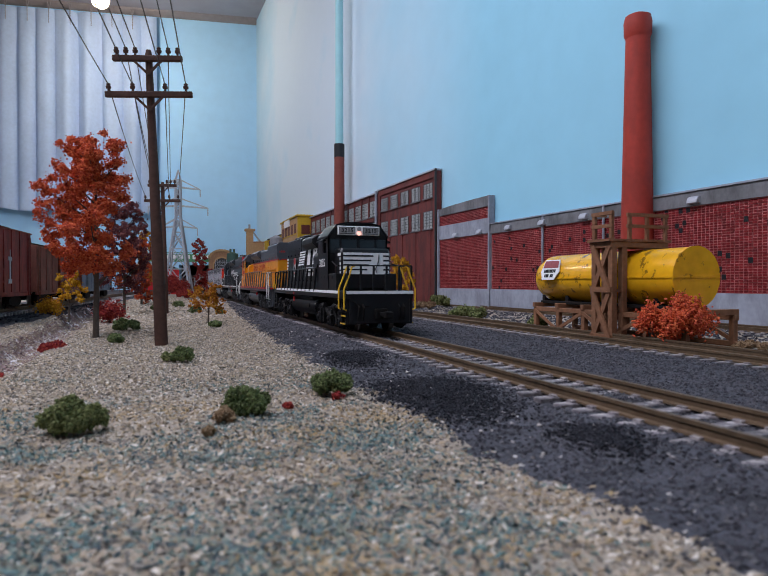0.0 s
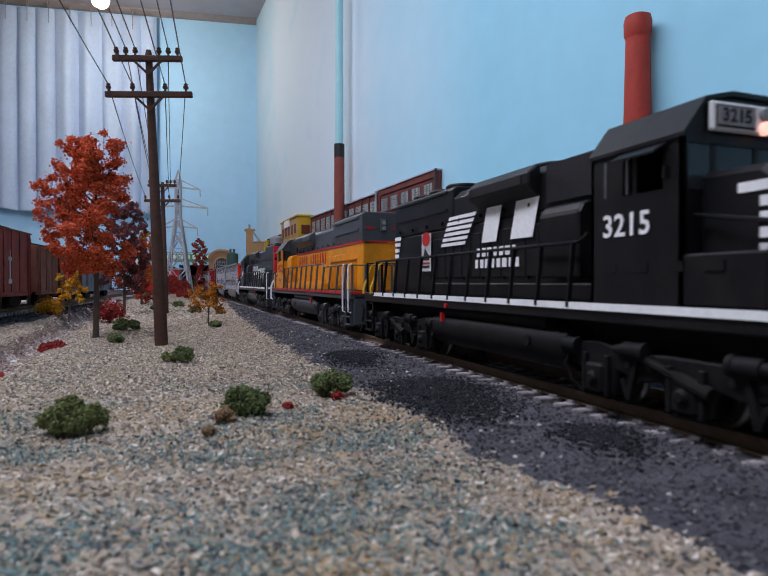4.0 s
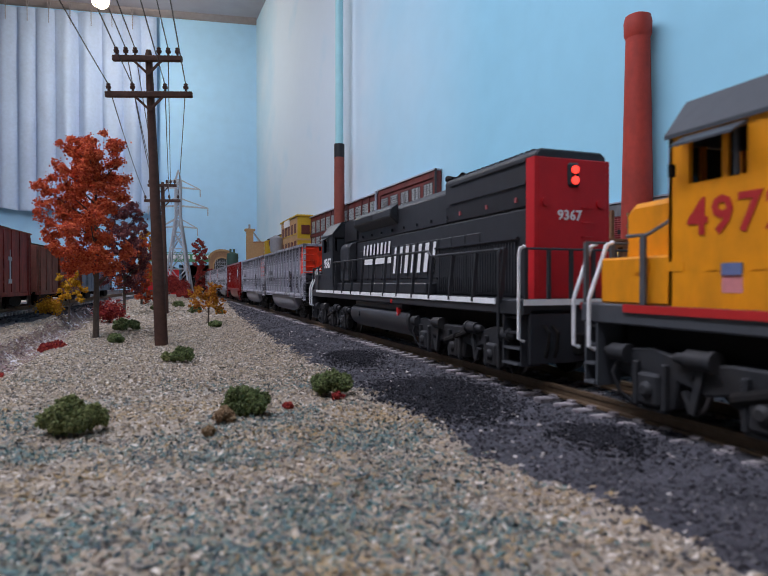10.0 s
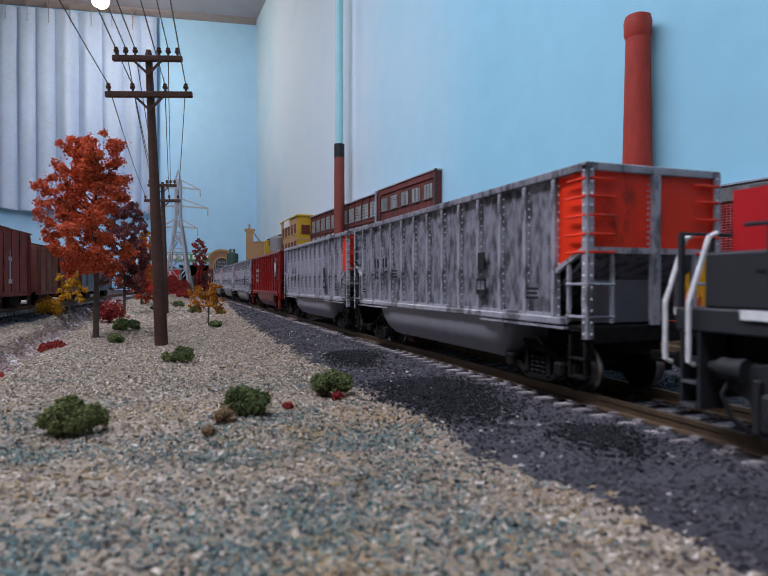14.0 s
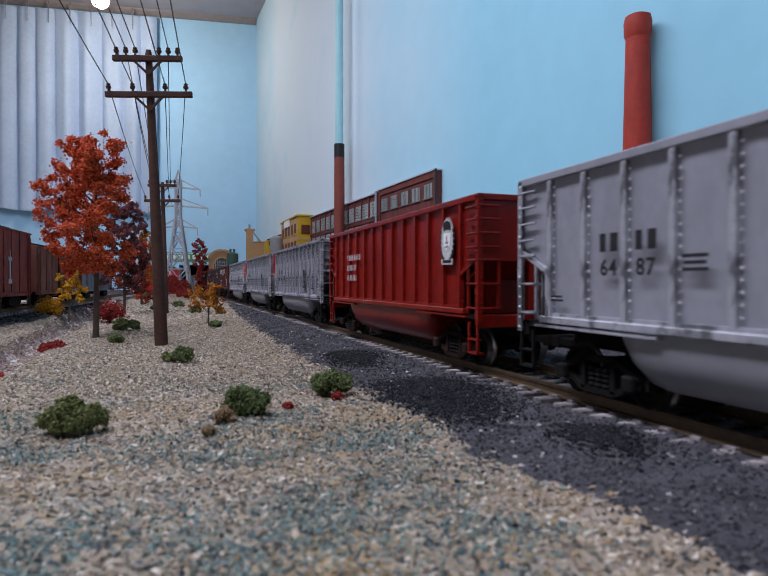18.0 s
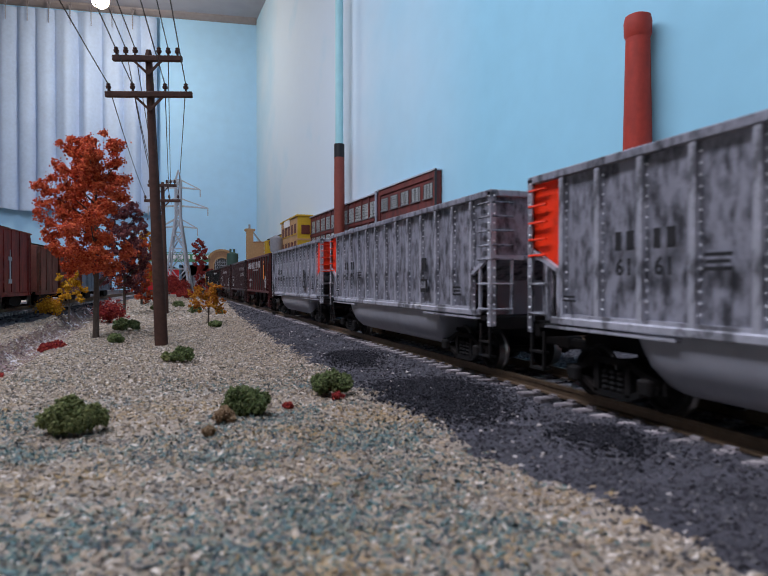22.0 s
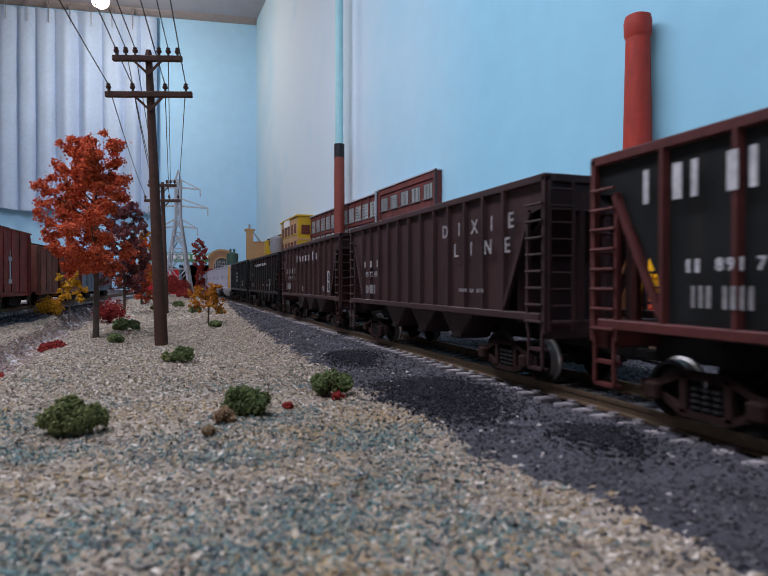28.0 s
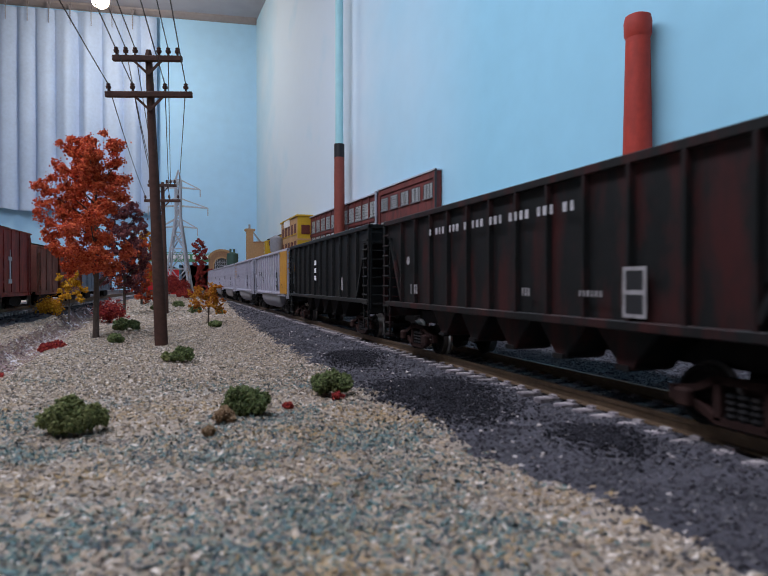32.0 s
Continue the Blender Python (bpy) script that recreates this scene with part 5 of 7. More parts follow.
        for i in range(6):
            part("grab_iron", Mesh().path([(-0.0055, yy + 0.0002, 0.024 + 0.0036 * i), (-0.0055, yy + 0.0010, 0.024 + 0.0036 * i), (-0.0025, yy + 0.0010, 0.024 + 0.0036 * i), (-0.0025, yy + 0.0002, 0.024 + 0.0036 * i)], 0.0002, 5), body if body is not SPGREY else SPRED, car)
    decorate(car, h, hw, cw, cabf, cabr, nf, y1h, cab, nose)
    return car


def black_livery(car, h, hw, cw, cabf, cabr, nf, y1h, cab, nose):
    for x in (-0.0064, 0.0064):
        fr = part("number_plate_board", Mesh().box((x, cabf - 0.0014, 0.0506), (0.0086, 0.0003, 0.0036)), LETTERBLACK, cab, bevel=0.0001)
        part("board_face", Mesh().box((x, cabf - 0.0016, 0.0506), (0.0080, 0.0002, 0.0030)), LETTERGREY, cab)
        m = Matrix.Translation((x, cabf - 0.00175, 0.0506)) @ Matrix.Rotation(math.pi / 2, 4, "X")
        writing("3215", 0.0030, LETTERBLACK, "board_number", cab, m, 1.1, 0.00008)
    both_sides(lambda m: writing("3215", 0.0058, LETTERWHITE, "road_number", cab, m, 1.05, 0.00010), cw + 0.0001, (cabf + cabr) / 2 + 0.0016, 0.0338)
    part("nose_panel", Mesh().span((-0.0120, nf - 0.0002, 0.0278), (0.0120, nf - 0.00005, 0.0386)), LETTERWHITE, nose, "white panel with black bars and a dark figure")
    for i in range(4):
        z = 0.0297 + 0.0023 * i
        for x0, x1 in ((-0.0120, 0.0004 + 0.0011 * i), (0.0090, 0.0120)):
            part("nose_stripe", Mesh().span((x0, nf - 0.0003, z), (x1, nf - 0.0002, z + 0.0008)), LETTERBLACK, nose)
    for i in range(5):
        z = 0.0278 + 0.0023 * i
        for s in (-1, 1):
            part("nose_stripe", Mesh().span((s * 0.0130, nf + 0.001, z), (s * 0.0132, nf + 0.0036 + 0.0006 * i, z + 0.0015)), LETTERWHITE, nose)
    fig = Mesh()
    for a, b, w in (((0.0046, 0.0300), (0.0064, 0.0345), 0.0016), ((0.0062, 0.0342), (0.0066, 0.0376), 0.0010), ((0.0046, 0.0308), (0.0032, 0.0325), 0.0007), ((0.0048, 0.0310), (0.0056, 0.0282), 0.0007), ((0.0058, 0.0332), (0.0076, 0.0322), 0.0006)):
        fig.beam((a[0], nf - 0.0003, a[1]), (b[0], nf - 0.0003, b[1]), w, 0.0001)
    part("emblem_figure", fig, LETTERBLACK, nose)
    
    def logo(m):
        for i in range(6):
            z = -0.0045 + 0.0016 * i
            part("logo_stripe", Mesh().prism([(-0.0200 + z * 0.7, z), (-0.0030 + z * 0.8, z), (-0.0023 + z * 0.8, z + 0.0010), (-0.0193 + z * 0.7, z + 0.0010)], 0, 0.0001, "z"), LETTERWHITE, car, at=m)
        bars("logo_letters", [2], 0.0095, 0.0160, LETTERWHITE, car, m @ Matrix.Translation((0.0170, 0.0, 0)), lean=0.3, fill=0.62)
        bars("owner_lettering", [7], 0.0024, 0.0031, LETTERWHITE, car, m @ Matrix.Translation((0.0110, -0.0074, 0)), fill=0.62)
        bars("owner_lettering", [8], 0.0024, 0.0030, LETTERWHITE, car, m @ Matrix.Translation((0.0112, -0.0106, 0)), fill=0.62)
    both_sides(logo, hw + 0.0006, 0.0153, 0.0395)

    def poster(m):
        part("poster", Mesh().box((0, 0, 0), (0.0076, 0.0128, 0.0001)), LETTERSOFT, car, "faded white notice with a red oval", at=m)
        o = Mesh()
        o.lathe([(0.0001, 0), (0.0032, 0), (0.0032, 0.0001), (0.0001, 0.0001)], 18)
        o.v = [(x, y * 0.75, z) for x, y, z in o.v]
        part("poster_oval", o, STRIPERED, car, at=m @ Matrix.Translation((0, 0.0046, 0.0001)))
        part("poster_figure", Mesh().prism([(-0.0028, -0.0026), (-0.0008, 0.0014), (0.0026, -0.0012), (0.0026, -0.0026)], 0, 0.0002, "z"), LETTERBLACK, car, at=m)
        bars("poster_line", [9], 0.0007, 0.0007, LETTERRED, car, m @ Matrix.Translation((0, -0.0036, 0.0001)), fill=0.9)
        bars("poster_line", [8], 0.0007, 0.0007, LETTERBLACK, car, m @ Matrix.Translation((0, -0.0048, 0.0001)), fill=0.9)
    both_sides(poster, hw + 0.0009, y1h - 0.0310, 0.0338)
    for s in (-1, 1):
        for i in range(4):
            part("rear_stripe", Mesh().span((s * (hw + 0.0003), y1h - 0.0002, 0.0330 + 0.0022 * i), (s * (hw + 0.0005), y1h - 0.0040 - 0.0007 * i, 0.0344 + 0.0022 * i)), LETTERWHITE, car)


SHIELDPINK = mat("faded_pink_shield", (0.55, 0.20, 0.20), 0.6, var=0.15, scale=900)
SHIELDBLUE = mat("dull_blue_shield_top", (0.12, 0.15, 0.28), 0.6, var=0.15, scale=900)


def yellow_livery(car, h, hw, cw, cabf, cabr, nf, y1h, cab, nose):
    both_sides(lambda m: writing("4972", 0.0078, LETTERRED, "road_number", cab, m, 1.12, 0.00016), cw + 0.0001, (cabf + cabr) / 2 + 0.001, 0.0335)
    both_sides(lambda m: bars("owner_lettering", [5, 7], 0.0066, 0.0060, LETTERRED, car, m, fill=0.33), hw + 0.0005, 0.0010, 0.0374)
    for s in (-1, 1):
        part("shield_emblem", Mesh().box((s * (W - 0.0011), (cabf + cabr) / 2 + 0.0005, 0.0243), (0.0003, 0.0034, 0.0044)), SHIELDPINK, car)
        part("shield_band", Mesh().box((s * (W - 0.0009), (cabf + cabr) / 2 + 0.0005, 0.0256), (0.0003, 0.0034, 0.0018)), SHIELDBLUE, car)
    for i in (-1, 1):
        bars("rear_number", [4], 0.0016, 0.0013, LETTERRED, car, Matrix.Translation((i * 0.0062, y1h + 0.0002, 0.0488)) @ Matrix(((-1, 0, 0, 0), (0, 0, 1, 0), (0, 1, 0, 0), (0, 0, 0, 1))))


def grey_livery(car, h, hw, cw, cabf, cabr, nf, y1h, cab, nose):
    both_sides(lambda m: writing("9367", 0.0066, LETTERWHITE, "road_number", cab, m, 1.0, 0.00014), cw + 0.0001, (cabf + cabr) / 2 + 0.001, 0.0332)

    def script(m):
        bars("owner_lettering", [8], 0.0046, 0.0046, LETTERWHITE, car, m @ Matrix.Translation((-0.0215, 0.0030, 0)), lean=0.22, fill=0.42)
        bars("owner_lettering", [7], 0.0100, 0.0060, LETTERWHITE, car, m @ Matrix.Translation((0.0190, -0.0026, 0)), lean=0.22, fill=0.42)
        part("lettering_rule", Mesh().prism([(-0.0400, -0.0010), (-0.0030, -0.0010), (-0.0038, -0.0034), (-0.0370, -0.0034)], 0, 0.0001, "z"), LETTERWHITE, car, at=m)
    both_sides(script, hw + 0.0006, 0.0074, 0.0348)
    part("rear_panel", Mesh().span((-hw - 0.0002, y1h, 0.0197), (hw + 0.0002, y1h + 0.0005, 0.0540)), SPRED, car, "scarlet rear end panel", bevel=0.0002)
    for s in (-1, 1):
        part("rear_panel", Mesh().span((s * (hw + 0.0012), y1h - 0.0032, 0.0197), (s * hw, y1h + 0.0004, 0.0540)), SPRED, car)
    back = Matrix(((-1, 0, 0, 0), (0, 0, 1, 0), (0, 1, 0, 0), (0, 0, 0, 1)))
    writing("9367", 0.0034, LETTERWHITE, "rear_number", car, Matrix.Translation((0.0010, y1h + 0.0006, 0.0400)) @ back, 1.05, 0.0001)
    for s in (-1, 1):
        part("nose_side", Mesh().span((s * 0.0112, nf + 0.0005, 0.0205), (s * 0.0115, cabf - 0.001, 0.0378)), SPRED, nose)


def plain_rows(rows):
    """Lettering of a hopper: each row is (characters, height, pitch, y, z, material)."""
    def put(car, h):
        for words, hh, pitch, y, z, m in rows:
            if isinstance(words, str):
                writing(words, hh, m, "lettering", car, on_side(-W - 0.0001, y, z), pitch, 0.00006)
            else:
                bars("lettering", words, hh, pitch, m, car, on_side(-W - 0.0001, y, z), fill=0.45 if pitch < 0.006 else 0.27)
    return put


def framed_panel(car, y, z, material, w=0.0046, hh=0.0110):
    x = -W - 0.0001
    m = Mesh()
    m.span((x, y - w / 2, z - hh / 2), (x + 0.0001, y + w / 2, z - hh / 2 + 0.0007)).span((x, y - w / 2, z + hh / 2 - 0.0007), (x + 0.0001, y + w / 2, z + hh / 2))
    m.span((x, y - w / 2, z - hh / 2), (x + 0.0001, y - w / 2 + 0.0007, z + hh / 2)).span((x, y + w / 2 - 0.0007, z - hh / 2), (x + 0.0001, y + w / 2, z + hh / 2)).span((x, y - w / 2, z - 0.0004), (x + 0.0001, y + w / 2, z + 0.0004))
    part("panel_field", Mesh().span((x + 0.00005, y - w / 2, z - hh / 2), (x + 0.0002, y + w / 2, z + hh / 2)), LETTERBLACK, car)
    part("data_panel", m, material, car)


# ---- the train: vehicles from the front to the tail ----
locomotive(0.2640, 0.1970, False, "black diesel locomotive with white nose stripes leading the train", NSBLACK, NSBLACK, NSBLACK, LETTERWHITE, NSBLACK, RAILYELLOW, TRUCKBLACK, NSBLACK, False, black_livery, (0.0214, 0.0348, 0.0567, 0.0180))
locomotive(0.4820, 0.2150, True, "yellow and grey diesel locomotive running long hood first", UPYEL, UPGREY, UPGREY, STRIPERED, RAILGREY, RAILWHITE, TRUCKGREY, UPGREY, True, yellow_livery, (0.0056, 0.0214, 0.0441, 0.0034))
locomotive(0.7175, 0.2150, True, "dark grey diesel locomotive with scarlet rear end", SPGREY, SPGREY, SPGREY, LETTERWHITE, SPGREY, RAILWHITE, TRUCKGREY, SPGREY, True, grey_livery, (0.0056, 0.0214, 0.0441, 0.0045))

tub_wagon(0.9534, 0.1545, SILVER, SILVERRIB, (ORANGE, SILVER), "silver tub coal wagon with orange end and black streaks", silver_marks("6287"))
tub_wagon(1.1190, 0.1557, CLEANSILVER, SILVERRIB, (ORANGE, CLEANSILVER), "fairly clean silver tub coal wagon with orange end", silver_marks("6487"))
tub_wagon(1.2936, 0.1531, RED, RED, (RED, RED), "red tub coal wagon with a white oval emblem", red_marks, tub=RED, truck=RUSTTRUCK)
tub_wagon(1.4655, 0.1550, SILVER, SILVERRIB, (SILVER, ORANGE), "silver tub coal wagon, streaked, orange trailing end", silver_marks("6161"))
tub_wagon(1.6370, 0.1590, SILVER, SILVERRIB, (SILVER, ORANGE), "dirty silver tub coal wagon with orange trailing end", silver_marks("6295"))
tub_wagon(1.8155, 0.1570, SILVER, SILVERRIB, (ORANGE, SILVER), "black-streaked silver tub coal wagon with orange leading end", silver_marks("6364"))


def ic_marks(car, h):
    plain_rows([([1, 2, 2, 2, 1], 0.0058, 0.0033, h - 0.0325, 0.0398, LETTERSOFT), ([1, 2, 2, 1], 0.0058, 0.0039, h - 0.0765, 0.0398, LETTERSOFT), ([2], 0.0021, 0.0017, h - 0.0240, 0.0262, LETTERSOFT), ("891 7 75", 0.0027, 1.35, h - 0.0345, 0.0262, LETTERSOFT),
                ([8, 9], 0.0014, 0.0017, 0.0080, 0.0352, LETTERGREY), ([3, 4], 0.0034, 0.0014, h - 0.0290, 0.0214, LETTERGREY)])(car, h)
    x, y = -W - 0.0002, -h + 0.0285
    part("emblem", Mesh().span((x, y - 0.0010, 0.0275), (x + 0.0002, y + 0.0016, 0.0375)).span((x, y - 0.0024, 0.0265), (x + 0.0002, y + 0.0026, 0.0285)).span((x, y - 0.0022, 0.0365), (x + 0.0002, y + 0.0024, 0.0385)).span((x, y - 0.0006, 0.0400), (x + 0.0002, y + 0.0012, 0.0420)), LETTERORANGE, car, "orange rail-shaped emblem")
    framed_panel(car, -h + 0.0205, 0.0240, LETTERWHITE, 0.0036, 0.0095)


def dixie_marks(car, h):
    for i, c in enumerate("DIXIE"):
        writing(c, 0.0052, LETTERGREY, "lettering", car, on_side(-W - 0.0001, -h + 0.0490 - 0.0089 * i, 0.0382), 1.0, 0.00008)
    for i, c in enumerate("LINE"):
        writing(c, 0.0052, LETTERGREY, "lettering", car, on_side(-W - 0.0001, -h + 0.0420 - 0.0090 * i, 0.0324), 1.0, 0.00008)
    plain_rows([([1, 1, 1], 0.0026, 0.0038, h - 0.0297, 0.0310, LETTERGREY), ("15 37 45", 0.0030, 1.35, h - 0.0300, 0.0268, LETTERGREY), ([4, 5, 2], 0.0034, 0.0009, h - 0.0290, 0.0210, LETTERGREY), ([4, 2, 3], 0.0010, 0.0013, -0.0400, 0.0215, LETTERGREY)])(car, h)


def script_marks(car, h):
    plain_rows([([1], 0.0046, 0.0086, 0.0224, 0.0386, LETTERSOFT), ([4], 0.0032, 0.0080, 0.0013, 0.0380, LETTERSOFT), ([1], 0.0046, 0.0086, -0.0208, 0.0386, LETTERSOFT), ([1], 0.0034, 0.0086, -0.0290, 0.0381, LETTERSOFT), ([1, 1, 1, 1], 0.0034, 0.0040, h - 0.0340, 0.0312, LETTERGREY), ("1 79 33 1", 0.0030, 1.7, h - 0.0345, 0.0266, LETTERGREY),
                ([4, 5, 2], 0.0040, 0.0009, h - 0.0270, 0.0212, LETTERGREY), ([3], 0.0030, 0.0011, 0.0060, 0.0200, LETTERGREY), ([4], 0.0030, 0.0011, -0.0450, 0.0205, LETTERGREY)])(car, h)
    framed_panel(car, -h + 0.0207, 0.0241, LETTERSOFT, 0.0042, 0.0106)


def pale_rows_marks(car, h):
    plain_rows([([1, 3, 3, 1, 3, 3, 4, 3, 2], 0.0020, 0.0023, 0.0070, 0.0391, LETTERSOFT), ([3], 0.0018, 0.0012, -0.0110, 0.0215, LETTERGREY), ([6], 0.0012, 0.0012, -0.0330, 0.0215, LETTERGREY), ([1, 2], 0.0032, 0.0016, h - 0.0300, 0.0215, LETTERGREY)])(car, h)
    o = Mesh().lathe([(0.0008, 0), (0.0014, 0), (0.0014, 0.0001), (0.0008, 0.0001)], 16)
    part("ring_emblem", o, LETTERGREY, car, at=on_side(-W - 0.0001, h - 0.0250, 0.0310))
    framed_panel(car, -0.0445, 0.0219, LETTERGREY, 0.0056, 0.0090)


def block_marks(car, h):
    for i in range(3):
        bars("lettering", [2], 0.0026, 0.0024, LETTERWHITE, car, on_side(-W - 0.0001, 0.0090, 0.0345 - 0.0042 * i), fill=0.9)
    bars("lettering", [2], 0.0060, 0.0016, LETTERGREY, car, on_side(-W - 0.0001, -0.0450, 0.0230))


hopper_wagon(1.9880, 0.1438, COALBLACK, RUSTRED, "black hopper wagon with dull red ribs and orange emblem", ic_marks, 3, 9)
hopper_wagon(2.1467, 0.1465, BROWN, BROWN, "dark brown ribbed hopper wagon with faded lettering", dixie_marks, 3, 12)
hopper_wagon(2.3108, 0.1512, SFBROWN, SFBROWN, "red-brown ribbed hopper wagon with white script", script_marks, 3, 11)
hopper_wagon(2.4780, 0.1690, WORNBLACK, WORNBLACK, "worn black hopper wagon streaked with red rust", pale_rows_marks, 5, 12, zt=0.0458)
hopper_wagon(2.6650, 0.1670, COALBLACK, COALBLACK, "plain black hopper wagon with small white blocks", block_marks, 5, 11)
no_marks = silver_marks("")
for i in range(5):
    tub_wagon(2.8420 + 0.1760 * i, 0.1570, PALEGREY, PALEGREY, (YELEND, PALEGREY) if i < 1 else ((PALEGREY, YELEND) if i % 2 else (PALEGREY, PALEGREY)), "pale grey tub wagon with yellow end" if i < 1 or i % 2 else "plain pale grey tub coal wagon", no_marks)


def run_at(t):
    k = min(31, int(t))
    return RUN[k] + (RUN[k + 1] - RUN[k]) * (t - k)


def motions():
    for t in TRAIN:
        turn = Matrix.Rotation(math.pi if t.get("flip") else 0.0, 4, "Z")
        walk(t, [(k, Matrix.Translation((RAIL_X, t["y0"] - RUN[k], RAIL_Z)) @ turn) for k in range(33)])
    for ob, y, r, way in WHEELS:
        rows, t, step = [], 0.0, 1.25 * r
        at = 0.0
        while t < 32.0:
            rows.append((t, Matrix.Translation((0, y, r)) @ Matrix.Rotation(way * run_at(t) / r, 4, "X")))
            k = min(31, int(t))
            t = t + max(1.0 / FPS, math.floor(step / (RUN[k + 1] - RUN[k]) * FPS) / FPS)
        rows.append((32.0, Matrix.Translation((0, y, r)) @ Matrix.Rotation(way * run_at(32.0) / r, 4, "X")))
        walk(ob, rows)

# ---- factory details along the wall ----
def course_bricks(parent, y0, y1, z0, z1, near, holes, bw=0.0031, bh=0.00176):
    """Courses of proud bricks on the mortar bed, some of them missing; those in the near stretch are parts of their own."""
    rnd = random.Random(int(y0 * 997))
    one = Mesh().box((0, 0, 0), (0.0016, bw * 0.82, bh * 0.72)).data("brick", BRICK)
    rest = Mesh()
    n, row, z = 0, 0, z0 + bh / 2
    spots = {(rnd.randrange(0, 34), rnd.randrange(0, 154)) for _ in range(int(holes * 3000))}

    def gap(i, j):
        return (i, j) in spots or (i - 1, j) in spots

    while z + bh / 2 <= z1 + 0.0001:
        y = y0 + bw * 0.55
        while y < y1 - bw / 3:
            if not gap(row, round((y - y0) / bw)):
                dx = rnd.uniform(-0.0002, 0.0002)
                if near[0] < y < near[1] and near[2] < z < near[3] and n < 300:
                    n += 1
                    part("brick", one, None, parent, at=(-0.0055 + dx, y, z))
                else:
                    rest.box((-0.0055 + dx, y, z), (0.0016, bw * 0.82, bh * 0.72))
            else:
                # black block fills the gap, its colour standing for the shade of a hole
                part("gap_shade_block", Mesh().box((-0.0058, y, z), (0.0008, bw, bh)), BLACK, parent)
            y += bw
        z += bh
        row += 1
    tagged(part("brickwork", rest, BRICKS, parent), kind="stuff")


course_bricks(fac, 0.10, 0.576, 0.0217, 0.0818, (0.262, 0.330, 0.0217, 0.0818), 0.036)
course_bricks(tallf, 0.581, 0.697, 0.0217, 0.0828, (0, 0, 0, 0), 0.0)
course_bricks(tallf, 0.581, 0.697, 0.1005, 0.1130, (0, 0, 0, 0), 0.0)
part("parapet", Mesh().prism([(0.579, 0.113), (0.699, 0.113), (0.699, 0.1215), (0.66, 0.1232), (0.62, 0.1242), (0.579, 0.1246)], -0.0075, -0.001, "x"), DARKCONC, tallf)
for y in (0.579, 0.697):
    part("pilaster", Mesh().span((-0.0085, y - 0.0015, 0.0), (-0.001, y + 0.0015, 0.122 if y > 0.6 else 0.1246)), CONCRETE, tallf, bevel=0.0003)
for y in (0.485, 0.405):
    part("downspout", Mesh().rod((-0.0082, y, 0.0), (-0.0082, y, 0.0925), 0.0011, n=8), CONCRETE, fac)
part("coping", Mesh().span((-0.0085, -0.5, 0.0922), (-0.001, 0.577, 0.0934)), CONCRETE, fac)
vent = Mesh().prism([(-0.0040, 0.0), (0.0, 0.0), (0.0, 0.0052), (-0.0012, 0.0050), (-0.0028, 0.0040), (-0.0038, 0.0022)], -0.0042, 0.0042).data("vent_hood", STEELGREY, 0.0003, True)
for y, z in ((0.318, 0.0835), (0.245, 0.0835), (0.428, 0.0835), (0.485, 0.0835), (0.541, 0.0835), (0.17, 0.0835)):
    part("vent_hood", vent, None, fac, at=(-0.0074, y, z))
for y in (0.597, 0.652):
    part("vent_hood", vent, None, tallf, at=(-0.0074, y, 0.0835))


def grid_window(parent, y0, y1, z0, z1, x, cols, rows):
    w = part("window", Mesh().span((x, y0, z0), (x - 0.0004, y1, z1)), MILKGLASS, parent)
    part("window_sill", Mesh().span((x, y0 - 0.001, z0 - 0.0014), (x - 0.0022, y1 + 0.001, z0)), DARKCONC, w)
    for i in range(cols + 1):
        y = y0 + (y1 - y0) * i / cols
        part("glazing_bar", Mesh().box((x - 0.0005, y, (z0 + z1) / 2), (0.0006, 0.0005, z1 - z0)), MULLION, w)
    for i in range(rows + 1):
        z = z0 + (z1 - z0) * i / rows
        part("glazing_bar", Mesh().box((x - 0.0005, (y0 + y1) / 2, z), (0.0006, y1 - y0, 0.0004)), MULLION, w)


# tall block: four bays of two window rows between raised piers
for i in (0, 5):
    y = 0.703 + 0.0370 * i
    part("pier", Mesh().span((-0.0105, y - 0.0022 + 0.002, 0.0), (-0.008, y + 0.0042, 0.173)), MAROON, big, bevel=0.0003)
for z0, z1 in ((0.1645, 0.1735),):
    part("spandrel", Mesh().span((-0.0098, 0.701, z0), (-0.008, 0.896, z1)), MAROON, big, bevel=0.0003)
for i in range(5):
    y = 0.711 + 0.0372 * i
    for z0, z1 in ((0.1400, 0.1590), (0.0995, 0.1225)):
        if y + 0.026 < 0.897:
            grid_window(big, y, y + 0.026, z0, z1, -0.0082, 6, 6)
for i in range(4):
    part("wall_panel", Mesh().span((-0.0092, 0.716 + 0.045 * i, 0.004), (-0.008, 0.752 + 0.045 * i, 0.098)), MAROON, big, bevel=0.0003)
part("coping", Mesh().span((-0.0115, 0.700, 0.1732), (-0.001, 0.897, 0.1752)), STEELGREY, big)
part("end_board", Mesh().span((-0.0112, 0.6995, 0.0), (-0.0088, 0.7008, 0.1752)), MULLION, big)
part("downspout", Mesh().rod((-0.0125, 0.898, 0.0), (-0.0125, 0.898, 0.1735), 0.0022, n=10), CONCRETE, big)
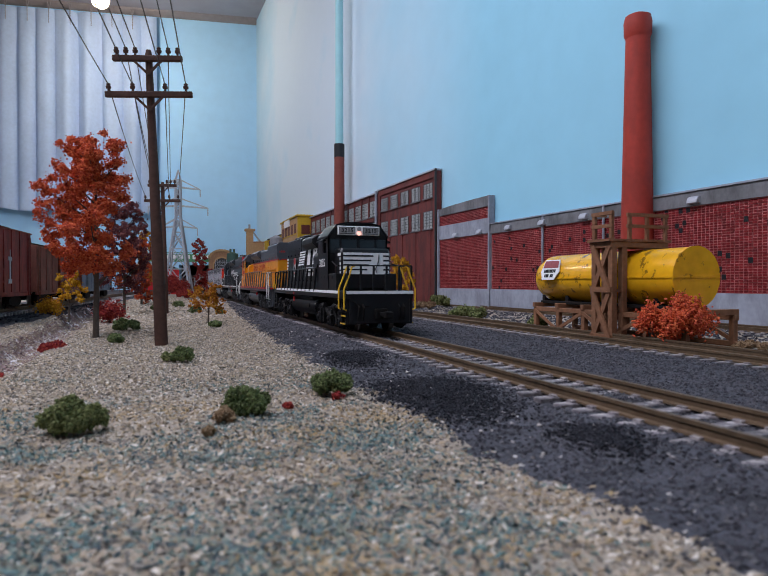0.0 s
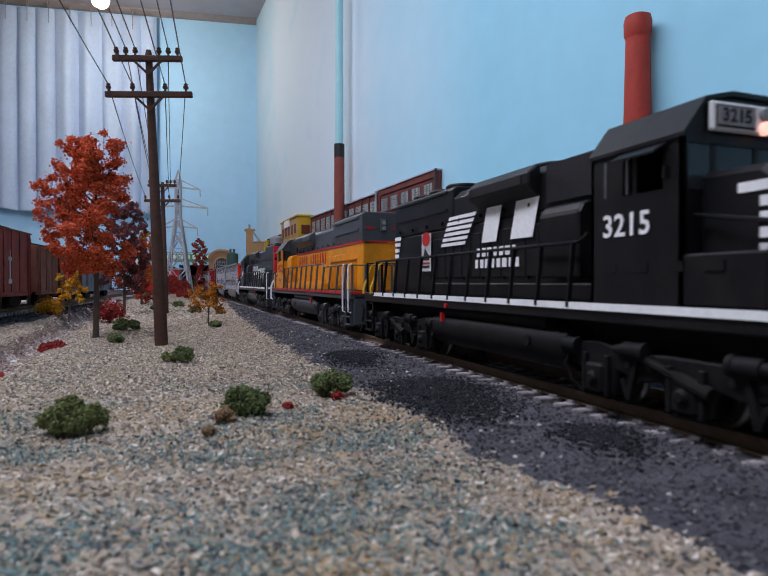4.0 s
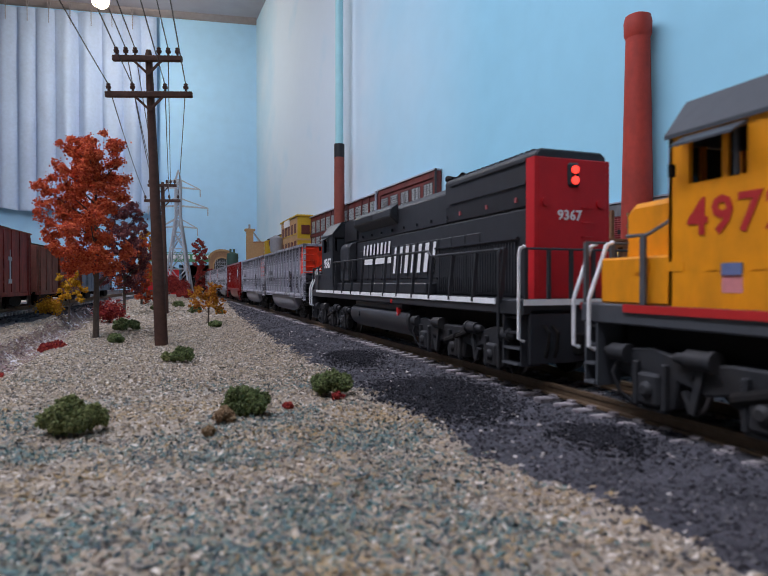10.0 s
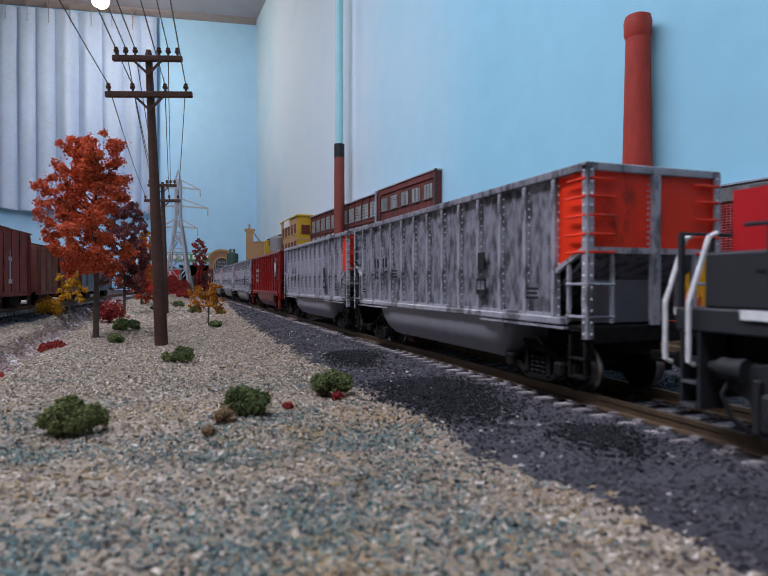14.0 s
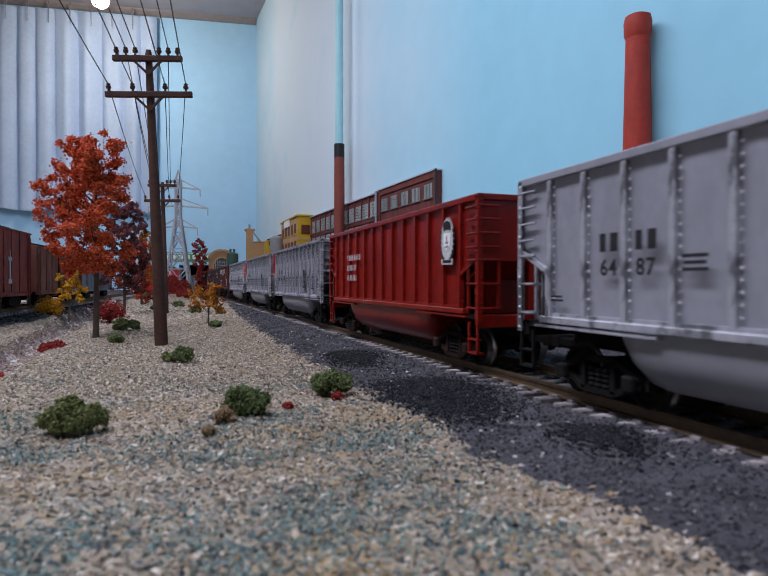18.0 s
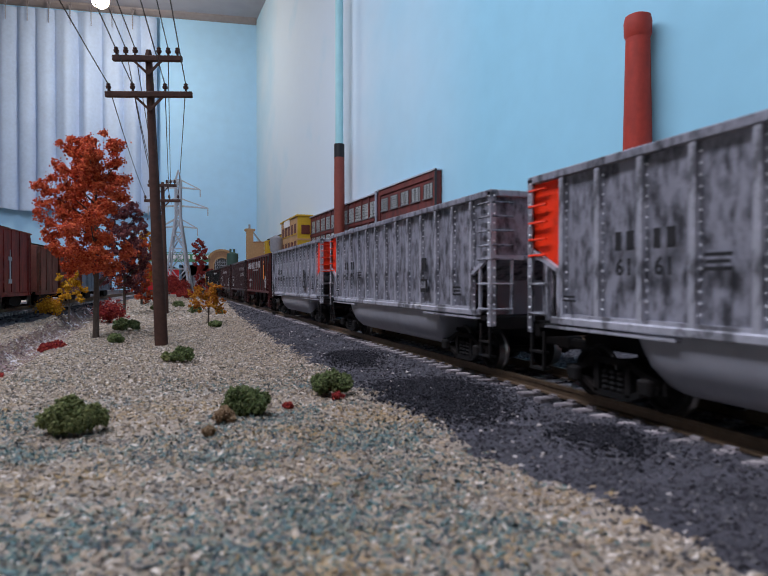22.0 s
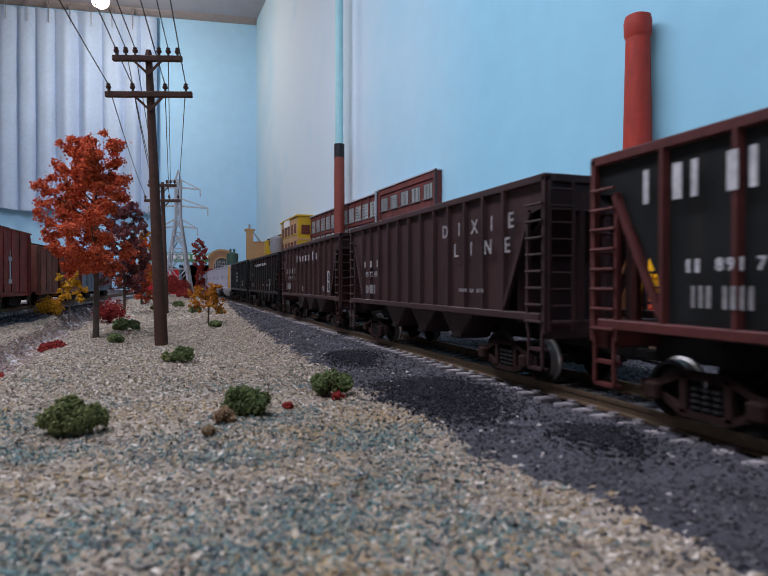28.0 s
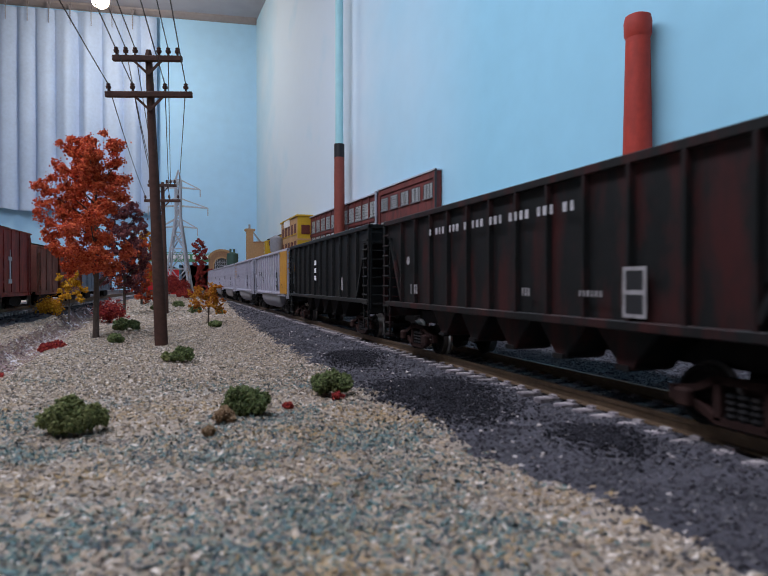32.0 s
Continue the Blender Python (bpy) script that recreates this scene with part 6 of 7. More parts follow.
for i in range(11):
    y = 0.912 + 0.0348 * i
    part("pier", Mesh().span((-0.0080, y - 0.0058, 0.0), (-0.006, y - 0.0014, 0.1715)), MAROON, far, bevel=0.0003)
    for z0, z1 in ((0.1360, 0.1610), (0.1010, 0.1260)):
        grid_window(far, y, y + 0.0275, z0, z1, -0.0062, 5, 5)
part("coping", Mesh().span((-0.0095, 0.899, 0.1712), (-0.001, 1.30, 0.1732)), STEELGREY, far)
part("spandrel", Mesh().span((-0.0078, 0.899, 0.1285), (-0.006, 1.30, 0.1330)), MAROON, far)

# ---- tank stand, platform and stair tower ----
part("weld_seam", Mesh().span((-r - 0.0004, -0.0540, 0.0321), (-r + 0.001, 0.0460, 0.0329)).span((-r + 0.0004, -0.0547, 0.0321), (r - 0.0004, -0.0540, 0.0329)), TANKYEL, tank)
part("end_ring", Mesh().lathe([(r - 0.0004, -0.0544), (r + 0.0003, -0.0544), (r + 0.0003, -0.0532), (r - 0.0004, -0.0532)], 36, (0, 0, 0.0325), "y"), TANKYEL, tank)
sign = Mesh().prism([(-0.0060, -0.0010), (-0.0048, 0.0050), (0.0050, 0.0050), (0.0062, -0.0010), (0.0042, -0.0052), (-0.0042, -0.0052)], 0, 0.0005, "z")
sg = part("sign", sign, LETTERWHITE, tank, "white shield-shaped sign with a red top", at=Matrix.Translation((-r + 0.0002, 0.0330, 0.0372)) @ Matrix.Rotation(radians(18), 4, "Y") @ SIDE @ Matrix.Diagonal((1.35, 1.15, 1, 1)))
part("sign_top", Mesh().prism([(-0.0050, 0.0008), (-0.0044, 0.0044), (0.0046, 0.0044), (0.0052, 0.0008)], 0.0005, 0.0007, "z"), RUSTPINK, sg)
bars("sign_line", [8], 0.0016, 0.0010, LETTERBLACK, sg, Matrix.Translation((0, -0.0008, 0.0006)), fill=0.8)
bars("sign_line", [3, 2], 0.0016, 0.0010, LETTERBLACK, sg, Matrix.Translation((0, -0.0032, 0.0006)), fill=0.8)

stand = thing("timber_stand", "brown timber cradle with braced legs under the tank", "stand", (0.2165, 0.2478, 0))
for s in (-1, 1):
    part("sill_beam", Mesh().beam((s * 0.0135, -0.058, 0.0022), (s * 0.0135, 0.052, 0.0022), 0.0024, 0.0024), TIMBER, stand, bevel=0.0002)
    part("top_beam", Mesh().beam((s * 0.0135, -0.058, 0.0135), (s * 0.0135, 0.052, 0.0135), 0.0024, 0.0024), TIMBER, stand, bevel=0.0002)
    for i in range(6):
        y = -0.056 + 0.0214 * i
        part("leg", Mesh().beam((s * 0.0135, y, 0.0020), (s * 0.0135, y, 0.0140), 0.0026, 0.0026), TIMBER, stand, bevel=0.0002)
        if i < 5:
            a, b = (0.0125, 0.0032) if i % 2 else (0.0032, 0.0125)
            part("brace", Mesh().beam((s * 0.0150, y + 0.001, a), (s * 0.0150, y + 0.0204, b), 0.0008, 0.0018), TIMBER, stand, bevel=0.0001)
for i in range(6):
    y = -0.056 + 0.0214 * i
    part("cross_beam", Mesh().beam((-0.0155, y, 0.0158), (0.0155, y, 0.0158), 0.0026, 0.0026), TIMBER, stand, bevel=0.0002)
    sad = [(-0.0085, 0.0168), (0.0085, 0.0168), (0.0085, 0.0215)] + [(0.0085 * math.cos(math.pi * k / 8), 0.0215 - 0.0034 * math.sin(math.pi * k / 8)) for k in range(1, 8)] + [(-0.0085, 0.0215)]
    if i:
        part("saddle", Mesh().prism(sad, y - 0.0013, y + 0.0013), UNDER, stand)

part("bed_plank", Mesh().span((-0.0100, -0.046, 0.0166), (0.0100, 0.052, 0.0182)), UNDER, stand, bevel=0.0002)

tower = thing("loading_platform", "brown timber loading tower with braced legs and railed platform", "platform", (0.2016, 0.2338, -0.0012))
for x in (-0.0050, 0.0010):
    for y in (-0.0058, 0.0058):
        part("leg", Mesh().beam((x, y, 0.0), (x, y, 0.0478), 0.0030, 0.0030), TIMBER, tower, bevel=0.0002)
for y in (-0.0058, 0.0058):
    for z in (0.003, 0.026, 0.047):
        part("tie_beam", Mesh().beam((-0.0055, y, z), (0.0015, y, z), 0.0015, 0.0015), TIMBER, tower)
for i, (z0, z1) in enumerate(((0.004, 0.0255), (0.0265, 0.0475))):
    part("tie_beam", Mesh().beam((-0.0070, -0.0070, z0), (-0.0070, 0.0070, z0), 0.0012, 0.0026), TIMBER, tower)
    part("cross_brace", Mesh().beam((-0.0072, -0.0056, z0), (-0.0072, 0.0056, z1), 0.0011, 0.0026), TIMBER, tower)
    part("cross_brace", Mesh().beam((-0.0066, 0.0056, z0), (-0.0066, -0.0056, z1), 0.0009, 0.0026), TIMBER, tower)
part("platform_frame", Mesh().span((-0.0072, -0.0074, 0.0465), (0.0270, 0.0074, 0.0490)), TIMBER, tower)
for i in range(8):
    x = -0.0064 + 0.0047 * i
    part("plank", Mesh().box((x, 0, 0.0498), (0.0043, 0.0156, 0.0012)), TIMBER, tower)
for x in (0.0040, 0.0145, 0.0256):
    part("rail_post", Mesh().box((x, -0.0068, 0.0563), (0.0015, 0.0015, 0.0120)), TIMBER, tower)
for z in (0.0566, 0.0620):
    part("hand_rail", Mesh().beam((0.0022, -0.0072, z), (0.0270, -0.0072, z), 0.0012, 0.0016), TIMBER, tower)
for y in (-0.0066, 0.0052):
    part("rail_post", Mesh().box((-0.0062, y, 0.0568), (0.0017, 0.0017, 0.0130)), TIMBER, tower)
for z in (0.0566, 0.0626):
    part("hand_rail", Mesh().beam((-0.0066, -0.0078, z), (-0.0066, 0.0064, z), 0.0013, 0.0017), TIMBER, tower)
part("hand_rail", Mesh().beam((-0.0070, 0.0060, 0.0626), (0.0010, 0.0060, 0.0626), 0.0013, 0.0015), TIMBER, tower)

# ---- poles and wires ----
def pole(at, height, lean, arms, label):
    p = thing("telegraph_pole", label, "utility pole", Matrix.Translation(at) @ Matrix.Rotation(radians(lean), 4, "Y") @ Matrix.Rotation(radians(-12), 4, "Z"), "telegraph poles")
    part("pole_shaft", Mesh().lathe([(0.0030, -0.002), (0.0026, height * 0.3), (0.0015, height * 0.985), (0.0011, height)], 14), POLEWOOD, p, smooth=True)
    tips = []
    for w, z, pins in arms:
        a = part("crossarm", Mesh().box((0, -0.0022, z), (w, 0.0020, 0.0026)), POLEWOOD, p, bevel=0.0003)
        for s in (-1, 1):
            part("arm_brace", Mesh().beam((s * 0.0062, -0.0026, z - 0.0008), (0, -0.0024, z - 0.0070), 0.0008, 0.0010), POLEWOOD, p)
        for x in pins:
            m = Mesh().lathe([(0.0005, 0.0), (0.0005, 0.0012), (0.0011, 0.0014), (0.0012, 0.0024), (0.0008, 0.0027), (0.0010, 0.0034), (0.0005, 0.0038)], 8, (x, -0.0022, z + 0.0012))
            part("insulator", m, STEELGREY if abs(x) > 0.02 else POLEWOOD, a, smooth=True)
            tips.append(p.matrix_basis @ Vector((x, -0.0022, z + 0.0044)))
    return p, tips


P1, T1 = pole((-0.0029, 0.2906, 0.0), 0.1335, -2.2, ((0.0300, 0.1290, (-0.0132, -0.0092, -0.0052, 0.0050, 0.0090, 0.0130)), (0.0375, 0.1130, (-0.0172, -0.0070, 0.0070, 0.0160))), "dark brown telegraph pole with two crossarms and insulators")
P2, T2 = pole((-0.0024, 0.5895, 0.0), 0.1215, -1.0, ((0.0255, 0.1180, (-0.0112, -0.0072, -0.0042, 0.0042, 0.0075, 0.0112)), (0.0320, 0.1040, (-0.0150, -0.0060, 0.0060, 0.0140))), "far dark brown telegraph pole with two crossarms")


def wire(a, b, sag, r0=0.00022):
    pts = [a.lerp(b, i / 10) - Vector((0, 0, sag * 4 * (i / 10) * (1 - i / 10))) for i in range(11)]
    return tagged(part("wire", Mesh().path(pts, r0, 5), WIRE), "thin dark sagging telegraph wire between poles", "wire", "telegraph wires")


for i in (1, 2, 4, 6, 7, 8, 9):
    wire(T1[i], T2[i], 0.003)
    q = T1[i] + Vector((-0.034, -0.42, 0.010))
    wire(T1[i], q, 0.004)
for i in (3, 6, 9):
    wire(T2[i], T2[i] + Vector((0.01, 0.62, 0.05)), 0.004)

# ---- lattice tower ----
TOWERGREY = mat("dull_grey_tower_paint", (0.40, 0.42, 0.46), 0.55, var=0.15)
lat = thing("transmission_tower", "pale grey lattice power tower with three arms", "tower", pose(0.021, 1.365, 0.0, 0, 0, -12))
H, B0, B1 = 0.272, 0.027, 0.0052


def leg_at(k, z):
    b = B0 + (B1 - B0) * min(1.0, z / (H * 0.62)) if z < H * 0.62 else B1
    return Vector((k[0] * b, k[1] * b, z))


corners = ((-1, -1), (1, -1), (1, 1), (-1, 1))
lv = [0.0, 0.058, 0.102, 0.137, 0.168, 0.190, 0.212, 0.234, 0.250]
for k in corners:
    part("tower_leg", Mesh().beam(leg_at(k, 0), leg_at(k, lv[4]), 0.0028, 0.0028).beam(leg_at(k, lv[4]), leg_at(k, lv[-1]), 0.0024, 0.0024).beam(leg_at(k, lv[-1]), Vector((0, 0, H)), 0.0016, 0.0016), TOWERGREY, lat)
for a, b in zip(lv, lv[1:]):
    for i in range(4):
        p, q = corners[i], corners[(i + 1) % 4]
        part("lattice_brace", Mesh().beam(leg_at(p, a), leg_at(q, b), 0.0021, 0.0021).beam(leg_at(q, a), leg_at(p, b), 0.0021, 0.0021), TOWERGREY, lat)
        part("lattice_ring", Mesh().beam(leg_at(p, b), leg_at(q, b), 0.0016, 0.0016), TOWERGREY, lat)
for z, w in ((0.234, 0.046), (0.194, 0.062), (0.150, 0.040)):
    for s in (-1, 1):
        m = Mesh()
        tip = Vector((s * w, 0, z - 0.004))
        for k in (-1, 1):
            m.beam(Vector((s * B1, k * B1, z)), tip, 0.0026, 0.0026)
            m.beam(Vector((s * B1, k * B1, z + 0.016)), tip, 0.0022, 0.0022)
        part("tower_arm", m, TOWERGREY, lat)
        part("insulator_string", Mesh().rod(tip, tip - Vector((0, 0, 0.016)), 0.0011, n=6), TOWERGREY, lat)

# ---- foliage ----
def clumps(centres, size, seed, flat=1.0, long=1.0):
    """Many small uneven leaf clumps as one mesh."""
    rs = np.random.RandomState(seed)
    n = len(centres)
    base = np.array([(1, 0, 0), (-1, 0, 0), (0, 1, 0), (0, -1, 0), (0, 0, 1), (0, 0, -1)], float)
    tri = np.array([(0, 2, 4), (2, 1, 4), (1, 3, 4), (3, 0, 4), (2, 0, 5), (1, 2, 5), (3, 1, 5), (0, 3, 5)])
    k = base[None] * (0.35 + 0.9 * rs.rand(n, 6, 1)) * (size * (0.5 + rs.rand(n, 1, 1))) * np.array((long, 1 / math.sqrt(long), 1 / math.sqrt(long)))
    q = rs.randn(n, 4)
    q /= np.linalg.norm(q, axis=1)[:, None]
    w, x, y, z = q.T
    R = np.stack([1 - 2 * (y * y + z * z), 2 * (x * y - z * w), 2 * (x * z + y * w), 2 * (x * y + z * w), 1 - 2 * (x * x + z * z), 2 * (y * z - x * w), 2 * (x * z - y * w), 2 * (y * z + x * w), 1 - 2 * (x * x + y * y)], 1).reshape(n, 3, 3)
    v = np.einsum("nij,nkj->nki", R, k)
    v[:, :, 2] *= flat
    v += np.asarray(centres)[:, None]
    m = Mesh()
    m.v = v.reshape(-1, 3).tolist()
    m.f = (tri[None] + 6 * np.arange(n)[:, None, None]).reshape(-1, 3).tolist()
    return m


def loose(m, name, material):
    me = bpy.data.meshes.new(name)
    me.from_pydata(m.v, [], m.f)
    me.materials.append(material)
    return me


LEAF = {
    "orange": palette("orange_red_leaves", [(0.66, 0.120, 0.042), (0.54, 0.085, 0.030), (0.74, 0.175, 0.068), (0.60, 0.110, 0.055), (0.36, 0.048, 0.022)]),
    "rust": palette("rust_leaves", [(0.42, 0.065, 0.022), (0.32, 0.042, 0.018), (0.50, 0.10, 0.03), (0.24, 0.03, 0.016)]),
    "maroon": palette("maroon_leaves", [(0.13, 0.036, 0.042), (0.17, 0.050, 0.052), (0.09, 0.028, 0.034), (0.24, 0.09, 0.08)]),
    "red": palette("red_leaves", [(0.27, 0.028, 0.022), (0.20, 0.018, 0.018), (0.33, 0.05, 0.03), (0.14, 0.012, 0.016)]),
    "yellow": palette("yellow_leaves", [(0.55, 0.28, 0.015), (0.46, 0.22, 0.012), (0.62, 0.34, 0.03), (0.38, 0.16, 0.012)]),
    "amber": palette("amber_leaves", [(0.46, 0.18, 0.012), (0.36, 0.12, 0.012), (0.52, 0.24, 0.03), (0.28, 0.08, 0.012)]),
    "green": palette("dark_green_clumps", [(0.085, 0.115, 0.038), (0.12, 0.155, 0.055), (0.05, 0.068, 0.026), (0.17, 0.20, 0.080), (0.10, 0.115, 0.05)]),
    "olive": palette("olive_clumps", [(0.12, 0.135, 0.046), (0.165, 0.18, 0.065), (0.075, 0.086, 0.032), (0.21, 0.22, 0.09)]),
    "tan": palette("tan_clumps", [(0.22, 0.14, 0.08), (0.28, 0.18, 0.10), (0.18, 0.11, 0.06)]),
}


def tree(at, height, width, colour, label, seed, stem=0.25, n=1900, leaf=0.0013, lobes=34, trunk=0.0016, shift=0.0):
    t = thing("tree", label, "tree", at)
    rnd = random.Random(seed)
    rs = np.random.RandomState(seed)
    top = height * 0.9
    part("trunk", Mesh().rod((0, 0, -0.002), (0.0006, 0, height * 0.45), trunk, trunk * 0.6, n=9).rod((0.0006, 0, height * 0.45), (0, 0.0005, top), trunk * 0.6, trunk * 0.2, n=7), BARK, t, smooth=True)
    cs = []
    for i in range(lobes):
        u = (i + 0.5) / lobes
        z = height * (stem + (1 - stem) * u * 0.97)
        rad = width / 2 * (0.55 + 0.55 * math.sin(math.pi * min(1, 0.18 + u * 0.78))) * rnd.uniform(0.25, 1.08)
        a = i * 2.4 + rnd.uniform(-0.6, 0.6)
        c = Vector((rad * math.cos(a), rad * math.sin(a), z))
        c += Vector((shift * width * (0.55 + 0.45 * math.sin(math.pi * u)), 0, 0))
        for j in range(7):
            cs.append((c * 1.0 + Vector((rnd.gauss(0, 1), rnd.gauss(0, 1), rnd.gauss(0, 1))) * width * 0.075 * (1 if j else 0), width * rnd.uniform(0.022, 0.046)))
        if i % 2 == 0:
            part("branch", Mesh().rod((0, 0, max(height * 0.22, z - rad * 0.9)), c, trunk * 0.32, trunk * 0.10, n=5), BARK, t)
    pts = []
    for c, s in cs:
        k = max(4, n // len(cs))
        d = rs.randn(k, 3) * s * np.array((1.0, 1.0, 0.8))
        pts.append(np.array(c)[None] + d)
    pts = np.concatenate(pts)
    part("crown", loose(clumps(pts, leaf, seed), "crown", LEAF[colour]), None, t)
    return t


def bush(at, w, h, colour, label, seed, leaf=0.0011, n=500, stems=False, depth=None):
    """Crumbly lumps of foam foliage heaped into a low uneven dome."""
    t = thing("bush", label, "bush", at)
    rs = np.random.RandomState(seed)
    k = 16
    a, q = 2.4 * np.arange(k).reshape(k, 1) + rs.rand(k, 1), np.sqrt((np.arange(k).reshape(k, 1) + 0.3) / k)
    dome = np.sqrt(np.clip(1.0 - (0.85 * q) ** 2, 0.05, 1))
    cs = np.concatenate((np.cos(a) * q * w * 0.34, np.sin(a) * q * (depth or w) * 0.34, h * (0.10 + 0.62 * dome * (0.45 + 0.55 * rs.rand(k, 1)))), 1)
    lump = min(w, h * 1.5) * (0.13 if stems else 0.165)
    pts = []
    for c in cs:
        d = rs.randn(n // k, 3)
        d /= np.linalg.norm(d, axis=1)[:, None]
        r = lump * (0.75 + 0.5 * rs.rand()) * (0.55 + 0.45 * rs.rand(n // k, 1)) * (1 + 0.22 * np.sin(d[:, :1] * 5 + seed) * np.cos(d[:, 1:2] * 4))
        if stems:
            r = lump * np.abs(rs.randn(n // k, 1)) * 1.1
        pts.append(c[None] + d * r)
    pts = np.concatenate(pts)
    pts[:, 2] = np.abs(pts[:, 2])
    part("clump", loose(clumps(pts, leaf, seed + 1), "clump", LEAF[colour]), None, t)
    if stems:
        for i in range(5):
            part("stem", Mesh().rod((0, 0, -0.001), tuple(cs[i]), 0.0005, 0.0002, n=5), BARK, t)
    return t


tree((-0.0358, 0.3469, 0), 0.104, 0.038, "orange", "orange-red autumn tree with a bare lower trunk", 11, 0.325, 30000, 0.0006, 50, 0.0017, -0.13)
tree((-0.0385, 0.6046, 0), 0.104, 0.036, "maroon", "dark maroon tree behind the orange one", 12, 0.22, 13000, 0.0008, 48)
tree((-0.0325, 0.8368, 0), 0.084, 0.032, "rust", "rust-orange tree leafy down to the ground", 13, 0.08, 9000, 0.0010)
tree((-0.0300, 0.95, 0), 0.105, 0.030, "amber", "amber-yellow tree behind the rust-red one", 14, 0.3, 6000, 0.0010)
tree((0.0640, 1.30, 0), 0.120, 0.034, "red", "slim red tree beside the main line", 15, 0.12, 8000, 0.0011)
bush((-0.0830, 0.5057, 0.003), 0.020, 0.016, "yellow", "yellow shrub beside the raised siding", 21, 0.0007, 2200, True)
tree((-0.0700, 0.500, 0.001), 0.034, 0.018, "yellow", "yellow sapling with thin twigs", 22, 0.45, 2000, 0.0007, 14, 0.0007)
bush((-0.0390, 0.4618, 0), 0.024, 0.018, "red", "dull red bush at the foot of a tree", 23, 0.0007, 2200, True)
tree((0.0264, 0.4372, 0), 0.026, 0.022, "amber", "amber shrub on forked yellow stems", 24, 0.40, 1800, 0.0007, 14, 0.0007)
bush((-0.0172, 0.1265, 0.0), 0.0160, 0.0076, "olive", "low olive green bush on the gravel", 31, 0.00034, 9000, depth=0.009)
bush((0.0160, 0.1290, 0.0), 0.0110, 0.0080, "green", "small dark green bush on the gravel", 32, 0.00034, 7000, depth=0.008)
bush((0.0385, 0.1455, 0.0), 0.0122, 0.0076, "green", "green bush at the edge of the ballast", 33, 0.00036, 7500, depth=0.009)
bush((0.0050, 0.2261, 0.0), 0.0092, 0.0066, "green", "dark green bush near the pole", 34, 0.00042, 3200)
bush((-0.0004, 0.2290, 0.0), 0.0050, 0.0048, "olive", "small olive tuft at the foot of the pole", 64, 0.00042, 1100)
bush((-0.0240, 0.3876, 0), 0.0200, 0.0080, "green", "low spreading dark green bush", 35, 0.00055, 2600)
bush((-0.0238, 0.3100, 0), 0.0080, 0.0055, "green", "tiny dark green bush", 36, 0.00055, 2600)
bush((0.0285, 0.3971, 0), 0.0100, 0.0050, "green", "small green bush among the gravel", 37, 0.0007, 900)
bush((0.0241, 0.5799, 0), 0.0130, 0.0085, "green", "green bush near the far pole", 38, 0.0007, 900)
bush((0.0110, 0.7227, 0), 0.0150, 0.0095, "green", "far green bush on the gravel", 39, 0.0007, 900)
bush((-0.0120, 0.640, 0), 0.0130, 0.0080, "green", "green bush behind the pole", 40, 0.0007, 900)
bush((0.0440, 0.555, 0), 0.0080, 0.0060, "green", "little green bush beside the ballast", 41, 0.0007, 900)
bush((0.0255, 0.1345, 0), 0.0026, 0.0020, "red", "bright red scrap of foliage", 42, 0.0004, 200)
bush((0.0385, 0.1400, 0), 0.0040, 0.0022, "red", "red leaves before a green bush", 43, 0.0004, 200)
bush((0.0105, 0.1240, 0), 0.0050, 0.0040, "tan", "tan tuft beside a green bush", 44, 0.0004, 600)
bush((0.0070, 0.1160, 0), 0.0026, 0.0022, "tan", "small tan tuft on the gravel", 45, 0.0004, 260)
bush((0.0125, 1.25, 0), 0.070, 0.055, "red", "dark red bushes below the lattice tower", 46, 0.0013, 4500)
bush((0.0300, 1.12, 0), 0.040, 0.020, "red", "low crimson bush before the lattice tower", 47, 0.0011, 2500)
bush((-0.0480, 0.300, -0.004), 0.015, 0.0085, "red", "crimson weeds in the dry creek", 48, 0.0006, 1600)
bush((-0.0520, 0.215, -0.005), 0.012, 0.007, "red", "crimson weeds at the creek edge", 49, 0.0006, 1600)
bush((0.2109, 0.3992, 0), 0.030, 0.014, "olive", "low olive hedge between the tracks", 51, 0.0007, 3600, depth=0.05)
bush((0.2080, 0.3043, 0), 0.013, 0.012, "olive", "olive bush beside the timber stand", 52, 0.0007, 1500)
bush((0.1985, 0.2060, 0.0), 0.014, 0.027, "orange", "sparse orange-red bush before the tank", 53, 0.0006, 2400, True)
bush((0.2040, 0.1925, 0.0), 0.021, 0.029, "orange", "bushy orange-red shrub beside the tank end", 54, 0.0006, 9000, True)
bush((0.2300, 0.1640, 0.0), 0.014, 0.014, "olive", "olive bush between the sidings", 55, 0.0007, 1500)
bush((0.2250, 0.1790, 0.0), 0.022, 0.0055, "tan", "tuft of tan dry grass", 56, 0.0006, 2200)
bush((0.2400, 0.1500, 0.0), 0.020, 0.0060, "tan", "tan grass tuft beside the siding", 57, 0.0006, 2000)
tree((0.2700, 0.690, 0), 0.062, 0.030, "yellow", "yellow autumn shrub before the maroon factory", 58, 0.12, 5000, 0.0009)
bush((0.2650, 0.600, 0), 0.030, 0.010, "tan", "russet weeds beside the siding", 59, 0.0009, 1600)
bush((0.3020, 0.640, 0), 0.030, 0.018, "olive", "dull green weeds by the factory foot", 60, 0.0009, 1600)

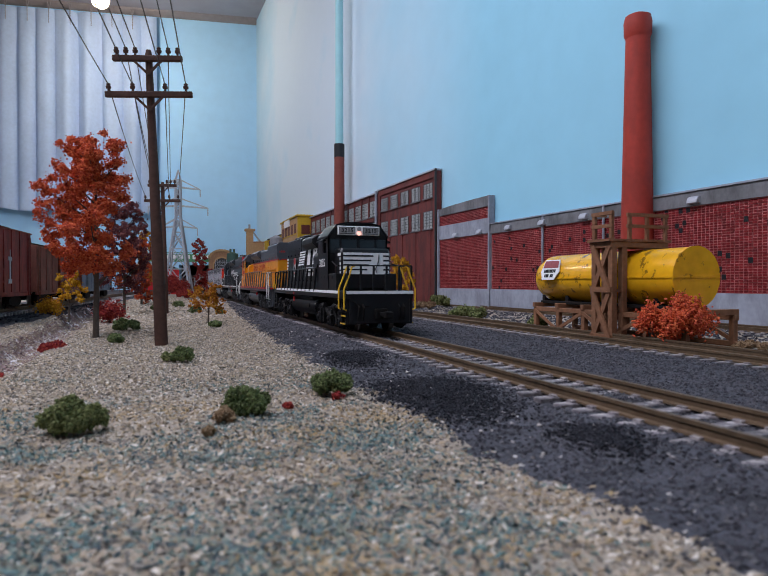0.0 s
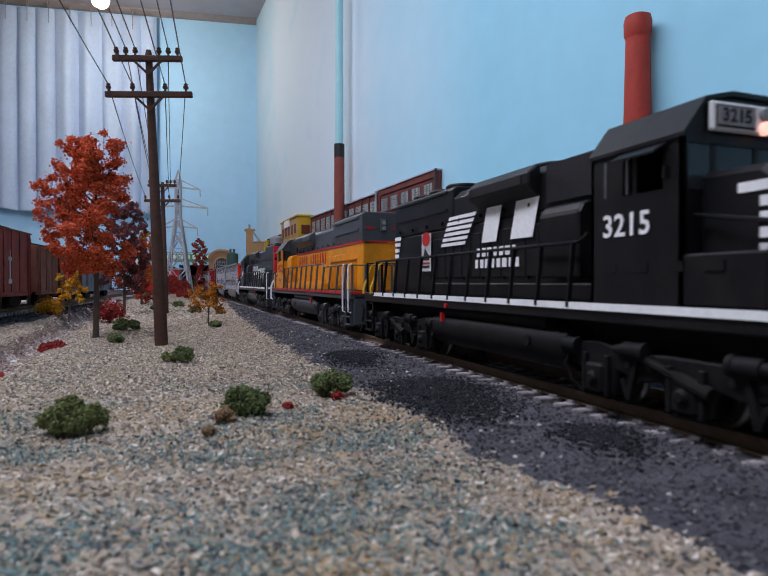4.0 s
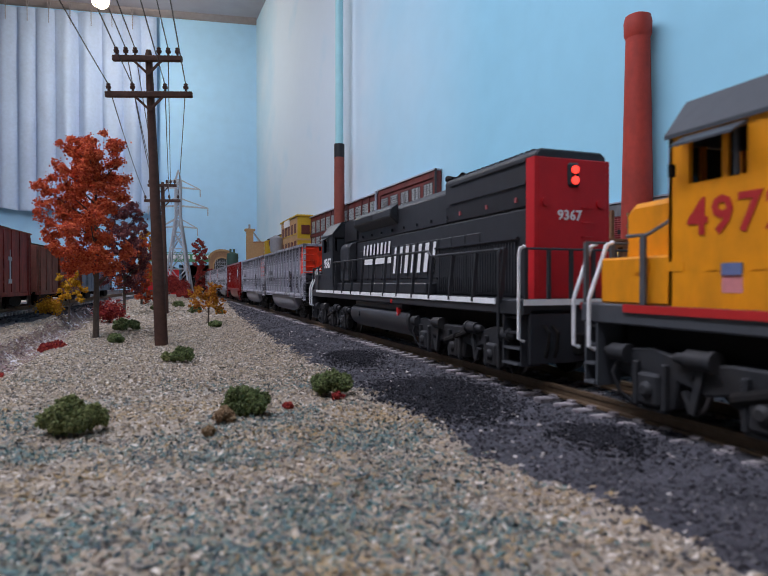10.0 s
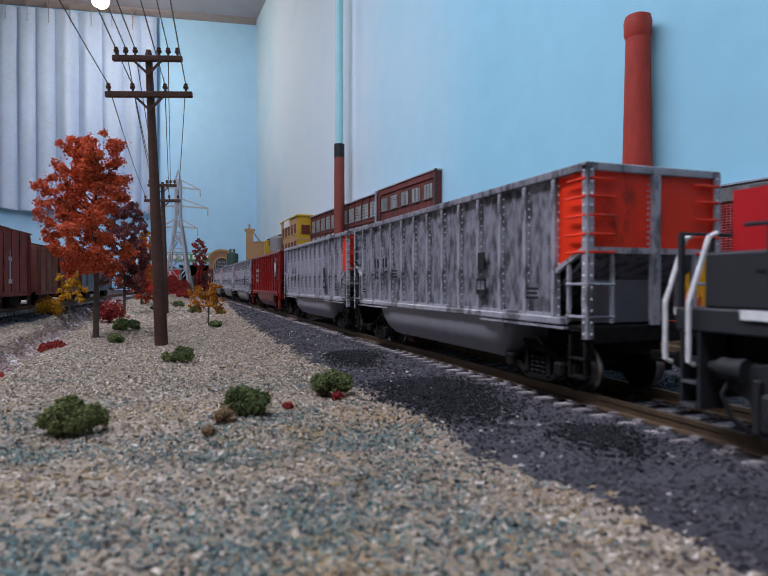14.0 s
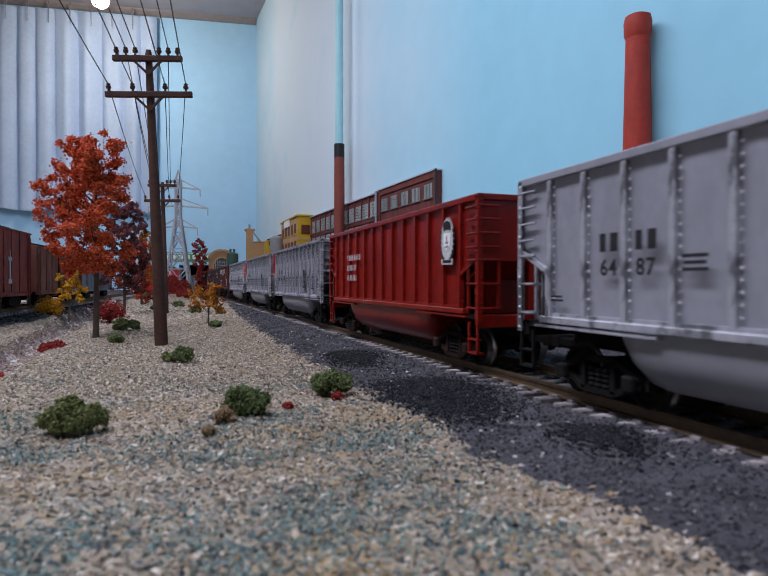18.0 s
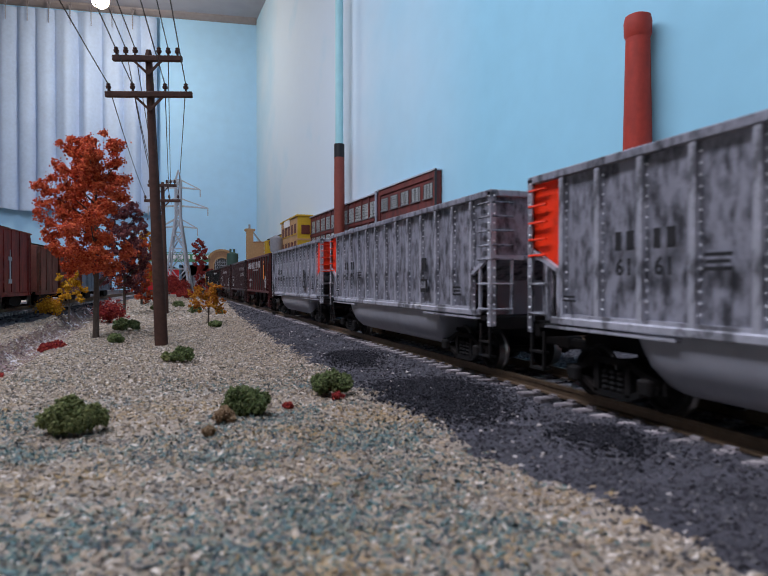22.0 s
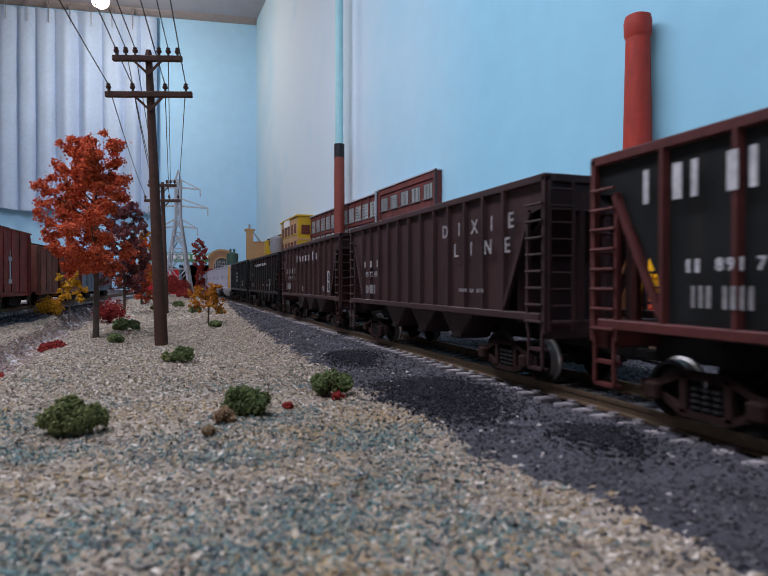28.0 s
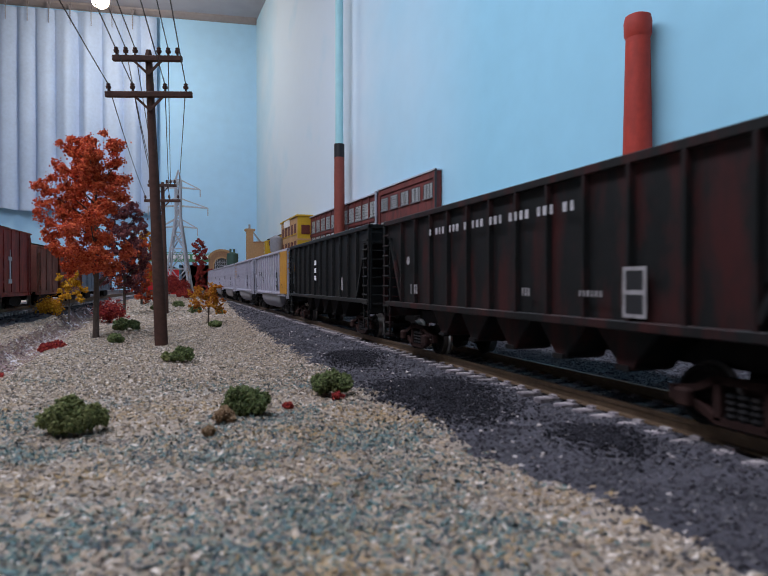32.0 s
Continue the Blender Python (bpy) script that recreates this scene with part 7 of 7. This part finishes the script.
# ---- standing boxcars on the raised siding ----
BOXRED = mat("oxide_red_boxcar_paint", (0.25, 0.040, 0.034), 0.6, var=0.2, scale=350, dirt=(0.06, 0.022, 0.02), dirt_amt=0.6, dirt_scale=(120, 120, 40))
BOXBROWN = mat("faded_brown_boxcar_paint", (0.23, 0.075, 0.055), 0.65, var=0.2, scale=350, dirt=(0.06, 0.03, 0.02), dirt_amt=0.6, dirt_scale=(120, 120, 40))
BOXBLUE = mat("blue_grey_boxcar_paint", (0.14, 0.18, 0.24), 0.6, var=0.15, scale=350)


def boxcar(y, L, top, paint, label, emblem):
    car = thing("boxcar", label, "wagon", LEFT @ Matrix.Translation((0, y, 0.011)), "standing boxcars")
    h = L / 2
    part("body", Mesh().span((-0.0165, -h, 0.0105), (0.0165, h, top - 0.003)), paint, car, bevel=0.0004)
    part("roof", Mesh().prism([(-0.0172, top - 0.0035), (0.0172, top - 0.0035), (0.0172, top - 0.0026), (0, top), (-0.0172, top - 0.0026)], -h - 0.0006, h + 0.0006), paint, car)
    part("roof_walk", Mesh().box((0, 0, top + 0.0012), (0.0060, L, 0.0006)), UNDER, car)
    for i in range(14):
        yy = -h + L * (i + 0.5) / 14
        part("roof_rib", Mesh().prism([(-0.0174, top - 0.0026), (0, top + 0.0006), (0.0174, top - 0.0026), (0.0174, top - 0.0034), (-0.0174, top - 0.0034)], yy - 0.0004, yy + 0.0004), paint, car)
    for i in range(9):
        yy = -h + L * (i + 0.5) / 9
        if abs(yy) > 0.018:
            part("side_rib", Mesh().box((0.0167, yy, (top + 0.008) / 2), (0.0006, 0.0010, top - 0.0150)), paint, car)
    dr = part("door", Mesh().span((0.0165, -0.0140, 0.0110), (0.0178, 0.0140, top - 0.0045)), paint, car, "sliding door with ribs", bevel=0.0002)
    for z in (0.018, 0.026, 0.034, 0.042):
        if z < top - 0.006:
            part("door_rib", Mesh().box((0.0179, 0, z), (0.0008, 0.0260, 0.0010)), paint, dr)
    for yy in (-0.0142, 0.0142, 0.0):
        part("door_bar", Mesh().box((0.0180, yy, (top + 0.007) / 2), (0.0010, 0.0010, top - 0.0160)), paint, dr)
    part("door_track", Mesh().span((0.0165, -0.034, 0.0102), (0.0180, 0.022, 0.0112)), paint, car)
    part("side_sill", Mesh().span((0.0155, -h, 0.0085), (0.0168, h, 0.0106)), paint, car)
    for k in (-1, 1):
        ladder(car, "end_ladder", 0.0170, k * (h - 0.0045), 0.0090, top - 0.006, 8, 0.0052, "y", paint)
        tr = part("truck", Mesh().box((0, 0, 0.0066), (0.018, 0.0050, 0.0034)), UNDER, car, at=(0, k * (h - 0.0240), 0))
        for s in (-1, 1):
            part("side_frame", Mesh().prism([(-0.0125, 0.0034), (-0.0125, 0.0064), (-0.0045, 0.0088), (0.0045, 0.0088), (0.0125, 0.0064), (0.0125, 0.0034), (0.005, 0.0016), (-0.005, 0.0016)], s * 0.0112, s * 0.0136, "x"), UNDER, tr)
            part("wheelset", WHEEL_DATA[0.0050], None, tr, at=(0, s * 0.0098, 0.0050))
        coupler(car, k * h, k, UNDER)
    part("centre_sill", Mesh().span((-0.004, -h, 0.0070), (0.004, h, 0.0104)), UNDER, car)
    if emblem:
        x, yy = 0.0168, 0.0300
        part("emblem", Mesh().span((x, yy - 0.0036, 0.0170), (x + 0.0002, yy + 0.0036, 0.0200)).span((x, yy - 0.0016, 0.0200), (x + 0.0002, yy + 0.0016, 0.0320)).span((x, yy - 0.0036, 0.0320), (x + 0.0002, yy + 0.0036, 0.0345)).span((x, yy - 0.0004, 0.0345), (x + 0.0002, yy + 0.0004, 0.0390)), STEELGREY, car, "pale grey rail-shaped emblem")
    return car


boxcar(-0.010, 0.150, 0.0555, BOXRED, "oxide red boxcar with ribbed door and grey emblem", True)
boxcar(0.155, 0.150, 0.0480, BOXBROWN, "faded brown boxcar with a closed sliding door", False)
boxcar(0.325, 0.150, 0.0420, BOXBLUE, "dull blue-grey boxcar at the siding end", False)

# ---- distant model town ----
MUSTARD = mat("mustard_yellow_wall", (0.52, 0.33, 0.02), 0.7, var=0.15, scale=200)
TANWALL = mat("tan_plaster_wall", (0.46, 0.28, 0.14), 0.8, var=0.15, scale=200)
TANBRICK = mat("tan_brick_wall", (0.36, 0.20, 0.11), 0.8, var=0.2, scale=250)
GREENTIN = mat("dark_green_tin", (0.05, 0.10, 0.08), 0.6, var=0.15, scale=200)
GREENSIGN = mat("green_girder_paint", (0.08, 0.26, 0.12), 0.5, var=0.15, scale=200)
WINDOWRED = mat("dull_red_shutters", (0.12, 0.03, 0.02), 0.6)
GREYTIN = mat("grey_tin_silo", (0.30, 0.30, 0.32), 0.5, var=0.12, scale=200)

yb = thing("warehouse", "mustard-yellow warehouse with tan side and red shutters", "building", (0.268, 1.300, 0))
part("front_wall", Mesh().span((0, 0, 0), (0.032, 0.004, 0.1745)), MUSTARD, yb)
part("side_wall", Mesh().span((0, 0.0042, 0), (0.003, 0.200, 0.1745)), TANWALL, yb)
part("roof", Mesh().span((-0.003, -0.003, 0.1745), (0.034, 0.203, 0.1785)), MUSTARD, yb, bevel=0.0005)
part("shutter", Mesh().span((0.008, -0.0012, 0.136), (0.027, 0.0, 0.156)), WINDOWRED, yb)
part("shutter", Mesh().span((0.008, -0.0012, 0.070), (0.027, 0.0, 0.095)), WINDOWRED, yb)
part("floor_band", Mesh().span((-0.001, -0.001, 0.122), (0.032, 0.0, 0.126)), TANWALL, yb)
for i in range(5):
    for z in (0.138, 0.100):
        wnd = part("window", Mesh().span((-0.0008, 0.018 + 0.037 * i, z), (0.0, 0.038 + 0.037 * i, z + 0.022)), WINDOWRED, yb)
        part("window_sill", Mesh().span((-0.002, 0.016 + 0.037 * i, z - 0.002), (0.0, 0.040 + 0.037 * i, z)), MUSTARD, wnd)
part("sign_board", Mesh().span((-0.0030, 0.085, 0.160), (-0.0010, 0.150, 0.176)), LETTERWHITE, yb, "blank white sign board")
silo = thing("tin_silo", "grey tin silo with conical foot", "silo", (0.238, 1.40, 0))
part("bin", Mesh().lathe([(0.004, 0.085), (0.015, 0.105), (0.015, 0.133), (0.003, 0.139)], 18), GREYTIN, silo, smooth=True)
for k in range(4):
    a = math.pi / 4 + k * math.pi / 2
    part("leg", Mesh().rod((0.013 * math.cos(a), 0.013 * math.sin(a), 0), (0.013 * math.cos(a), 0.013 * math.sin(a), 0.107), 0.001, n=6), GREYTIN, silo)
pl = thing("batching_plant", "tan plaster batching plant with lift tower and chute", "building", (0.200, 1.64, 0))
part("lift_tower", Mesh().span((0, 0, 0), (0.017, 0.02, 0.170)), TANWALL, pl)
part("tower_cap", Mesh().span((-0.004, -0.003, 0.168), (0.022, 0.023, 0.174)), TANWALL, pl, bevel=0.0006)
part("cap_pipe", Mesh().rod((0.008, 0.01, 0.174), (0.008, 0.01, 0.186), 0.003, n=8), GREYTIN, pl)
part("main_hall", Mesh().span((0.0172, 0, 0), (0.046, 0.03, 0.136)), TANWALL, pl)
part("hall_coping", Mesh().span((0.016, -0.002, 0.136), (0.047, 0.032, 0.140)), TANBRICK, pl)
part("chute", Mesh().beam((0.017, 0.004, 0.165), (0.036, 0.004, 0.140), 0.004, 0.004), GREYTIN, pl)
part("tin_bin", Mesh().lathe([(0.010, 0.0), (0.010, 0.128), (0.002, 0.134)], 16, (0.058, 0.01, 0)), GREYTIN, pl, smooth=True)
gab = thing("gabled_store", "mustard gabled store with a dark edge", "building", (0.245, 1.58, 0))
part("gable_wall", Mesh().prism([(0, 0), (0.038, 0), (0.038, 0.156), (0, 0.140)], 0, 0.05), MUSTARD, gab)
part("gable_edge", Mesh().beam((0.0, -0.0005, 0.1405), (0.038, -0.0005, 0.1565), 0.002, 0.003), MULLION, gab)
for i in range(4):
    part("window", Mesh().span((0.004 + 0.0085 * i, -0.001, 0.126), (0.009 + 0.0085 * i, 0.0, 0.138)), WINDOWRED, gab)
gt = thing("oil_drum_tank", "dark green upright tank with two vents", "tank", (0.158, 1.60, 0))
part("shell", Mesh().lathe([(0.0145, 0), (0.0145, 0.104), (0.002, 0.108)], 20), GREENTIN, gt, smooth=True)
for x in (-0.005, 0.004):
    part("vent_pipe", Mesh().rod((x, 0, 0.106), (x, 0, 0.116), 0.0028, n=8), GREENTIN, gt)
for z in (0.03, 0.06, 0.09):
    part("hoop", Mesh().lathe([(0.0146, z), (0.0152, z), (0.0152, z + 0.002), (0.0146, z + 0.002)], 20), GREENTIN, gt)
dp = thing("depot", "tan brick depot with arched roof and arched window", "building", (0.148, 1.80, 0))
arch = [(-0.034, 0.0), (0.034, 0.0)] + [(0.034 * math.cos(math.pi * k / 14), 0.100 + 0.024 * math.sin(math.pi * k / 14)) for k in range(15)]
part("front", Mesh().prism(arch, 0, 0.06), TANBRICK, dp)
win = [(-0.022, 0.060), (0.022, 0.060)] + [(0.022 * math.cos(math.pi * k / 12), 0.078 + 0.022 * math.sin(math.pi * k / 12)) for k in range(13)]
part("arched_window", Mesh().prism(win, -0.001, 0.0), MULLION, dp)
part("window_surround", Mesh().prism([(p[0] * 1.15, 0.06 + (p[1] - 0.06) * 1.12) for p in win], -0.0006, 0.0), TANWALL, dp)
for i in range(7):
    x = -0.018 + 0.006 * i
    part("glazing_bar", Mesh().span((x - 0.0005, -0.002, 0.060), (x + 0.0005, -0.001, 0.095)), STEELGREY, dp)
for z in (0.068, 0.078, 0.088):
    part("glazing_bar", Mesh().span((-0.021, -0.002, z), (0.021, -0.001, z + 0.001)), STEELGREY, dp)
part("roof_arch", Mesh().prism([(p[0] * 1.06, p[1] + 0.002) for p in arch[2:]] + [(p[0] * 0.98, p[1] - 0.004) for p in arch[:1:-1]], -0.003, 0.062), TANWALL, dp)
br = thing("girder_bridge", "green girder footbridge with white panels over the track", "bridge", (0.03, 1.86, 0))
part("girder", Mesh().span((-0.10, 0, 0.090), (0.115, 0.012, 0.113)), GREENSIGN, br)
for i in range(11):
    part("panel", Mesh().span((-0.095 + 0.019 * i, -0.001, 0.098), (-0.083 + 0.019 * i, 0.0, 0.110)), LETTERWHITE, br)
for x in (-0.095, 0.024, 0.108):
    part("pier", Mesh().span((x - 0.004, 0.001, 0), (x + 0.004, 0.011, 0.090)), TANBRICK, br)
part("rail_top", Mesh().span((-0.10, 0.002, 0.116), (0.115, 0.004, 0.118)), GREENSIGN, br)
rb = thing("low_shed", "long low dark red shed behind the trees", "building", (-0.06, 1.55, 0))
part("shed_wall", Mesh().span((0, 0, 0), (0.085, 0.03, 0.062)), SPRED, rb)
part("shed_roof", Mesh().prism([(-0.003, 0.062), (0.088, 0.062), (0.0425, 0.078)], -0.003, 0.033), UNDER, rb)

# ---- unseen room fittings: overhead tube, and a frame added for the side fill ----
fx = thing("ceiling_tube", "long white ceiling tube light", "lamp", (-0.34, 0.30, CEIL))
part("tube_housing", Mesh().span((-0.09, -0.80, -0.018), (0.09, 0.80, 0.0)), WHITEPAINT, fx, bevel=0.003)
# frame added out of view around the side fill lamp
fill_frame = tagged(part("fill_light_frame", Mesh().span((-2.845, -1.0, -0.10), (-2.835, 0.6, -0.06)).span((-2.845, -1.0, 0.78), (-2.835, 0.6, 0.82)).span((-2.845, -1.04, -0.10), (-2.835, -1.0, 0.82)).span((-2.845, 0.6, -0.10), (-2.835, 0.64, 0.82)).span((-2.845, -0.22, -0.06), (-2.835, -0.18, 0.78)), WHITEPAINT), "white frame added around the unseen side fill light", "window", kind="structure")

# ---- loose cover: flakes of turf, grains of ballast, creek stones ----
def scatter(name, label, n, material, size, inside, box, seed, flat=0.5, power=1.0, long=1.0):
    rs = np.random.RandomState(seed)
    pts = []
    while len(pts) < n:
        y = box[2] + (box[3] - box[2]) * rs.rand() ** power
        x = box[0] + (box[1] - box[0]) * rs.rand()
        if inside(x, y):
            pts.append((x, y, ground_height(x, y) + size * (0.1 if power != 0.99 else 0.5)))
    m = clumps(np.array(pts), size, seed, flat, long)
    return tagged(part(name, loose(m, name, material), None), label, name.replace("_", " "), kind="stuff")


FLAKE = palette("mixed_turf_flakes", [(0.38, 0.30, 0.22), (0.28, 0.22, 0.165), (0.47, 0.385, 0.30), (0.34, 0.265, 0.19), (0.16, 0.135, 0.11), (0.42, 0.335, 0.25), (0.12, 0.11, 0.10), (0.36, 0.27, 0.17), (0.62, 0.54, 0.46), (0.30, 0.255, 0.22)])
BLUEFLAKE = palette("blue_green_turf", [(0.15, 0.20, 0.19), (0.21, 0.24, 0.20), (0.10, 0.13, 0.14), (0.13, 0.21, 0.20), (0.25, 0.26, 0.21), (0.07, 0.085, 0.09)])
OCHRE = palette("ochre_turf", [(0.40, 0.28, 0.15), (0.34, 0.24, 0.13), (0.46, 0.34, 0.21)])
GRAIN = palette("ballast_grains", [(0.050, 0.047, 0.056), (0.072, 0.069, 0.080), (0.036, 0.034, 0.041), (0.088, 0.084, 0.094), (0.060, 0.055, 0.065), (0.12, 0.115, 0.12)])
PALEGRAIN = palette("pale_chips", [(0.40, 0.36, 0.33), (0.30, 0.27, 0.26), (0.50, 0.46, 0.43)])
STONE = palette("creek_stones", [(0.16, 0.11, 0.11), (0.22, 0.15, 0.14), (0.12, 0.075, 0.075), (0.26, 0.19, 0.17), (0.20, 0.09, 0.09), (0.36, 0.31, 0.30)])


def patch(x, y, k):
    return noise.noise(Vector((x * 32, y * 32, k)))


def on_gravel(x, y):
    return not is_ballast(x + 0.006 * noise.noise(Vector((x * 420, y * 420, 9))) + 0.006 * noise.noise(Vector((x * 130, y * 130, 4))), y) and x > -0.085 + 0.06 * (y - 0.4)


scatter("turf_flakes", "tan and cream flakes of ground cover", 56000, FLAKE, 0.00047, on_gravel, (-0.10, 0.10, 0.03, 0.20), 1, 0.6, 1.2, 1.8)
scatter("turf_flakes", "tan and cream crumbs behind the flakes", 90000, FLAKE, 0.00046, on_gravel, (-0.11, 0.09, 0.17, 0.50), 13, 0.75, 1.1, 1.4)
scatter("turf_flakes", "tan ground cover further off", 22000, FLAKE, 0.0010, on_gravel, (-0.12, 0.09, 0.48, 1.3), 2, 0.6, 1.2)
chance = random.Random(21)


def tinted(x, y, k, spots, floor):
    """Patchy odds of a tinted crumb: broad stains with frayed rims."""
    if not on_gravel(x, y):
        return False
    q = max([math.exp(-((x - a) / c) ** 2 - ((y - b) / d) ** 2) for a, b, c, d in spots] + [0.0])
    q = q * (0.55 + 1.1 * patch(x * 3, y * 3, k)) + floor * max(0.0, patch(x, y, k + 5))
    return q > chance.random()


scatter("blue_green_turf", "blue-green stains of turf", 17000, BLUEFLAKE, 0.00046, lambda x, y: tinted(x, y, 20, ((-0.014, 0.062, 0.012, 0.016), (0.012, 0.064, 0.014, 0.010), (0.034, 0.106, 0.011, 0.010), (0.036, 0.130, 0.008, 0.005), (0.006, 0.100, 0.010, 0.006), (0.034, 0.060, 0.007, 0.009), (-0.022, 0.114, 0.008, 0.006)), 0.55), (-0.08, 0.10, 0.03, 0.20), 3, 0.7, 1.2, 1.8)
scatter("ochre_turf", "ochre stains of turf", 4600, OCHRE, 0.00042, lambda x, y: tinted(x, y, 40, ((0.040, 0.120, 0.010, 0.008), (0.020, 0.058, 0.010, 0.006), (0.020, 0.112, 0.010, 0.005), (0.002, 0.047, 0.008, 0.005)), 0.35), (-0.05, 0.10, 0.03, 0.16), 4, 0.7, 1.2, 1.8)
GRITTY = 0.009
scatter("ballast_grains", "dark grey and violet ballast grains", 80000, GRAIN, 0.00042, lambda x, y: is_ballast(x + GRITTY * noise.noise(Vector((x * 420, y * 420, 1))) + GRITTY * noise.noise(Vector((x * 130, y * 130, 4))), y), (0.038, 0.20, 0.02, 0.50), 5, 0.8, 1.3)
scatter("ballast_grains", "dark ballast further off", 12000, GRAIN, 0.0010, lambda x, y: is_ballast(x, y), (0.05, 0.20, 0.48, 1.3), 6, 0.8)
SOOT = palette("black_coal_dust", [(0.014, 0.013, 0.017), (0.022, 0.021, 0.026), (0.010, 0.010, 0.013), (0.030, 0.029, 0.035)])
dust = random.Random(12)
HEAPS = ((0.0610, 0.132, 0.019, 0.0095), (0.0690, 0.083, 0.007, 0.0050), (0.0625, 0.205, 0.014, 0.006))
scatter("coal_heaps", "low black heaps of coal dust by the track", 11000, SOOT, 0.00042, lambda x, y: sum(math.exp(-1.3 * ((x - a) / d) ** 2 - 1.3 * ((y - b) / c) ** 2) for a, b, c, d in HEAPS) > dust.random(), (0.04, 0.08, 0.04, 0.24), 12, 0.7, 0.99)
scatter("pale_chips", "pale chips on the ballast edge", 200, PALEGRAIN, 0.0006, lambda x, y: 0.045 < x < 0.075, (0.04, 0.09, 0.04, 0.35), 7, 0.7)
scatter("creek_stones", "brown and dark red stones in the dry creek", 3600, STONE, 0.0007, lambda x, y: abs(x + 0.060 + 0.02 * (y - 0.25)) < 0.012, (-0.085, -0.04, 0.10, 0.55), 8, 0.7)
scatter("siding_ballast", "grey stones of the raised bed", 5000, GRAIN, 0.0012, lambda x, y: x < -0.088 + 0.06 * (y - 0.4), (-0.15, -0.05, 0.25, 0.9), 9, 0.7)
scatter("wall_gravel", "grey gravel beyond the siding", 6000, GRAIN, 0.0014, lambda x, y: True, (0.20, 0.345, 0.12, 0.75), 10, 0.7)
scatter("pale_chips", "pale gravel along the factory foot", 1600, PALEGRAIN, 0.0013, lambda x, y: x > 0.335 - 0.05 * y or patch(x, y, 60) > 0.5, (0.205, 0.352, 0.16, 0.70), 11, 0.6)


motions()
